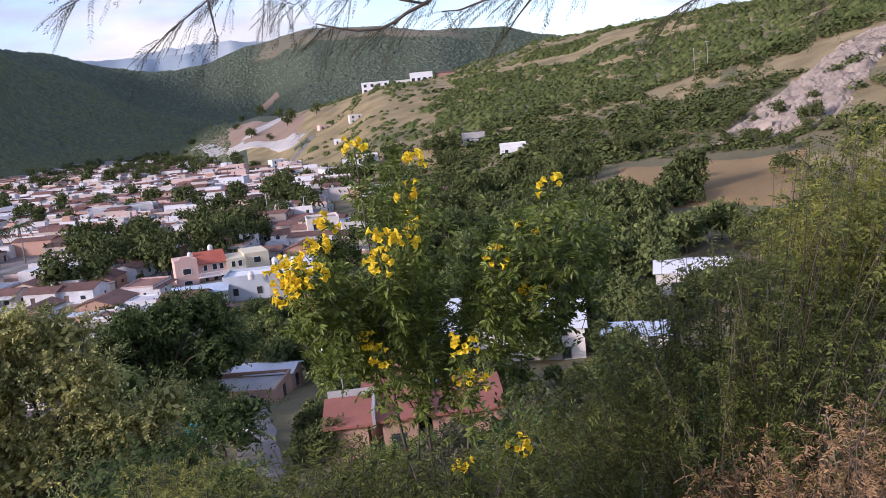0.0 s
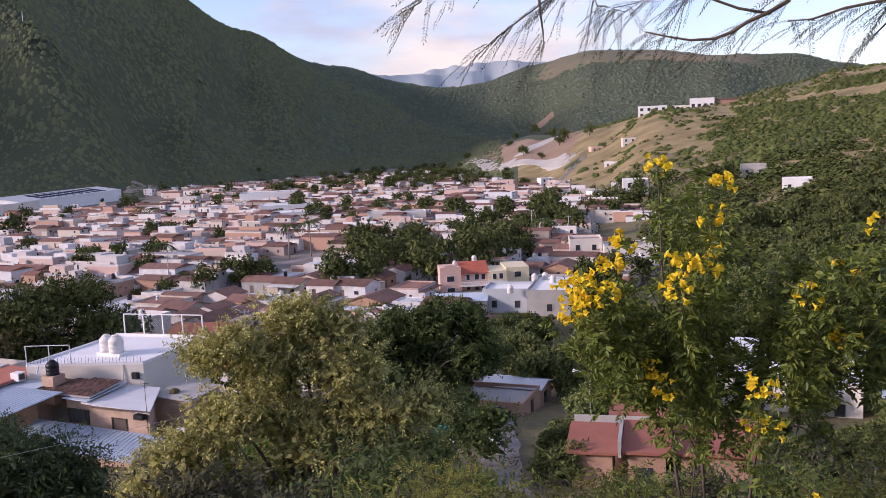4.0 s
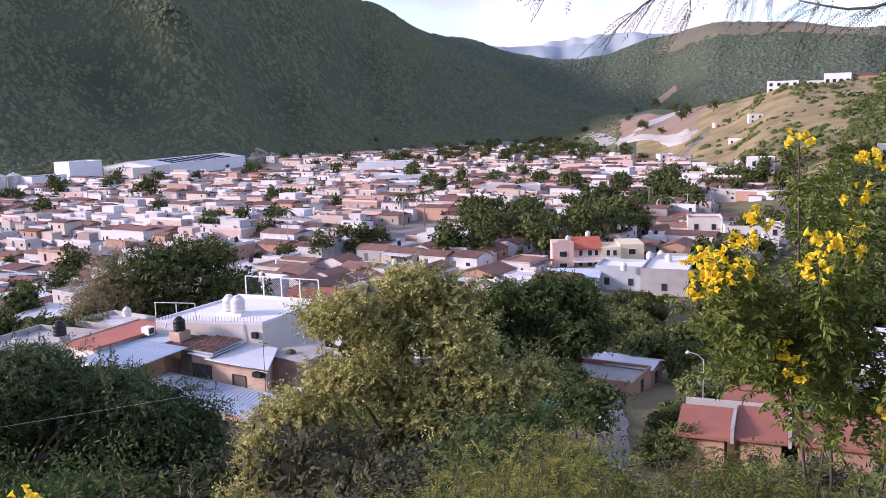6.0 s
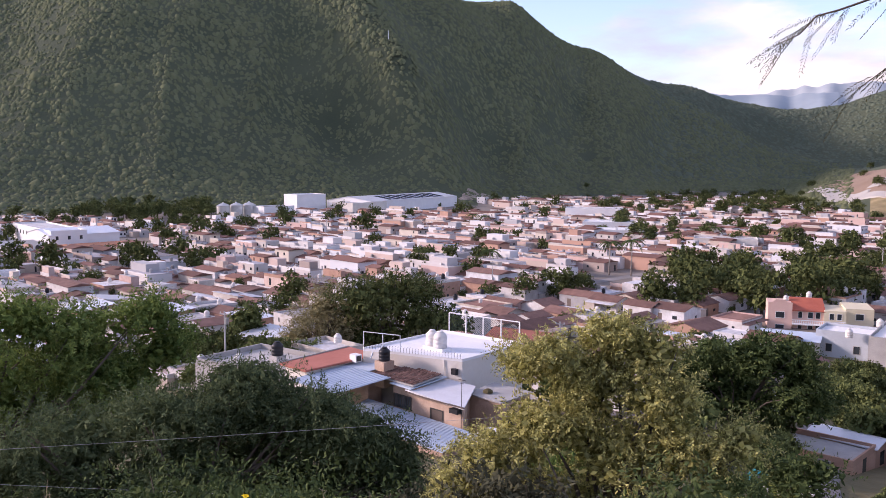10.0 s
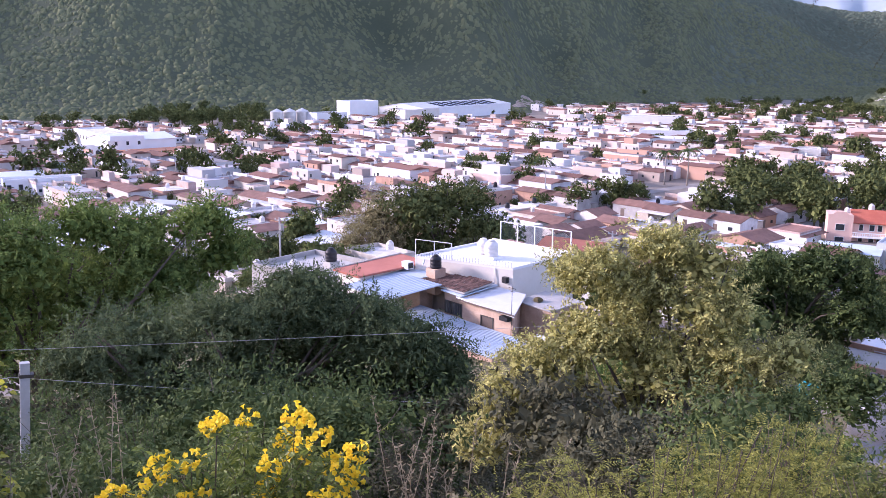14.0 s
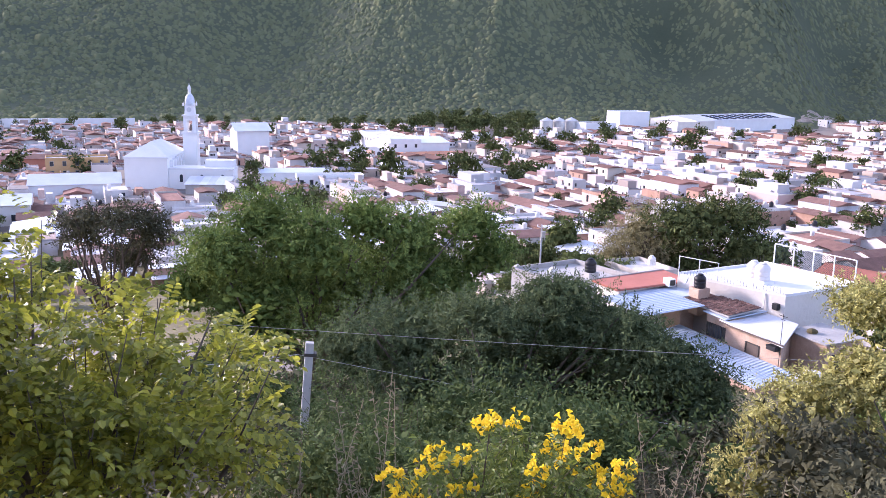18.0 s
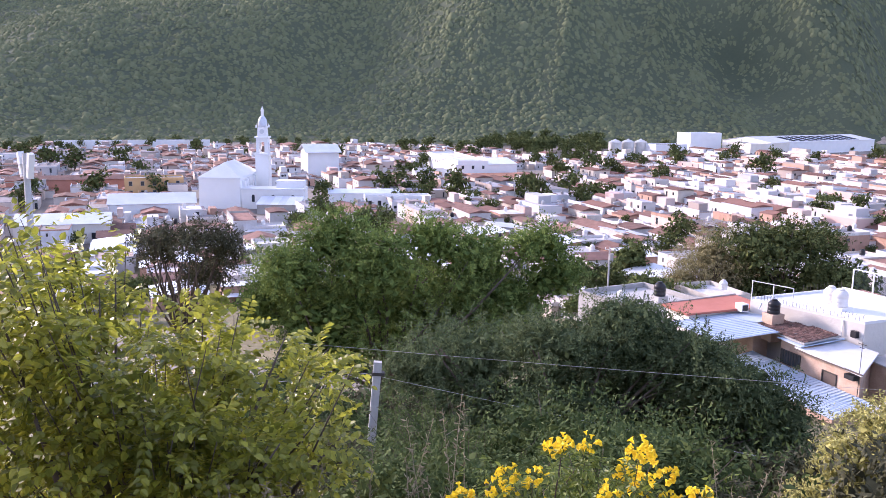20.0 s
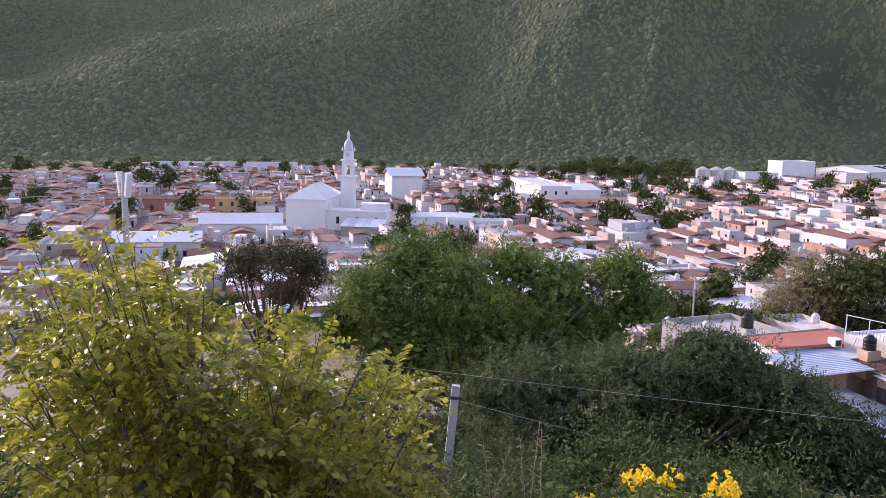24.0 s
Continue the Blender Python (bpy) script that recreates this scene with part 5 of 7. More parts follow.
cooler = part("air_cooler", Build().box(-.2, -1.9, 5.0, .8, -1.1, 5.75), M_white, bh, "white box-shaped air cooler")
part("cooler_grille", Build().box(.81, -1.8, 5.1, .83, -1.2, 5.65), M_iron, cooler)
B_ = bh.matrix_basis
for (x, y, z, bl, s) in ((4.0, -.8, 5.6, True, 1.05), (4.9, 5.0, 6.45, False, 1.25), (6.3, 4.8, 6.45, False, 1.3)):
    p = B_ @ Vector((x, y, z))
    tank(p.x, p.y, p.z, bl, s)
part("tank_stand", Build().box(4.2, 4.3, 6.12, 7.1, 5.6, 6.45), M_white, bh)

# neighbour with bare concrete roof and tanks
nb = plain_building("house", "unfinished house with a bare concrete roof", -84, 57.5, -27, 3, 12.5, 10, 3.6, M_concrete, M_concrete, 2, 1, category="house")
tank(-77.5, 64.2, -22.6, True, 1.25)
nb2 = thing("tank_stand", "concrete block stand under a water tank", "stand", pose(-77.5, 64.2, -23.4), build=Build().box(-.7, -.7, 0, .7, .7, .78), material=M_concrete)
tank(-78.6, 59.6, -23.25, False, 1.1)

# red-roofed house and street lamp below
rh = thing("house", "low house with three sloping red roof slabs", "house", pose(-10.8, 60.5, -26.6, 0, 0, 4), "")
for x0, x1, z0, z1, y0, y1 in ((-.5, 3.3, 3.2, 3.9, .4, 5.2), (3.6, 7.1, 3.25, 3.95, .6, 5.9), (7.4, 13.6, 3.2, 4.0, .9, 6.9), (2.4, 7.3, 4.25, 4.7, 6.1, 10.2)):
    part("roof_slab", Build().slab([(x0, y0, z0), (x1, y0, z0), (x1, y1, z1), (x0, y1, z1)], .18), M_red, rh, "red painted roof slab")
    box_part("wall", rh, M_brick, x0 + .4, y0 + .4, -3, x1 - .4, y1 - .3, z0 - .1)
part("gutter_wall", Build().box(3.32, .4, 2.9, 3.56, 5.6, 4.1), M_concrete, rh)
part("gutter_wall", Build().box(7.14, .6, 2.9, 7.36, 6.4, 4.15), M_concrete, rh)
part("rear_wall", Build().box(-.3, 5.95, 2.9, 7.2, 6.05, 4.2), M_concrete, rh)
opening(rh, "window", 5.2, 1.0, .8, 1.2, 1.2, "y-")
opening(rh, "door", 9.5, 1.3, .2, 1.1, 2.1, "y-")
part("tarpaulin", Build().box(7.5, 5.6, 4.0, 8.7, 6.5, 4.35, .18), mat("blue_tarpaulin", (.06, .20, .42), (.12, .32, .55), 2, 10, .6, .3), rh, "bundle of blue tarpaulin")


def street_lamp(x, y, z, rz, h=6.0):
    s = thing("street_lamp", "slim street lamp with a pale lamp head on a bent arm", "street lamp", pose(x, y, z, 0, 0, rz), build=Build().tube([(0, 0, -.5), (0, 0, h)], [.07, .045], 8), material=M_steel)
    part("arm", Build().tube([(0, 0, h - .1), (.5, 0, h + .35), (1.3, 0, h + .5)], [.03, .03, .025], 6), M_steel, s)
    part("lamp_head", Build().lathe([(.05, .16), (.14, .08), (.2, -.05), (.14, -.12)], 10, 1.45, 0), M_white, s, "white glass lamp head", True).location = (0, 0, h + .45)


street_lamp(-11.6, 75.5, -27.5, 170, 5.6)
fw = plain_building("house", "low house with a rough brown flat roof", -32, 90, -32.5, -4, 11, 7, 2.6, M_brick, M_concrete, 2, 1, category="house")
plain_building("house", "low lean-to with a white sheet roof", -27.5, 97, -33, -8, 7, 4, 3.4, M_brick, M_sheet, 1, 1, pitch=.5, category="house")
plain_building("hall", "hall with a broad white metal roof", -4.0, 107, -35, -8, 19, 19, 5.2, M_cream, M_white, 4, 1, pitch=.5)
plain_building("hall", "long shed with a white metal roof", 29, 126, -33, -14, 11, 10, 4.2, M_cream, M_white, 2, 1, pitch=.8)
plain_building("house", "small house with a pale blue roof", 17, 104, -34, -10, 8, 6, 2.8, M_cream, M_blueroof, 2, 1, pitch=.9, category="house")
plain_building("house", "house with a red sheet porch roof", -97, 131, gz(-92, 137) - .3, 10, 12, 10, 3.6, M_cream, M_red, 3, 1, pitch=1.5, category="house")
plain_building("house", "low house with white concrete roof", -66, 96, -30.5, -6, 9, 7, 3.4, M_brick, M_white, 2, 1, category="house")


# ---- parked vehicles ----
def car(x, y, z, rz, paint, label, pickup=False):
    root = thing("car", label, "car", pose(x, y, z, 0, 0, rz))
    def body(prof, w, name, m, lab=""):
        n = len(prof)
        v = [(px, s * w * (1 if pz < .9 else .86), pz) for s in (-1, 1) for px, pz in prof]
        b = Build()
        b.add(v + [(0, -w, .6), (0, w, .6)], [(i, (i + 1) % n, n + (i + 1) % n, n + i) for i in range(n)], [(2 * n, (i + 1) % n, i) for i in range(n)] + [(2 * n + 1, n + i, n + (i + 1) % n) for i in range(n)])
        return part(name, b, m, root, lab)
    body([(-2.2, .35), (2.2, .35), (2.25, .7), (2.0, .9), (-2.15, .95), (-2.25, .7)], .86, "body", paint)
    body([(-1.9, .93), (1.1, .9), (.45, 1.45), (-1.3, 1.5)] if not pickup else [(-.6, .93), (1.2, .9), (.6, 1.55), (-.4, 1.6)], .80, "cabin", paint)
    for s in (-1, 1):
        x0, x1 = (-1.5, .75) if not pickup else (-.4, .8)
        part("side_window", Build().add([(x0, s * .765, .98), (x1, s * .765, .98), (x1 - .4, s * .735, 1.38), (x0 + .25, s * .735, 1.40)], [(0, 1, 2, 3)]), M_glass, root)
        for wx in (-1.35, 1.35):
            w = part("wheel", Build().lathe([(.2, -.1), (.32, -.1), (.33, 0), (.32, .1), (.2, .1)], 14), M_black, root)
            w.matrix_local = pose(wx, s * .80, .33, 90)
            part("rim", Build().lathe([(.19, -.105), (.19, .105)], 10), M_steel, w)
        part("headlight", Build().box(2.18, s * .7 - .14, .62, 2.27, s * .7 + .14, .78), M_white, root)
    part("windscreen", Build().add([(1.1, -.68, .93), (1.1, .68, .93), (.5, .62, 1.43), (.5, -.62, 1.43)], [(0, 1, 2, 3)]), M_glass, root).location = (.04, 0, .02)


M_carw = mat("white_car_paint", (.70, .70, .71), (.80, .80, .81), .5, 5, .25, 0, spec=.5)
M_carg = mat("teal_car_paint", (.02, .22, .27), (.04, .32, .36), .5, 5, .25, 0, spec=.5)
car(-43.6, 59.6, -25.0, 20, M_carw, "white pickup parked below the brick house", True)
car(-24.2, 74.6, gz(-24.2, 74.6) + .1, 30, M_carg, "teal car parked among trees")
car(-22.0, 73.0, gz(-22, 73) + .1, 15, M_carw, "white car parked beside the gravel lane")


# ---- palms ----
def palm(x, y, h, seed):
    g = np.random.default_rng(seed)
    root = thing("palm_tree", "tall palm with a slim pale trunk and drooping fronds", "palm tree", pose(x, y, gz(x, y)), "palms")
    part("trunk", Build().tube([(0, 0, -.5), (.15, 0, h * .5), (.1, .1, h)], [.30, .22, .18], 8), mat("palm_bark", (.26, .23, .20), (.42, .38, .34), 2, 12) if "palm_bark" not in bpy.data.materials else bpy.data.materials["palm_bark"], root, smooth=True)
    for i in range(18):
        a, up = i * 2.4, g.uniform(-.5, 1.0)
        b, pts = Build(), []
        L = g.uniform(4.2, 5.4)
        for k in range(9):
            s = k / 8
            rr, zz = L * (s - .15 * s * s), up * s * 1.6 - 2.2 * s * s * (1 - .3 * up)
            pts.append(Vector((rr * math.cos(a), rr * math.sin(a), h + 1.3 * zz)))
        side = Vector((-math.sin(a), math.cos(a), 0))
        for k in range(1, 9):
            for s in (-1, 1):
                tip = pts[k] + side * s * (.75 - .06 * k) + Vector((0, 0, -.45)) + (pts[k] - pts[k - 1]) * .8
                b.add([pts[k - 1], pts[k], tip], (), [(0, 1, 2)])
        part("frond", b, M_leafC, root)


palm(-139.2, 258.0, 11.2, 1)
palm(-132.4, 260.5, 12.0, 2)
for a, r, h in ((37.3, 470, 9), (36.6, 474, 8), (17.6, 420, 8), (36.2, 300, 7), (9.2, 250, 7), (11.5, 300, 8), (21.8, 430, 7)):
    palm(*polar(a, r), h, int(r))


# ---- utility poles and wires ----
def utility_pole(x, y, top, label="grey concrete utility pole with a crossarm", transformer=False, arm=1.6):
    z = gz(x, y)
    h = top - z
    root = thing("utility_pole", label, "utility pole", pose(x, y, z, 0, 0, 20), "utility poles", build=Build().tube([(0, 0, -.8), (0, 0, h)], [.17, .11], 10), material=M_concrete, smooth=True)
    part("crossarm", Build().box(-arm / 2, -.06, h - .5, arm / 2, .06, h - .38), M_steel, root)
    for s in (-.45, 0, .45):
        part("insulator", Build().lathe([(.04, h - .38), (.07, h - .3), (.05, h - .22), (.06, h - .16), (.02, h - .1)], 8, s * arm, 0), M_white, root)
    if transformer:
        part("transformer", Build().lathe([(.28, h - 1.9), (.30, h - 1.85), (.30, h - 1.0), (.2, h - .95)], 12, .38, 0), M_concrete, root, "grey drum transformer")
    return root


utility_pole(-104.5, 76.8, -22.2, "concrete utility pole beside a transformer drum", True)
for a, r, e in ((31.5, 150, -8.6), (9.8, 300, -4.0), (12.2, 330, -4.2), (36.0, 250, -5.5), (60, 300, -4.0), (47, 420, -2.6), (70, 380, -2.9), (24, 280, -5), (18, 240, -6)):
    px, py = polar(a, r)
    utility_pole(px, py, gz(px, py) + 9.0)
for a, r in ((-16.0, 430), (-16.8, 436)):
    px, py = polar(a, r)
    utility_pole(px, py, gz(px, py) + 11, "slim pale pole of a hillside power line")


def concrete_post(az, r, top, lean, label):
    x, y = polar(az, r)
    z = gz(x, y)
    h = top - z
    root = thing("fence_post", label, "fence post", pose(x, y, z, 0, lean, az), "fence posts", build=Build().add([(sx * .065, sy * .055, zz) for zz in (-.6, h) for sx, sy in ((-1, -1), (1, -1), (1, 1), (-1, 1))], [(3, 2, 1, 0), (4, 5, 6, 7), (0, 1, 5, 4), (1, 2, 6, 5), (2, 3, 7, 6), (3, 0, 4, 7)]), material=mat("weathered_concrete_post", (.34, .34, .34), (.56, .56, .55), 1.5, 14, .9, .4) if "weathered_concrete_post" not in bpy.data.materials else bpy.data.materials["weathered_concrete_post"])
    part("wire_clip", Build().box(-.08, -.07, h - .22, .12, .07, h - .17), M_iron, root)
    return Vector((x, y, top - .2))


pA = concrete_post(71.0, 13.55, -4.2, 4.5, "weathered concrete fence post leaning slightly on the slope")
pB = concrete_post(90.8, 10.5, -3.0, 0, "weathered concrete fence post behind leaves")


def wire(name, label, a, b, sag, r=.012):
    a, b = Vector(a), Vector(b)
    pts = [a.lerp(b, k / 16) - Vector((0, 0, sag * 4 * (k / 16) * (1 - k / 16))) for k in range(17)]
    thing(name, label, "cable", Matrix(), "cables", build=Build().tube(pts, [r] * 17, 5), material=M_concrete)


ca, cb = Vector((*polar(70.5, 25), -7.42)), Vector((*polar(40, 25), -7.65))
wire("power_cable", "thin pale cable strung in front of the trees", ca + (ca - cb) * .25, cb + (cb - ca) * .3, .05, .006)
wire("fence_wire", "thin fence wire strung from post to post", pA, pB, .1, .006)
wire("fence_wire", "thin fence wire running down the slope", pA, (*polar(44, 15.5), -6.2), .02, .0035)
lampx, lampy = polar(90.8, 34)
lp = utility_pole(lampx, lampy, -2.2, "concrete pole top with twin white fittings", False, .9)
for s in (-1, 1):
    part("fitting", Build().box(-.10, -.1, 0, .10, .1, .9), M_white, lp, "white angled lamp fitting").matrix_local = pose(s * .28, 0, -2.3 - gz(lampx, lampy) - .75, 0, s * 16, 0)
for dz in (0, .35, .6):
    wire("power_cable", "overhead cable across the town edge", (lampx, lampy, -2.6 - dz), (-40, -60, -2 - dz), .8, .015)

mx, my = polar(42.9, 930)
thing("mast", "thin pale radio mast on the mountain spur", "mast", pose(mx, my, gz(mx, my) - 1), build=Build().tube([(0, 0, 0), (0, 0, 9)], [.45, .25], 5), material=M_white)


# ---- common houses: the nearer ones as things, the far ones joined ----
hr = random.Random(5)
FAR = {"wall": Build(), "roof": Build(), "tile": Build(), "glass": Build(), "tank": Build()}


SINGLE = 262          # up to this distance every lot is a house of its own
LOT_PARTS = {"wall": M_wall, "roof": M_roof, "tile": M_tile, "glass": M_glass}


def far_house(p, z, turn, w, d, h, tiled, r, root=None):
    """A far house: walls, roof and a few openings; parts of root, or joined with the others."""
    c, s = math.cos(turn), math.sin(turn)
    key_of = {id(b): k for k, b in FAR.items()}
    def put(b, x0, y0, z0, x1, y1, z1):
        k = Build().box(x0, y0, z0, x1, y1, z1)
        if root:
            o = root.location
            key = key_of[id(b)]
            k.v = [(p.x + c * vx - s * vy - o.x, p.y + s * vx + c * vy - o.y, vz) for vx, vy, vz in k.v]
            part({"wall": "wall", "roof": "roof", "tile": "roof", "glass": "window"}[key], k, LOT_PARTS[key], root)
            return
        b.add([(p.x + c * vx - s * vy, p.y + s * vx + c * vy, z + vz) for vx, vy, vz in k.v], k.q)
    x, y = w / 2, d / 2
    put(FAR["wall"], -x, -y, -.5, x, y, h)
    if tiled:
        k = Build().gable(-x - .3, -y - .3, x + .3, y + .3, h - .05, h + d * hr.uniform(.07, .15))
        if root:
            k.v = [(p.x + c * vx - s * vy - root.location.x, p.y + s * vx + c * vy - root.location.y, vz) for vx, vy, vz in k.v]
            part("roof", k, M_tile, root)
        else:
            FAR["tile"].add([(p.x + c * vx - s * vy, p.y + s * vx + c * vy, z + vz) for vx, vy, vz in k.v], k.q, k.t)
    else:
        put(FAR["roof"], -x + .2, -y + .2, h, x - .2, y - .2, h + hr.uniform(.05, .16))
        if not root or hr.random() < .4:
            # parapets, raised towards the street
            up = hr.uniform(.25, .8)
            put(FAR["wall"], -x, -y, h, x, -y + .18, h + up + hr.choice([0, .3]))
            for e in (-1, 1):
                if hr.random() < .6:
                    put(FAR["wall"], e * x - (.18 if e > 0 else 0), -y + .19, h, e * x + (.18 if e < 0 else 0), y, h + up * hr.uniform(.4, 1))
        if not root and hr.random() < .3:
            # starter columns and stair heads left on the roof
            for e in (-1, 1):
                put(FAR["roof"], e * x * .8 - .12, y - .5, h, e * x * .8 + .12, y - .26, h + hr.uniform(.6, 1.5))
        if hr.random() < .14:
            put(FAR["wall"], -x + .5, -1, h, hr.uniform(0, .4) * w, y - .6, h + 2.5)
        if hr.random() < .6:
            q = Build().lathe([(.55, 0), (.55, 1.0), (.3, 1.2)], 8)
            ox, oy = hr.uniform(-.3, .3) * w, hr.uniform(-.3, 0) * d
            if root:
                tank(p.x + c * ox - s * oy, p.y + s * ox + c * oy, z + h + .2, hr.random() < .3, 1.0)
            else:
                FAR["tank"].add([(p.x + c * (vx + ox) - s * (vy + oy), p.y + s * (vx + ox) + c * (vy + oy), z + vz + h + .1) for vx, vy, vz in q.v], q.q, q.t)
    for _ in range(hr.choice([0, 0, 1, 1])):
        # back-yard sheds and lean-tos
        sx, sy, sw, sdp, sh = hr.uniform(-.6, .6) * w, hr.choice([-1, 1]) * (y + hr.uniform(.6, 1.8)), hr.uniform(1.2, 2.4), hr.uniform(1.0, 1.8), hr.uniform(1.9, 2.7)
        put(FAR["wall"], sx - sw, sy - sdp, -.4, sx + sw, sy + sdp, sh)
        put(FAR[hr.choice(["roof", "tile"])], sx - sw - .2, sy - sdp - .2, sh, sx + sw + .2, sy + sdp + .2, sh + .12)
    for f in range(2 if h > 5 else 1):
        for k in (-1, 1):
            for side in (0, 1):
                if hr.random() < (.62 if root else .42):
                    continue
                hw, z0 = hr.choice([.3, .4, .5]), f * 2.7 + hr.choice([.05, .9, 1.0, 1.1])
                o = k * (d if side else w) * .24 + hr.uniform(-.5, .5)
                e = x if abs(turn - GRID) < .5 else -x
                if side:
                    put(FAR["glass"], e - .045, o - hw, z0, e + .045, o + hw, f * 2.7 + hr.uniform(1.8, 2.05))
                else:
                    put(FAR["glass"], o - hw, -y - .04, z0, o + hw, -y + .05, f * 2.7 + hr.uniform(1.8, 2.05))


near_n = 0
for bi in range(-92, 74):
    for bj in range(-72, 80):
        if bi % 7 == 0 or bj % 9 == 0:
            continue
        u = bi * 9.0 - (bi // 7) * 3.0 + hr.uniform(-1.0, 1.0)
        v = bj * 11.8 - (bj // 9) * 5 + hr.uniform(-2.2, 2.2)
        p = Vector((-250, 300)) + gx * u + gy * v
        r, az = p.length, math.degrees(math.atan2(-p.x, p.y))
        if az < 3 or az > 104 or r > np.interp(az, E_AZ, E_R) or not free(p.x, p.y, 5):
            continue
        if r < np.interp(az, [3, 12, 20, 30, 40, 50, 62, 80, 104], [215, 155, 122, 108, 118, 122, 135, 145, 145]):
            continue
        roll = hr.random()
        z = gz(p.x, p.y)
        wild = float(vnoise(p.x * .011 + 40, p.y * .011))
        if az < 14:
            roll -= .08
        if wild > .70:
            roll -= .25
        if roll < .035:
            town_tree(p.x, p.y, hr.uniform(.7, 1.5))
            continue
        if r > 520 and roll < .30:
            continue
        turn = math.degrees(GRID) + hr.choice([0, 90, 180, 270, 0, 90]) + hr.uniform(-2, 2)
        if r < 235:
            ho, st, w, d, h = HOUSES[hr.randrange(26)]
            if st == "flat2" and hr.random() < .6:
                ho, st, w, d, h = HOUSES[hr.choice((1, 3, 4, 6, 9, 11, 12, 14, 17))]
            near_n += 1
            m = pose(p.x, p.y, z, 0, 0, turn)
            copy_thing(ho, m @ Matrix.Diagonal((hr.uniform(.8, 1.12), hr.uniform(.62, .85), hr.uniform(.86, 1.02), 1)))
            for _ in range(hr.choice([0, 1, 1, 2]) if st in ("flat", "flat2") else 0):
                o = m @ Vector((hr.uniform(-.22, .22) * w, hr.uniform(-.25, .05) * d, 0))
                tank(o.x, o.y, z + h * 1.04 + .05, hr.random() < .25, hr.uniform(.85, 1.15))
        else:
            h = hr.uniform(4.9, 5.8) if hr.random() < .10 else hr.uniform(2.5, 4.0)
            yaw, w = GRID + radians(hr.uniform(-1.5, 1.5)), hr.uniform(8.6, 9.5) if hr.random() < .8 else hr.uniform(5, 8)
            front = hr.uniform(4.6, 8.2)
            if hr.random() < .18:
                w, h, front = hr.uniform(12, 18), hr.uniform(3.0, 5.4), hr.uniform(6, 9)
            root = None
            if r < SINGLE:
                near_n += 1
                root = thing("house", "low plastered town house with a yard building behind it", "house", Matrix.Translation((p.x, p.y, z)), "town houses")
            far_house(p - gy * (5.4 - front / 2), z, yaw, w, front, h, hr.random() < .50, r, root)
            if hr.random() < .85:
                back, bw = hr.uniform(2.4, 10 - front), hr.uniform(.5, 1.0) * w
                far_house(p + gy * (5.2 - back / 2) + gx * hr.choice([-.5, .5]) * (w - bw), z, yaw, bw, back, hr.uniform(2.5, 3.2) + (2.2 if hr.random() < .05 else 0), hr.random() < .52, r, root)
        if hr.random() < (.30 if r < 235 else .10):
            town_tree(p.x + hr.uniform(3.5, 6), p.y + hr.uniform(4, 7), hr.uniform(.28, .62), joined=True)
M_wallfar = mat("far_painted_walls", (1, 1, 1), (1, 1, 1), .35, 3, .9, 0)
ramp_m = M_wallfar.node_tree
n_ramp, n_geo = ramp_m.nodes.new("ShaderNodeValToRGB"), ramp_m.nodes.new("ShaderNodeNewGeometry")
n_ramp.color_ramp.interpolation = "CONSTANT"
cols = (WHITE, TAN, (.58, .56, .55), PINK, TAN, CREAM, GREY, WHITE, ORANGE, WHITE, (.50, .47, .44), (.57, .54, .53), (.56, .45, .40), WHITE, (.36, .30, .27), (.62, .64, .68))
while len(n_ramp.color_ramp.elements) < len(cols):
    n_ramp.color_ramp.elements.new(.5)
for i, c in enumerate(cols):
    n_ramp.color_ramp.elements[i].position, n_ramp.color_ramp.elements[i].color = i / len(cols), (*c, 1)
ramp_m.links.new(n_geo.outputs["Random Per Island"], n_ramp.inputs["Fac"])
ramp_m.links.new(n_ramp.outputs["Color"], ramp_m.nodes["Principled BSDF"].inputs["Base Color"])
M_rooffar = mat("far_roof_slabs", (.10, .09, .09), (.48, .47, .50), .1, 1, .9, 0, island=True)
M_tilefar = mat("far_clay_tiles", (.105, .056, .044), (.25, .130, .100), .1, 2, .9, .2, island=True)
M_tankfar = mat("far_water_tanks", (.05, .05, .05), (.75, .74, .72), .1, 2, .5, 0, island=True)
for key, mm, lab in (("wall", M_wallfar, "rows of white and pastel plastered houses across the valley"), ("roof", M_rooffar, "flat pale roofs of the far houses"), ("tile", M_tilefar, "red clay tile roofs of the far houses"), ("glass", M_glass, "dark windows of the far houses"), ("tank", M_tankfar, "roof water tanks of the far houses")):
    tagged(new({"wall": "far_houses", "roof": "far_roofs", "tile": "far_tile_roofs", "glass": "far_windows", "tank": "far_tanks"}[key], FAR[key].mesh("far_" + key, mm)), lab, "houses", kind="stuff")

# streets between the blocks
for bi in range(-84, 70, 7):
    u = bi * 9.0 - (bi // 7) * 3.0 + 1.5
    a, b = Vector((-250, 300)) + gx * u - gy * 620, Vector((-250, 300)) + gx * u + gy * 560
    n = 90
    pts = [a.lerp(b, k / n) for k in range(n + 1)]
    keep = [q for q in pts if 175 < q.length < 640 and 6 < math.degrees(math.atan2(-q.x, q.y)) < 102]
    if len(keep) > 3:
        sb = Build()
        for q0, q1 in zip(keep, keep[1:]):
            if (q1 - q0).length < 20:
                sb.add([(q0.x - 2.4, q0.y, gz(*q0) + .06), (q0.x + 2.4, q0.y, gz(*q0) + .06), (q1.x + 2.4, q1.y, gz(*q1) + .06), (q1.x - 2.4, q1.y, gz(*q1) + .06)], [(0, 1, 2, 3)])
        tagged(new("street", sb.mesh("street", M_road)), "grey paved town street", "road", kind="structure")

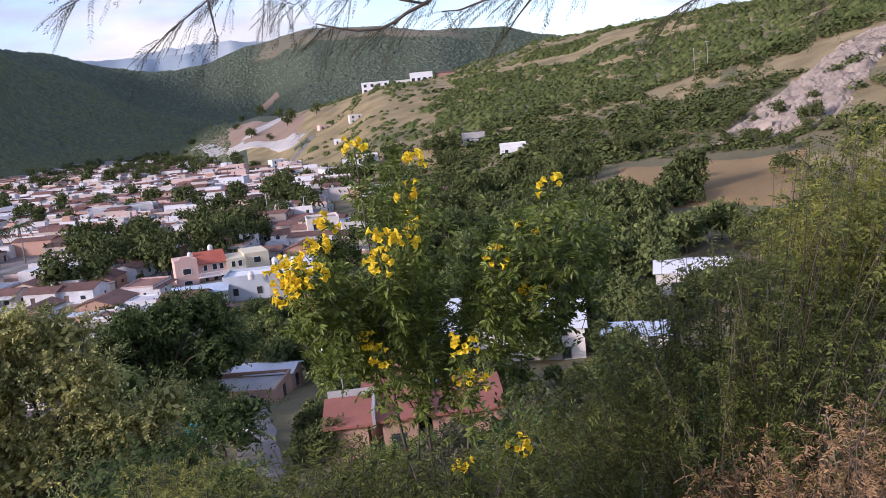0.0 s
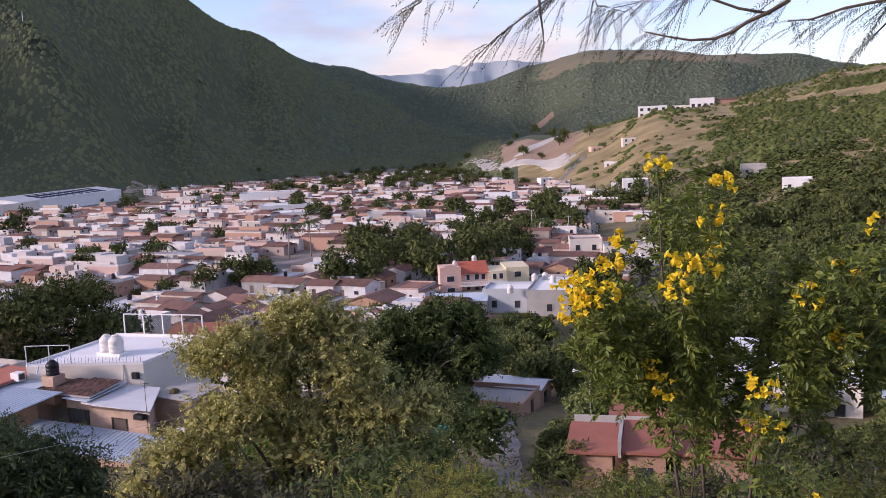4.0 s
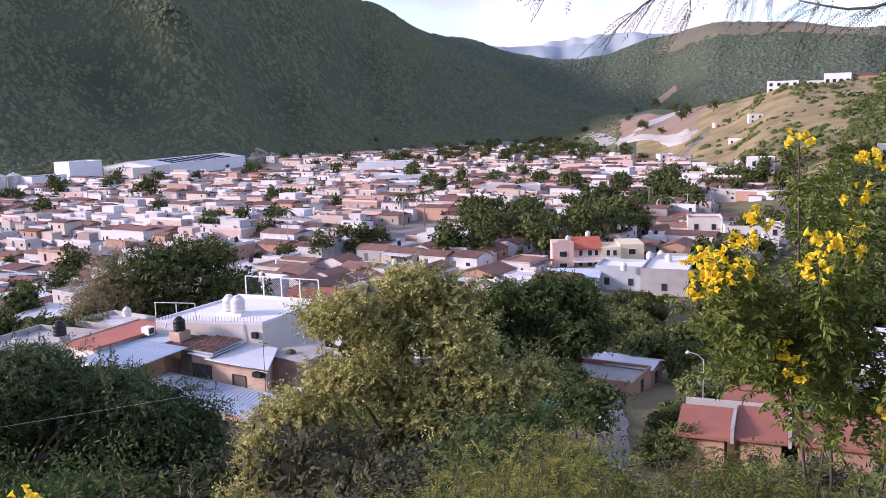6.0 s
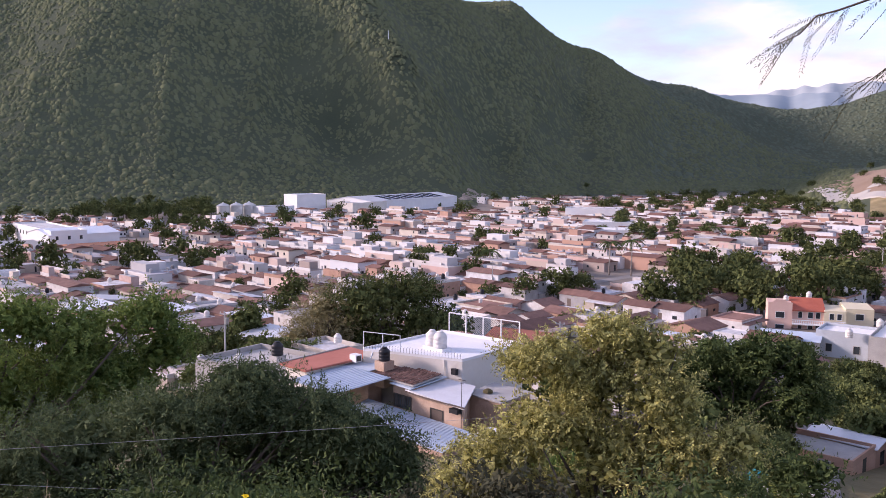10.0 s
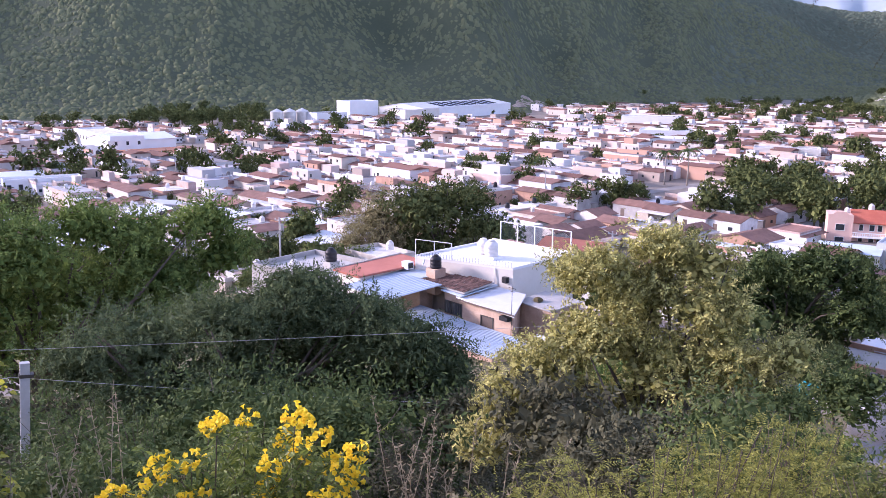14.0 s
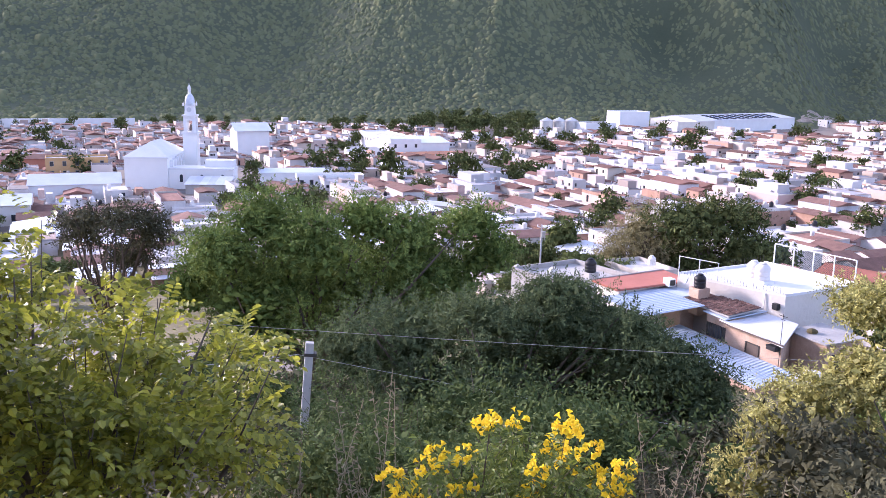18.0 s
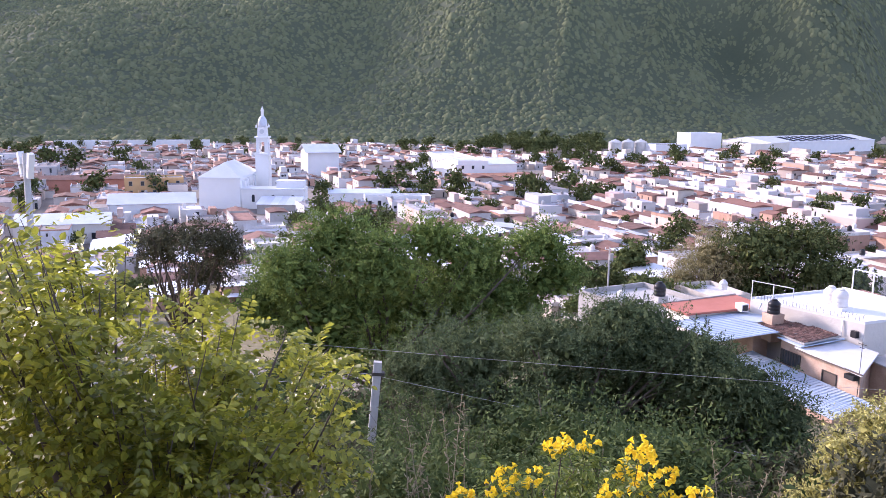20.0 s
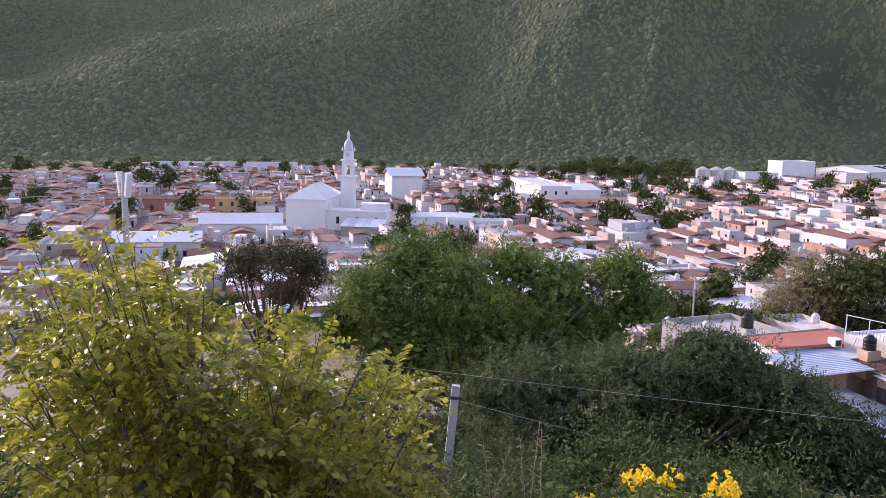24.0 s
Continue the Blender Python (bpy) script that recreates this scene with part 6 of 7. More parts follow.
# ---- groves and single trees that stand out ----
def grove(az0, az1, r0, r1, n, s0, s1, seed):
    g = random.Random(seed)
    for i in range(n):
        x, y = polar(g.uniform(az0, az1), math.sqrt(g.uniform(r0 * r0, r1 * r1)))
        if free(x, y, 3):
            town_tree(x, y, g.uniform(s0, s1))


for a, r, s in ((68.3, 318, 1.55), (72.8, 302, 1.1), (62.9, 292, .95), (50.0, 207, 1.05), (53.3, 410, 1.05), (44.6, 440, 1.7), (33.9, 232, 1.1), (36.2, 226, .9), (31.0, 235, 1.1), (29.8, 240, .9), (66.2, 430, 1.2), (70.0, 350, .8), (86.5, 330, 1.5), (87.8, 440, 1.8), (89.2, 446, 1.8), (84, 400, 1.2)):
    town_tree(*polar(a, r), s)
grove(13.5, 26, 222, 292, 52, 1.0, 1.65, 1)
grove(-1, 7.5, 205, 420, 56, .8, 1.3, 2)
grove(-13, 2, 138, 205, 62, .8, 1.3, 3)
grove(-24, 2, 282, 330, 44, .5, .95, 4)
grove(10, 12, 60, 84, 6, .35, .55, 31)
grove(17.5, 19.5, 86, 104, 6, .4, .6, 32)
for a, r, s in ((13.6, 140, .75), (12.6, 132, .6), (14.8, 146, .8), (13.2, 125, .55), (15.0, 133, .65), (12.3, 143, .6), (14.2, 155, .65), (13.9, 119, .5), (15.6, 150, .65), (13.0, 150, .7), (12.5, 160, .55), (13.5, 164, .5), (11.8, 152, .6), (11.6, 163, .5), (12.9, 168, .4)):
    town_tree(*polar(a, r), s)
grove(-10, -5, 255, 310, 16, .6, .95, 33)
grove(-24, 1, 205, 290, 10, .6, .9, 14)
grove(-8.5, 1, 205, 300, 34, .7, 1.1, 24)
grove(-24, 9, 104, 168, 52, .7, 1.1, 5)
grove(36, 42, 270, 320, 9, .9, 1.3, 6)
grove(10, 19, 290, 430, 14, .8, 1.3, 7)
grove(24, 100, 500, 610, 40, .7, 1.3, 8)
for a in range(40, 102):
    town_tree(*polar(a + .6 * math.sin(a * 2.3), float(np.interp(a, E_AZ, E_R)) + 6 + 9 * math.sin(a * 1.7)), .9 + .35 * math.sin(a * 3.1))
grove(8, 30, 640, 1000, 60, .9, 1.6, 9)
grove(17, 24, 760, 980, 40, .8, 1.3, 34)
grove(6, 12, 330, 470, 26, .8, 1.4, 35)
grove(17, 27, 380, 480, 22, .8, 1.3, 36)
grove(54.3, 62.5, 560, 650, 48, 1.0, 1.6, 37)
grove(46, 90, 95, 165, 44, .6, 1.0, 10)
grove(26, 42, 95, 150, 12, .5, .9, 11)
grove(18.8, 24, 84, 130, 12, .5, .9, 12)
grove(15.5, 23, 105, 165, 18, .6, 1.0, 15)
grove(9, 12.5, 84, 150, 14, .5, .8, 16)
grove(1, 9, 76, 104, 12, .45, .7, 17)
grove(-24, -4, 40, 100, 16, .4, .7, 18)
for a, r, s in ((-1.5, 86, .55), (-3.2, 90, .36), (-4.6, 84, .3), (-6.0, 92, .38), (-7.4, 88, .36), (-8.6, 93, .45), (-10.2, 98, .6), (-11.2, 112, .6), (-12.6, 114, .7), (-13.9, 113, .65), (-15.2, 116, .75), (-16.6, 118, .8), (-8.9, 108, .6), (-1.0, 112, .8), (-9.4, 120, .9)):
    town_tree(*polar(a, r), s)
for a, r, s in ((-14.7, 216, 1.75), (-15.0, 203, 1.3)):
    town_tree(*polar(a, r), s, label="round dark tree alone in the brown field", sink=1.6 * s)
for t_ in (*TREES, TANK_B, TANK_W, *(h[0] for h in HOUSES)):
    for o in (*t_.children_recursive, t_):
        bpy.data.objects.remove(o)

fc = np.concatenate(FAR_CROWN)
tagged(new("far_trees", mesh_np("far_trees", fc, np.concatenate(FAR_FACES), M_leafE)), "dark green trees scattered among the far houses", "trees", kind="stuff")
tagged(new("far_tree_trunks", FAR_TRUNK.mesh("far_tree_trunks", M_bark)), "trunks of the far town trees", "trees", kind="stuff")

# ---- mountains beyond the gap, made blue by haze in their colour ----
def far_range(az0, az1, r, heights, name, material):
    az = np.linspace(az0, az1, 90)
    h = np.interp(np.linspace(0, 1, 90), np.linspace(0, 1, len(heights)), heights) + (fbm(az * 1.3, az * 0 + r) - .47) * .35
    V, n = [], len(az)
    for k in range(6):
        s = k / 5
        rr = r - 700 * (1 - s) * (1 + .2 * np.sin(az * 2.1))
        V.append(np.stack([-rr * np.sin(np.radians(az)), rr * np.cos(np.radians(az)), s ** .8 * r * np.tan(np.radians(h)) - 20 * (1 - s) + (fbm(az * 1.1, az * 0 + k * .8) - .47) * 30 * (1 - s)], -1))
    i = np.arange(6 * n).reshape(6, n)
    q = np.stack([i[:-1, :-1], i[:-1, 1:], i[1:, 1:], i[1:, :-1]], -1).reshape(-1, 4)
    tagged(new(name, mesh_np(name, np.concatenate(V), q, material, True)), "distant mountains beyond the valley gap, haze put into their blue colour", "mountains", kind="structure")


# pale blue base colours carry the distance haze, the farther range paler
M_blue = mat("haze_blue_slopes", (.21, .27, .32), (.31, .37, .41), .003, .02, 1, 0)
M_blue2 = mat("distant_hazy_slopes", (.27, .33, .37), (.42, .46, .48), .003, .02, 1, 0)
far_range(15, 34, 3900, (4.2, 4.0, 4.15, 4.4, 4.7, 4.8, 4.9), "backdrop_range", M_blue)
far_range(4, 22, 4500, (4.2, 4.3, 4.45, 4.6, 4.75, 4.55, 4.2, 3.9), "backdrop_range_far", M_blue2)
# ---- near slope: trees and bushes ----
EYE = [0.0, 0.0, 0.0]          # where the viewer stands when the bearings below are taken


def seen(az, el, r):
    """A point at this bearing, elevation and level distance from where the viewer stands."""
    x, y = polar(az, r)
    return x + EYE[0], y + EYE[1], r * math.tan(radians(el)) + EYE[2]


def view_tree(name, label, r, spots, n, leaf, material, seed, foot, deep=.5, trunk_r=.18, limbs=24, category="tree", droop=.2, core=0, twig=.8, per=12, sub=8):
    """A tree whose lobes lie at these (bearing, elevation, half width, half height) in degrees, round the distance r."""
    g = np.random.default_rng(seed)
    fx, fy = polar(foot, r)
    fz = gz(fx, fy)
    lobes = []
    for a, e, w, h in spots:
        rr = r * (1 + g.uniform(-.5, .5) * deep * math.radians(w) * 2)
        x, y, z = seen(a, e, rr)
        k = rr * math.pi / 180
        lobes.append((x - fx, y - fy, z - fz, w * k * .95, w * k * .95, h * k * .95))
    return tree(name, label, fx, fy, fz, lobes, n, leaf, material, seed, trunk_r, category, limbs, "", droop, core, twig, per, sub)


PALE = [(28.7, -11.4, 2.6, 2.0), (26.1, -12.4, 2.5, 2.2), (32.3, -12.7, 2.3, 1.5), (34.2, -13.3, 2.3, 1.7), (29.6, -14.4, 4.2, 2.6), (25.2, -15.2, 3.3, 2.5), (32.6, -17.1, 4.2, 2.2), (27.6, -18.6, 5.0, 2.5), (35.6, -19.3, 3.4, 2.6), (38.7, -22.1, 2.8, 2.9), (33.9, -22.6, 5.2, 3.2), (28.5, -22.6, 5.0, 2.9), (23.2, -18.5, 3.3, 2.4), (20.5, -17.5, 2.0, 1.7), (40.2, -24.6, 2.4, 1.8), (23.3, -22.0, 3.0, 2.0)]
view_tree("tree", "slender tree with pale grey-green drooping leaves", 22, PALE, 84000, (.105, .044), M_leafB, 41, 28, droop=.18, core=.85, twig=.42, per=14, sub=12, limbs=40)
view_tree("tree", "dense dark green tree behind the slope", 95, [(21.8, -12.8, 2.1, 1.8), (19.2, -12.2, 2.3, 1.8), (16.9, -12.3, 1.9, 1.5), (20.0, -15.0, 3.4, 2.0), (16.3, -14.6, 2.3, 2.0), (23.5, -14.5, 2.4, 2.0)], 22000, (.42, .19), M_leafC, 45, 20, trunk_r=.35, core=.8, twig=1.3, per=10, sub=10)
MESQUITE = [(63.3, -17.5, 5.0, 3.0), (57.5, -16.3, 4.7, 2.6), (53.3, -15.8, 4.2, 2.6), (49.8, -16.7, 4.2, 2.8), (46.7, -17.9, 3.8, 2.7), (44.0, -19.6, 3.4, 2.9), (51.5, -20.1, 5.4, 3.5), (46.4, -21.8, 4.2, 3.2), (57.4, -20.4, 5.3, 3.3), (62.8, -21.0, 4.2, 3.0), (42.6, -22.4, 2.4, 2.6), (52.9, -23.4, 5.2, 2.6), (67.0, -18.4, 2.6, 2.4), (52.6, -14.3, 3.6, 1.8), (48.6, -16.0, 3.0, 1.6), (44.6, -17.9, 2.4, 1.7), (42.6, -19.8, 2.4, 2.4)]
view_tree("tree", "broad dark mesquite with dense feathery leaves", 30, MESQUITE, 126000, (.150, .050), M_mesq, 42, 54, trunk_r=.3, core=.8, droop=.25, twig=.75, per=18, sub=12, limbs=60)
view_tree("tree", "large green tree with an airy crown", 48, [(72.3, -10.0, 3.0, 2.4), (75.0, -11.7, 2.9, 2.7), (69.4, -11.5, 3.8, 2.7), (65.6, -9.7, 2.7, 2.0), (62.6, -10.8, 3.2, 2.4), (58.8, -9.8, 2.7, 1.7), (67.2, -13.8, 5.2, 3.0), (72.8, -14.4, 4.3, 2.6), (61.0, -13.6, 4.3, 2.4), (57.6, -11.8, 2.3, 1.8), (77.3, -13.8, 2.2, 2.2), (67.2, -16.4, 5.0, 2.4), (73.0, -16.6, 4.0, 2.2), (61.2, -15.6, 4.2, 1.8)], 76000, (.22, .085), M_leafA, 43, 68, trunk_r=.3, core=.8, twig=1.0, per=14, sub=11, limbs=40)
view_tree("tree", "half-bare brownish tree with thin grey limbs", 55, [(81.9, -9.6, 2.4, 1.8), (79.7, -10.2, 1.8, 1.8), (83.6, -10.1, 1.6, 1.6), (81.2, -12.0, 2.5, 1.4)], 15000, (.22, .09), M_leafN, 44, 82, trunk_r=.22, limbs=30, twig=.8, per=10)
view_tree("tree", "big dark tree among roofs behind the brick house", 150, [(41.8, -8.9, 3.2, 2.1), (44.3, -9.5, 3.2, 2.1), (40.4, -10.8, 2.2, 1.5), (42.8, -11.6, 3.4, 1.7), (45.4, -12.0, 2.6, 1.4)], 20000, (.52, .24), M_leafE, 46, 43, trunk_r=.4, core=.8, twig=1.8, per=10, sub=10)
view_tree("tree", "brownish thin-leaved tree beside the big dark one", 146, [(47.2, -9.8, 2.4, 1.9), (46.4, -11.3, 2.9, 2.1), (49.0, -11.6, 2.1, 1.7)], 15000, (.46, .16), M_thinleaf, 47, 47, trunk_r=.3, core=.4, twig=1.6, per=10, limbs=50)


# ---- close bushes with shaped leaves ----
def blades(base, d, up, L, W, curl=.18):
    """Leaves from base along d: six-cornered, folded along the midrib. Arrays of n rows."""
    d = d / np.linalg.norm(d, axis=1)[:, None]
    s = np.cross(d, up)
    s /= np.linalg.norm(s, axis=1)[:, None] + 1e-9
    nrm = np.cross(s, d)
    L, W = L[:, None], W[:, None]
    tip = base + d * L - nrm * L * curl
    l1, l2 = base + d * L * .3 + s * W * .5 + nrm * W * .15, base + d * L * .68 + s * W * .42 + nrm * W * .1 - nrm * L * curl * .4
    r1, r2 = base + d * L * .3 - s * W * .5 + nrm * W * .15, base + d * L * .68 - s * W * .42 + nrm * W * .1 - nrm * L * curl * .4
    V = np.stack([base, l1, l2, tip, r2, r1], 1).reshape(-1, 3)
    o = (np.arange(len(base)) * 6)[:, None]
    return V, np.concatenate([o + np.array([[0, 1, 2, 3]]), o + np.array([[0, 3, 4, 5]])])


def pinnate(spots, axis, pairs, length, leaflet, width, g, hang=.35):
    """Compound leaves: pairs of leaflets along a drooping stalk, one at its tip."""
    n = len(spots)
    axis = axis / np.linalg.norm(axis, axis=1)[:, None]
    up = np.tile([0, 0, 1.0], (n, 1)) + g.normal(0, .35, (n, 3))
    side = np.cross(axis, up)
    side /= np.linalg.norm(side, axis=1)[:, None]
    B, D, U, LL = [], [], [], []
    ln = (length * g.uniform(.7, 1.2, n))[:, None]
    for k in range(pairs + 1):
        s = (k + 1) / (pairs + 1)
        at = spots + axis * ln * s - np.array([0, 0, 1.0]) * ln * hang * s * s
        for sg in ((-1, 1) if k < pairs else (0,)):
            B.append(at)
            D.append(axis * (.55 if sg else 1) + side * sg - np.array([0, 0, .25]) + g.normal(0, .15, (n, 3)))
            U.append(up + g.normal(0, .3, (n, 3)))
            LL.append(leaflet * g.uniform(.7, 1.15, n))
    L = np.concatenate(LL)
    return blades(np.concatenate(B), np.concatenate(D), np.concatenate(U), L, L * width)


FL = Build()
for i in range(10):
    a = i * math.tau / 10
    k = 1.0 if i % 2 == 0 else .72
    FL.v += [(.004 * math.cos(a), .004 * math.sin(a), 0), (.011 * math.cos(a), .011 * math.sin(a), .026), (.027 * k * math.cos(a), .027 * k * math.sin(a), .042 - .006 * k)]
FL_V = np.array(FL.v)
FL_Q = np.array([q for i in range(10) for j in ((i + 1) % 10,) for q in ((i * 3, j * 3, j * 3 + 1, i * 3 + 1), (i * 3 + 1, j * 3 + 1, j * 3 + 2, i * 3 + 2))])


FLOWER = mesh_np("flower", FL_V, FL_Q, M_petal)


def flower_head(parent, centre, n, spread, g, size=1.0):
    """A head of single trumpet flowers that face outwards."""
    for i in range(n):
        d = Vector(g.normal(0, 1, 3))
        d.z = d.z * .6 + .15
        d.normalize()
        ob = new("flower", FLOWER)
        ob.parent = parent
        ob.matrix_local = Matrix.LocRotScale(Vector(centre) + d * spread * g.uniform(.3, 1.0), d.to_track_quat("Z", "Y"), Vector((1, 1, 1)) * size * g.uniform(.8, 1.15))


def trumpet_bush(az, r, heads, tips, label, seed, leaf=.065, pairs=3, per=9, flowers=7, spread=.05, size=1.0, depth=.35):
    """A flowering bush: stems from its foot to every head and tip, compound leaves along them, flower heads."""
    g = np.random.default_rng(seed)
    fx, fy = seen(az, 0, r)[:2]
    fz = gz(fx, fy)
    root = thing("flowering_bush", label, "bush", Matrix.Translation((fx, fy, fz)))
    b, S, A = Build(), [], []
    foot = Vector((0, 0, -.1))
    for i, (a, e) in enumerate(list(heads) + list(tips)):
        rr = r * (1 + g.uniform(-.5, .5) * depth)
        if i < len(heads):
            rr = r * (1 - .45 * depth + g.uniform(-.15, .15) * depth)
        p = Vector(seen(a, e, rr)) - Vector((fx, fy, fz))
        fork = foot.lerp(Vector((p.x * .35, p.y * .35, max(.3, p.z * .6))), .9) + Vector(g.normal(0, .10, 3))
        mid = fork.lerp(p, .55) + Vector(g.normal(0, .04, 3)) + Vector((0, 0, .05))
        pts = [foot, fork, mid, p]
        if i % 75 == 0:
            b.tube(pts, [.012, .008, .005, .003], 5)
        else:
            b.tube([mid.lerp(p, .3), p], [.0022, .0016], 4)
        for k in range(per):
            s = g.uniform(.56, 1.0) * 2
            q0, q1 = (fork, mid) if s < 1 else (mid, p)
            q = q0.lerp(q1, s % 1.0)
            S.append(q)
            dd = (q1 - q0).normalized() * .5 + Vector(g.normal(0, 1, 3)).normalized()
            A.append(dd)
        if i < len(heads):
            flower_head(root, p, int(flowers * g.uniform(.6, 1.5)), spread, g, size)
    part("stem", b, M_bark, root, smooth=True, kind="stuff")
    v, q = pinnate(np.array(S), np.array(A), pairs, leaf * 2.0, leaf, .40, g, .12)
    lv = new("foliage", mesh_np("foliage", v, q, M_leafT))
    lv.parent = root
    tagged(lv, kind="stuff")
    return root


g_t = random.Random(77)
tips1 = [(g_t.gauss(3.2, 3.2), g_t.uniform(-15, -9)) for _ in range(56)] + [(g_t.gauss(-5.5, 1.6), g_t.uniform(-13, -7)) for _ in range(26)] + [(g_t.gauss(2, 4.5), g_t.uniform(-18, -14)) for _ in range(10)] + [(g_t.gauss(3.6, 1.1), g_t.uniform(-10, -3.2)) for _ in range(40)] + [(g_t.gauss(-6.8, .6), g_t.uniform(-11, -6.4)) for _ in range(10)] + [(g_t.gauss(8, 1.8), g_t.uniform(-15, -10)) for _ in range(34)] + [(g_t.uniform(-9.5, -1), g_t.uniform(-13.5, -8)) for _ in range(26)] + [(g_t.gauss(-9.6, .7), g_t.uniform(-12, -7.2)) for _ in range(22)]
EYE[:] = -.05, .05, 0
trumpet_bush(1.5, 4.3, [(5.4, -2.7), (1.5, -3.9), (2.1, -6.1), (7.6, -7.7), (2.6, -8.2), (4.0, -8.9), (2.6, -9.4), (4.4, -10.6), (9.5, -9.5), (10.4, -11.1), (10.9, -12.4), (11.4, -10.0), (8.4, -9.0), (8.9, -11.1), (-5.7, -9.1), (-3.4, -11.1), (-5.5, -13.3), (6.1, -15.7), (5.0, -17.2), (-.6, -16.6), (-.3, -18.8), (-1.3, -19.1), (.1, -24.4), (-3.9, -23.4), (10.2, -10.0), (10.6, -10.5), (9.8, -12.0), (11.1, -11.4), (-7.6, -6.4)], tips1, "tall trumpet bush with pinnate green leaves and yellow flower heads", 91, leaf=.036, flowers=12, size=.66, per=19, pairs=4)
tips2 = [(g_t.uniform(47, 65), g_t.uniform(-29, -24)) for _ in range(70)] + [(g_t.gauss(56.2, .8), g_t.uniform(-25, -21.6)) for _ in range(22)] + [(g_t.gauss(51.5, 1.4), g_t.uniform(-26, -22.5)) for _ in range(22)] + [(54.0, -21.9), (53.6, -22.6), (45.5, -22.5), (62, -23.0)]
EYE[:] = -.194, -.131, -.03
trumpet_bush(55, 5.2, [(57.0, -21.8), (57.5, -22.0), (55.0, -21.7), (51.7, -21.7), (51.2, -22.1), (52.5, -23.2), (51.5, -23.2), (50.0, -23.1), (53.8, -24.5), (53.1, -25.2), (51.3, -23.9), (64.1, -25.2), (60.8, -23.9), (59.9, -24.4), (58.9, -23.8), (61.4, -24.7), (62.9, -25.9), (63.4, -26.8), (61.9, -26.7), (63.6, -27.4), (58.7, -25.9), (59.5, -26.6), (54.1, -26.1), (49.4, -24.6), (48.6, -25.2), (47.5, -24.1), (47.8, -25.9), (50.3, -27.1), (49.7, -27.2), (56.2, -28.2), (48.7, -27.3), (54.0, -27.3)], tips2, "low trumpet bush thick with yellow flowers", 92, leaf=.046, flowers=16, spread=.060, per=8, size=.74)


def leafy_bush(name, label, r, foot, spots, stems, per, leaf, width, pairs, material, seed, deep=.5, dry=0, thick=.02):
    """A close bush: stems into the lobes, with compound leaves of shaped leaflets."""
    g = np.random.default_rng(seed)
    fx, fy = polar(foot, r)
    fz = gz(fx, fy)
    root = thing(name, label, "bush", Matrix.Translation((fx, fy, fz)))
    w = np.array([s[2] * s[3] for s in spots])
    b, S, A = Build(), [], []
    for i in range(stems):
        a, e, hw, hh = spots[g.choice(len(spots), p=w / w.sum())]
        th, k = g.uniform(0, math.tau), math.sqrt(g.uniform(.05, 1.1))
        rr = r * (1 + g.uniform(-.5, .5) * deep)
        p = Vector(seen(a + hw * k * math.cos(th), e + hh * k * math.sin(th), rr)) - Vector((fx, fy, fz))
        if p.z < .1:
            p.z = .1
        fork = Vector((p.x * .6, p.y * .6, p.z * .45)) + Vector(g.normal(0, .06, 3))
        mid = fork.lerp(p, .5) + Vector(g.normal(0, .05, 3)) + Vector((0, 0, .04))
        if i % 9 == 0:
            b.tube([(g.normal(0, .15), g.normal(0, .15), -.1), fork, mid, p], [thick, thick * .55, thick * .3, thick * .12], 5)
        else:
            b.tube([mid, p], [thick * .16, thick * .08], 4)
        for k in range(per):
            s = g.uniform(.25, 1.0) ** .7 * 2
            q0, q1 = (fork, mid) if s < 1 else (mid, p)
            S.append(q0.lerp(q1, s % 1.0) + Vector(g.normal(0, .02, 3)))
            A.append((q1 - q0).normalized() * .6 + Vector(g.normal(0, 1, 3)).normalized())
    part("stem", b, M_bark, root, smooth=True, kind="stuff")
    v, q = pinnate(np.array(S), np.array(A), pairs, leaf * (pairs + 1) * .75, leaf, width, g)
    lv = new("foliage", mesh_np("foliage", v, q, material))
    lv.parent = root
    tagged(lv, kind="stuff")
    return root


EYE[:] = -.196, -.206, .06
leafy_bush("bush", "bright yellow-green bush with rounded leaflets", 6.2, 86, [(94.3, -9.8, 3.2, 1.9), (90.7, -9.2, 2.7, 1.6), (87.0, -10.1, 2.5, 1.6), (95.1, -12.9, 3.4, 2.4), (90.5, -12.9, 4.0, 2.4), (85.6, -12.5, 2.6, 1.4), (80.2, -15.4, 2.7, 2.0), (76.4, -17.6, 3.2, 2.0), (72.8, -17.6, 2.3, 1.6), (93.4, -16.8, 4.7, 2.7), (86.4, -16.4, 4.6, 2.9), (81.0, -19.2, 5.2, 2.9), (74.1, -21.1, 3.8, 2.7), (95.2, -20.6, 4.4, 2.9), (87.7, -21.5, 5.2, 3.1), (80.3, -23.1, 5.2, 2.5)], 215, 8, .064, .68, 7, M_leafD, 51, .45, thick=.04)
EYE[:] = 0, 0, 0
leafy_bush("bush", "olive green thicket with fine leaves on the slope", 5.5, -16, [(-19.5, -15.4, 6.4, 4.5), (-23.9, -10.6, 4.9, 5.6), (-18.0, -10.8, 3.0, 3.0), (-24.4, -18.4, 5.6, 5.6), (-14.1, -18.2, 5.6, 3.7), (-10.1, -22.4, 5.6, 4.5), (-17.5, -23.1, 6.7, 4.1), (-4.2, -23.6, 4.9, 3.4), (-24.6, -5.3, 2.6, 2.2), (-15.8, -13.4, 3.6, 2.4), (-11.6, -16.4, 3.6, 2.3), (-7.4, -19.6, 4.0, 2.2)], 430, 15, .027, .40, 6, M_leafH, 52, .6)
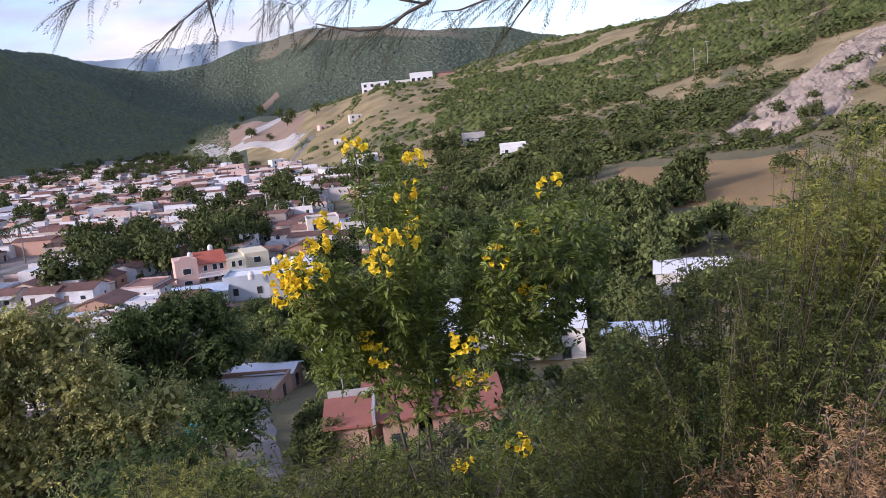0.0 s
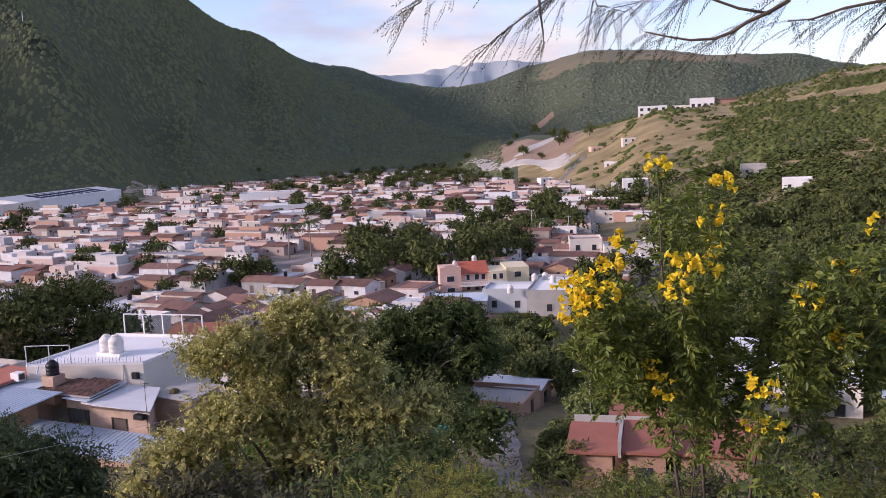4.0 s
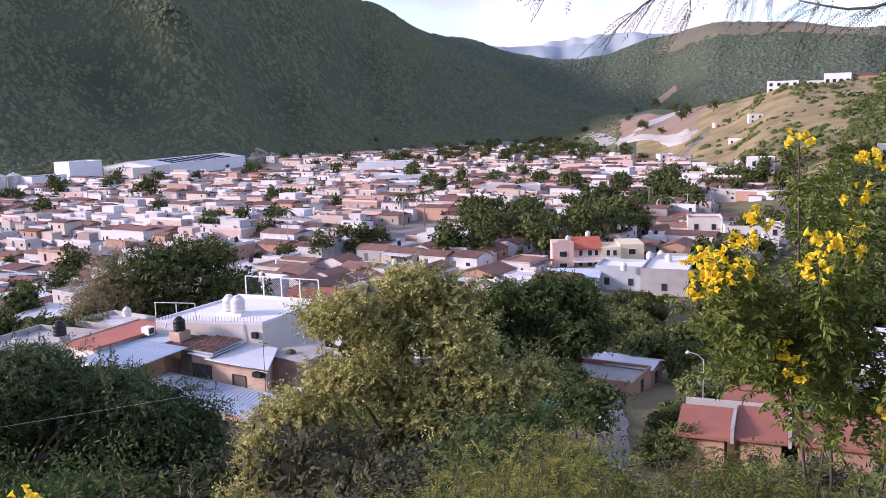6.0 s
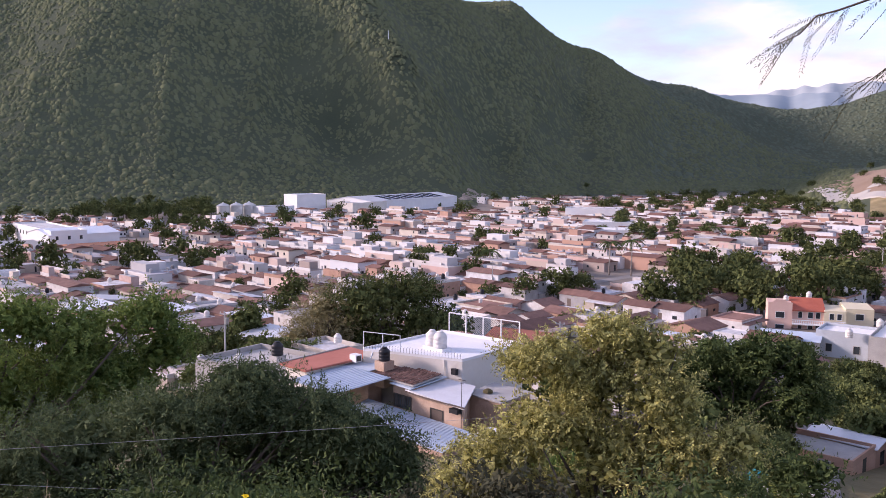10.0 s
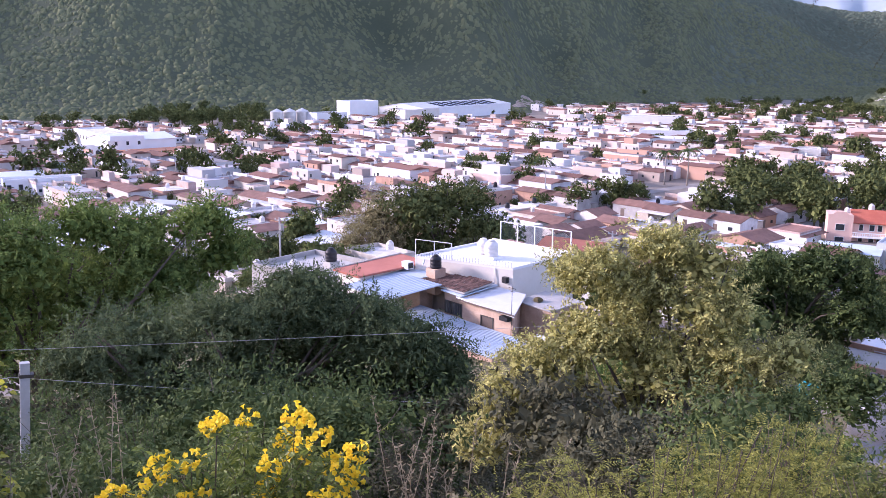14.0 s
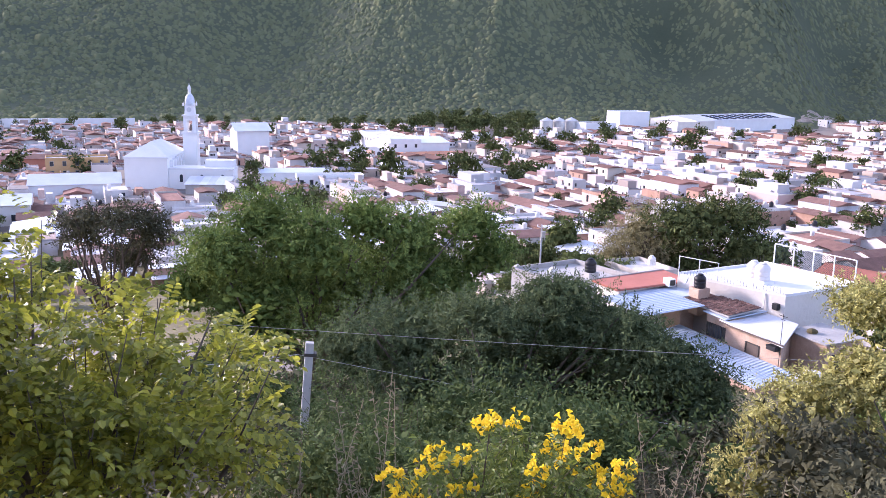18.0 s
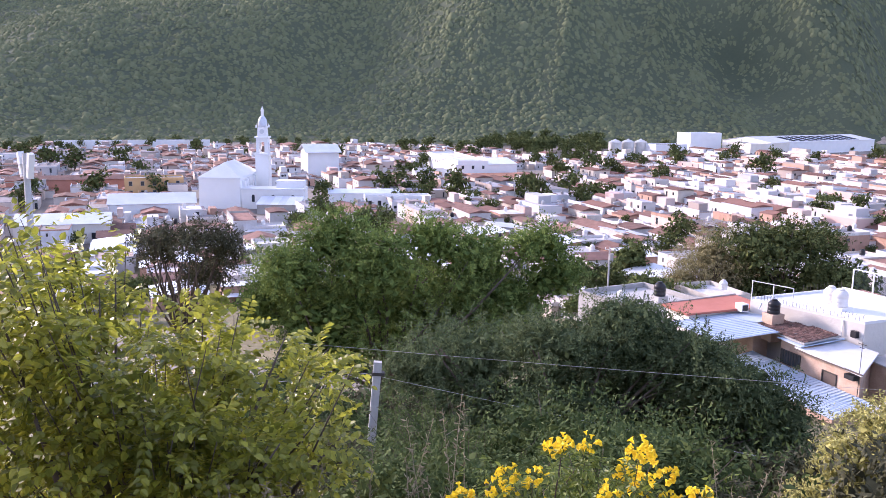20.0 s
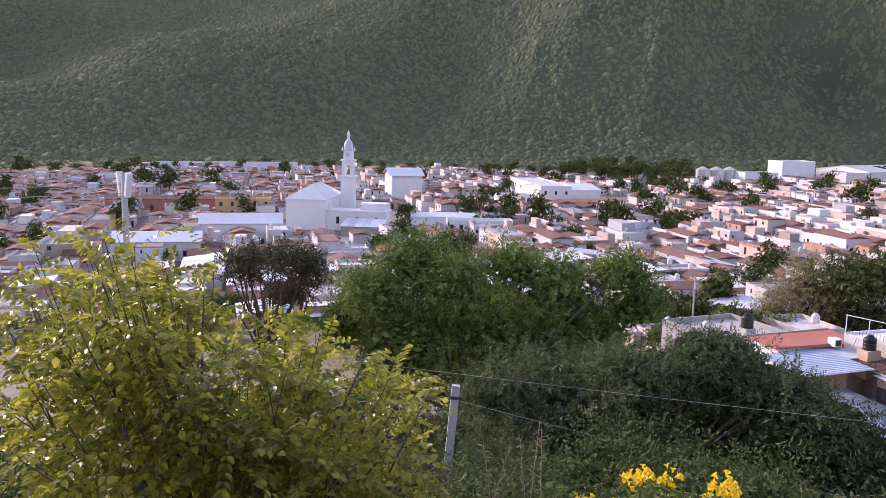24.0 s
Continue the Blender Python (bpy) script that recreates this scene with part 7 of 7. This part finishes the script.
leafy_bush("bush", "dense bright olive green bush beside the slope", 7.5, -26, [(-25.2, -6.2, 3.6, 2.6), (-23.6, -8.4, 3.0, 2.2), (-27, -9.6, 4.4, 3.2), (-22.4, -10.4, 2.4, 2.0), (-25.5, -12.5, 4.5, 3.0)], 260, 15, .040, .42, 5, M_leafG, 57, .5)
leafy_bush("bush", "fine-leaved green bush at the foot of the slope", 3.7, 7, [(14.3, -23.6, 3.4, 2.2), (8.9, -23.6, 4.5, 2.6), (3.5, -24.8, 4.5, 2.4), (-3, -25, 4, 2.5), (18, -25, 3, 2)], 170, 13, .026, .32, 7, M_leafH, 53, .4)
leafy_bush("bush", "dry reddish-brown brush among the grass", 4.2, -23, [(-22.5, -24, 4, 2.5), (-26, -22.5, 3.5, 3), (-18, -26, 4, 2)], 110, 8, .024, .28, 6, M_dry, 58, .4)
EYE[:] = -.14, -.06, .05
leafy_bush("bush", "feathery yellow-green bush close to the path", 4.4, 26, [(24.4, -25.0, 5.6, 2.2), (17.6, -23.4, 4.9, 2.6), (33.9, -26.6, 3.7, 1.5), (38, -27.5, 3, 1.5)], 130, 14, .021, .30, 9, M_leafG, 54, .4)
# the next two bushes have darkened leaf colours for the shade under the trees
leafy_bush("bush", "thin grey-brown brush on the slope", 12, 64, [(66.3, -22.5, 4.5, 3.0), (62.3, -24.0, 4.1, 2.6), (70, -22, 3, 3), (57, -24.5, 4, 2.5), (51, -25, 4, 2.5)], 210, 7, .05, .4, 3, M_leafC, 55, .5)
leafy_bush("bush", "low bush below the trees, shade put into its leaf colour", 9, 40, [(45.5, -26, 2.6, 2.5), (48, -26.5, 3, 2)], 80, 10, .05, .4, 3, M_leafN, 56, .4)


M_straw = mat("grey_straw", (.15, .125, .08), (.40, .34, .22), .8, 6, .9, 0, island=True, thin=.2)


def dry_weed(az, r, top, seed, stems=6, spread=.24):
    """A dead weed: bent straw-coloured stalks with small dry leaves and seed heads along their upper halves."""
    g = np.random.default_rng(seed)
    x, y = polar(az, r)
    z = gz(x, y)
    root = thing("dry_weed", "dead straw-brown weed with seed heads among the bushes", "weed", Matrix.Translation((x, y, z)), "dry weeds on the slope")
    h = r * math.tan(radians(top)) + .06 - z
    B, D, U = [], [], []
    for i in range(stems):
        tip = Vector((g.normal(0, spread), g.normal(0, spread), h * g.uniform(.72, 1.0)))
        mid = tip * .5 + Vector((g.normal(0, .05), g.normal(0, .05), .08))
        part("stalk", Build().tube([(0, 0, -.05), mid, tip], [.005, .0035, .0015], 5), M_straw, root, smooth=True)
        for k in range(34):
            t = g.uniform(.35, 1) ** .8
            q = mid.lerp(tip, (t - .35) / .65)
            B.append(q)
            D.append(Vector(g.normal(0, 1, 3)) + Vector((0, 0, .7)))
            U.append(g.normal(0, 1, 3))
    n = len(B)
    v, q = blades(np.array(B), np.array(D), np.array(U), g.uniform(.02, .06, n), g.uniform(.006, .014, n), .2)
    leaves = new("dry_leaves", mesh_np("dry_leaves", v, q, M_straw))
    leaves.parent = root
    tagged(leaves, kind="stuff")


for k, (a, r, top) in enumerate(((66.5, 5.4, -20.6), (60.6, 6.0, -21.6), (68.5, 4.8, -23.0), (58.4, 5.0, -24.6), (44.8, 5.6, -22.4), (47.2, 6.4, -21.2), (71.5, 5.6, -21.6), (77.0, 5.2, -21.0), (81.0, 5.0, -22.5), (40.5, 5.2, -24.5), (-13.5, 4.6, -20.0), (-24.0, 4.4, -17.5), (-20.5, 4.2, -21.5))):
    dry_weed(a, r, top, 300 + k)


# ---- overhanging branch of an acacia, above the viewer's head ----
def acacia_branch():
    g = np.random.default_rng(61)
    R0 = 2.6
    root = thing("overhanging_branch", "bare thin acacia branch with feathery drooping leaves", "branch", Matrix.Translation(seen(-12, 12.5, R0)))
    o = root.matrix_basis.translation
    b, S, A = Build(), [], []
    twigs = [[(-16, 13), (-4.7, 8.1), (-2.2, 6.0), (1.1, 4.7), (5.2, 5.5)], [(-2.2, 6.0), (3.0, 8.2), (7.2, 7.1)], [(-18, 11), (-12.4, 7.4), (-10.1, 6.6), (-8.0, 6.2), (-3.2, 5.5)], [(1, 12), (9.3, 9.1), (11.7, 7.9), (16.1, 4.5)], [(9.3, 9.1), (8.3, 7.3), (6.4, 6.8)], [(4, 13), (17.4, 9.5), (20.9, 7.4)], [(11.7, 7.9), (11.6, 4.9)], [(-4.7, 8.1), (1.5, 9.2), (4.2, 5.4)], [(-12.4, 7.4), (-13.6, 6.8)], [(-10.1, 6.6), (-7.3, 3.7)], [(-16, 11), (-22, 8.2), (-25, 5.5), (-27, 3.0)], [(-22, 8.2), (-20, 4.8), (-17, 3.0)]]
    for ti, tw in enumerate(twigs):
        pts = []
        for k in range(len(tw) - 1):
            for s in (0, .33, .66):
                a, e = (tw[k][i] * (1 - s) + tw[k + 1][i] * s for i in (0, 1))
                pts.append(Vector(seen(a + g.normal(0, .12), e + g.normal(0, .12), R0 + .15 * math.sin(ti * 2.0))) - o)
        pts.append(Vector(seen(*tw[-1], R0)) - o)
        n = len(pts)
        b.tube(pts, [(.0095 if ti in (0, 2) else .0048) * (1 - .75 * k / (n - 1)) for k in range(n)], 5)
        for k in range(3, n):
            for _ in range(4):
                S.append(pts[k].lerp(pts[k - 1], g.random()))
                A.append(Vector((-.55 + g.normal(0, .45), g.normal(0, .45), -.45 + g.normal(0, .25))) + (pts[k] - pts[k - 1]).normalized() * .5)
    part("branch_wood", b, M_bark, root, smooth=True)
    v, q = pinnate(np.array(S), np.array(A), 19, .135, .0125, .20, g, .25)
    lv = new("feathery_leaves", mesh_np("feathery_leaves", v, q, M_leafN))
    lv.parent = root
    tagged(lv, kind="stuff")


EYE[:] = -.12, .08, 0
acacia_branch()


# ---- undergrowth and dry grass on the near slope ----
SHRUBS = [tree("shrub", "low green shrub on the slope", 0, 0, -900 - i, round_lobes(np.random.default_rng(70 + i), 7, 3.0, 1.6, .1), 4200 if i > 3 else 7000, (.12, .050) if i > 3 else (.070, .028), (M_leafA, M_leafC, M_leafN, M_leafC)[i % 4], 80 + i, .04, "shrub", 10, "shrubs on the slope", core=.8, twig=.45, per=10, sub=6) for i in range(8)]
sg = random.Random(9)
for i in range(150):
    az, r = sg.uniform(-36, 106), 8 + 62 * sg.random() ** 1.4
    x, y = polar(az, r)
    s = sg.uniform(.6, 1.2) * (1 + r / 45)
    if (9 < az < 17 and 45 < r) or (36 < az < 50 and 48 < r < 80):
        continue
    top = gz(x, y) + 1.7 * s
    if top > r * math.tan(radians(-17 if not 36 < az < 48 else -21)):
        continue
    # near the trees only darker shrub kinds, their colour standing in for shade
    copy_thing(SHRUBS[(sg.randrange(4) if not (36 < az < 80 and r < 35) else sg.choice((1, 1, 2, 3))) + (4 if r > 17 else 0)], pose(x, y, gz(x, y) - .1, 0, 0, sg.uniform(0, 360)) @ Matrix.Scale(s, 4))
for t_ in SHRUBS:
    for o in (*t_.children_recursive, t_):
        bpy.data.objects.remove(o)


def dry_grass(name, label, az0, az1, r0, r1, n, h, seed):
    g = np.random.default_rng(seed)
    az, r = np.radians(g.uniform(az0, az1, n)), g.uniform(r0, r1, n)
    tuft = fbm(np.degrees(az) * .5, r * 1.5) > .46
    az, r = az[tuft], r[tuft]
    x, y = -r * np.sin(az), r * np.cos(az)
    base = np.stack([x, y, ground_z(x, y) - .02], -1)
    d = np.stack([g.normal(0, .35, len(x)), g.normal(0, .35, len(x)), np.ones(len(x))], -1)
    v, q = blades(base, d, g.normal(0, 1, (len(x), 3)), h * g.uniform(.5, 1.3, len(x)), np.full(len(x), .005), .5)
    tagged(new(name, mesh_np(name, v, q, M_dry)), label, "grass", kind="stuff")


dry_grass("dry_grass", "tall dry straw-coloured grass on the slope", -30, -12, 4.6, 7.5, 20000, .6, 3)
dry_grass("dry_grass", "dry grass and seed heads at the edge of the slope", 4, 104, 3.4, 9, 12000, .45, 4)
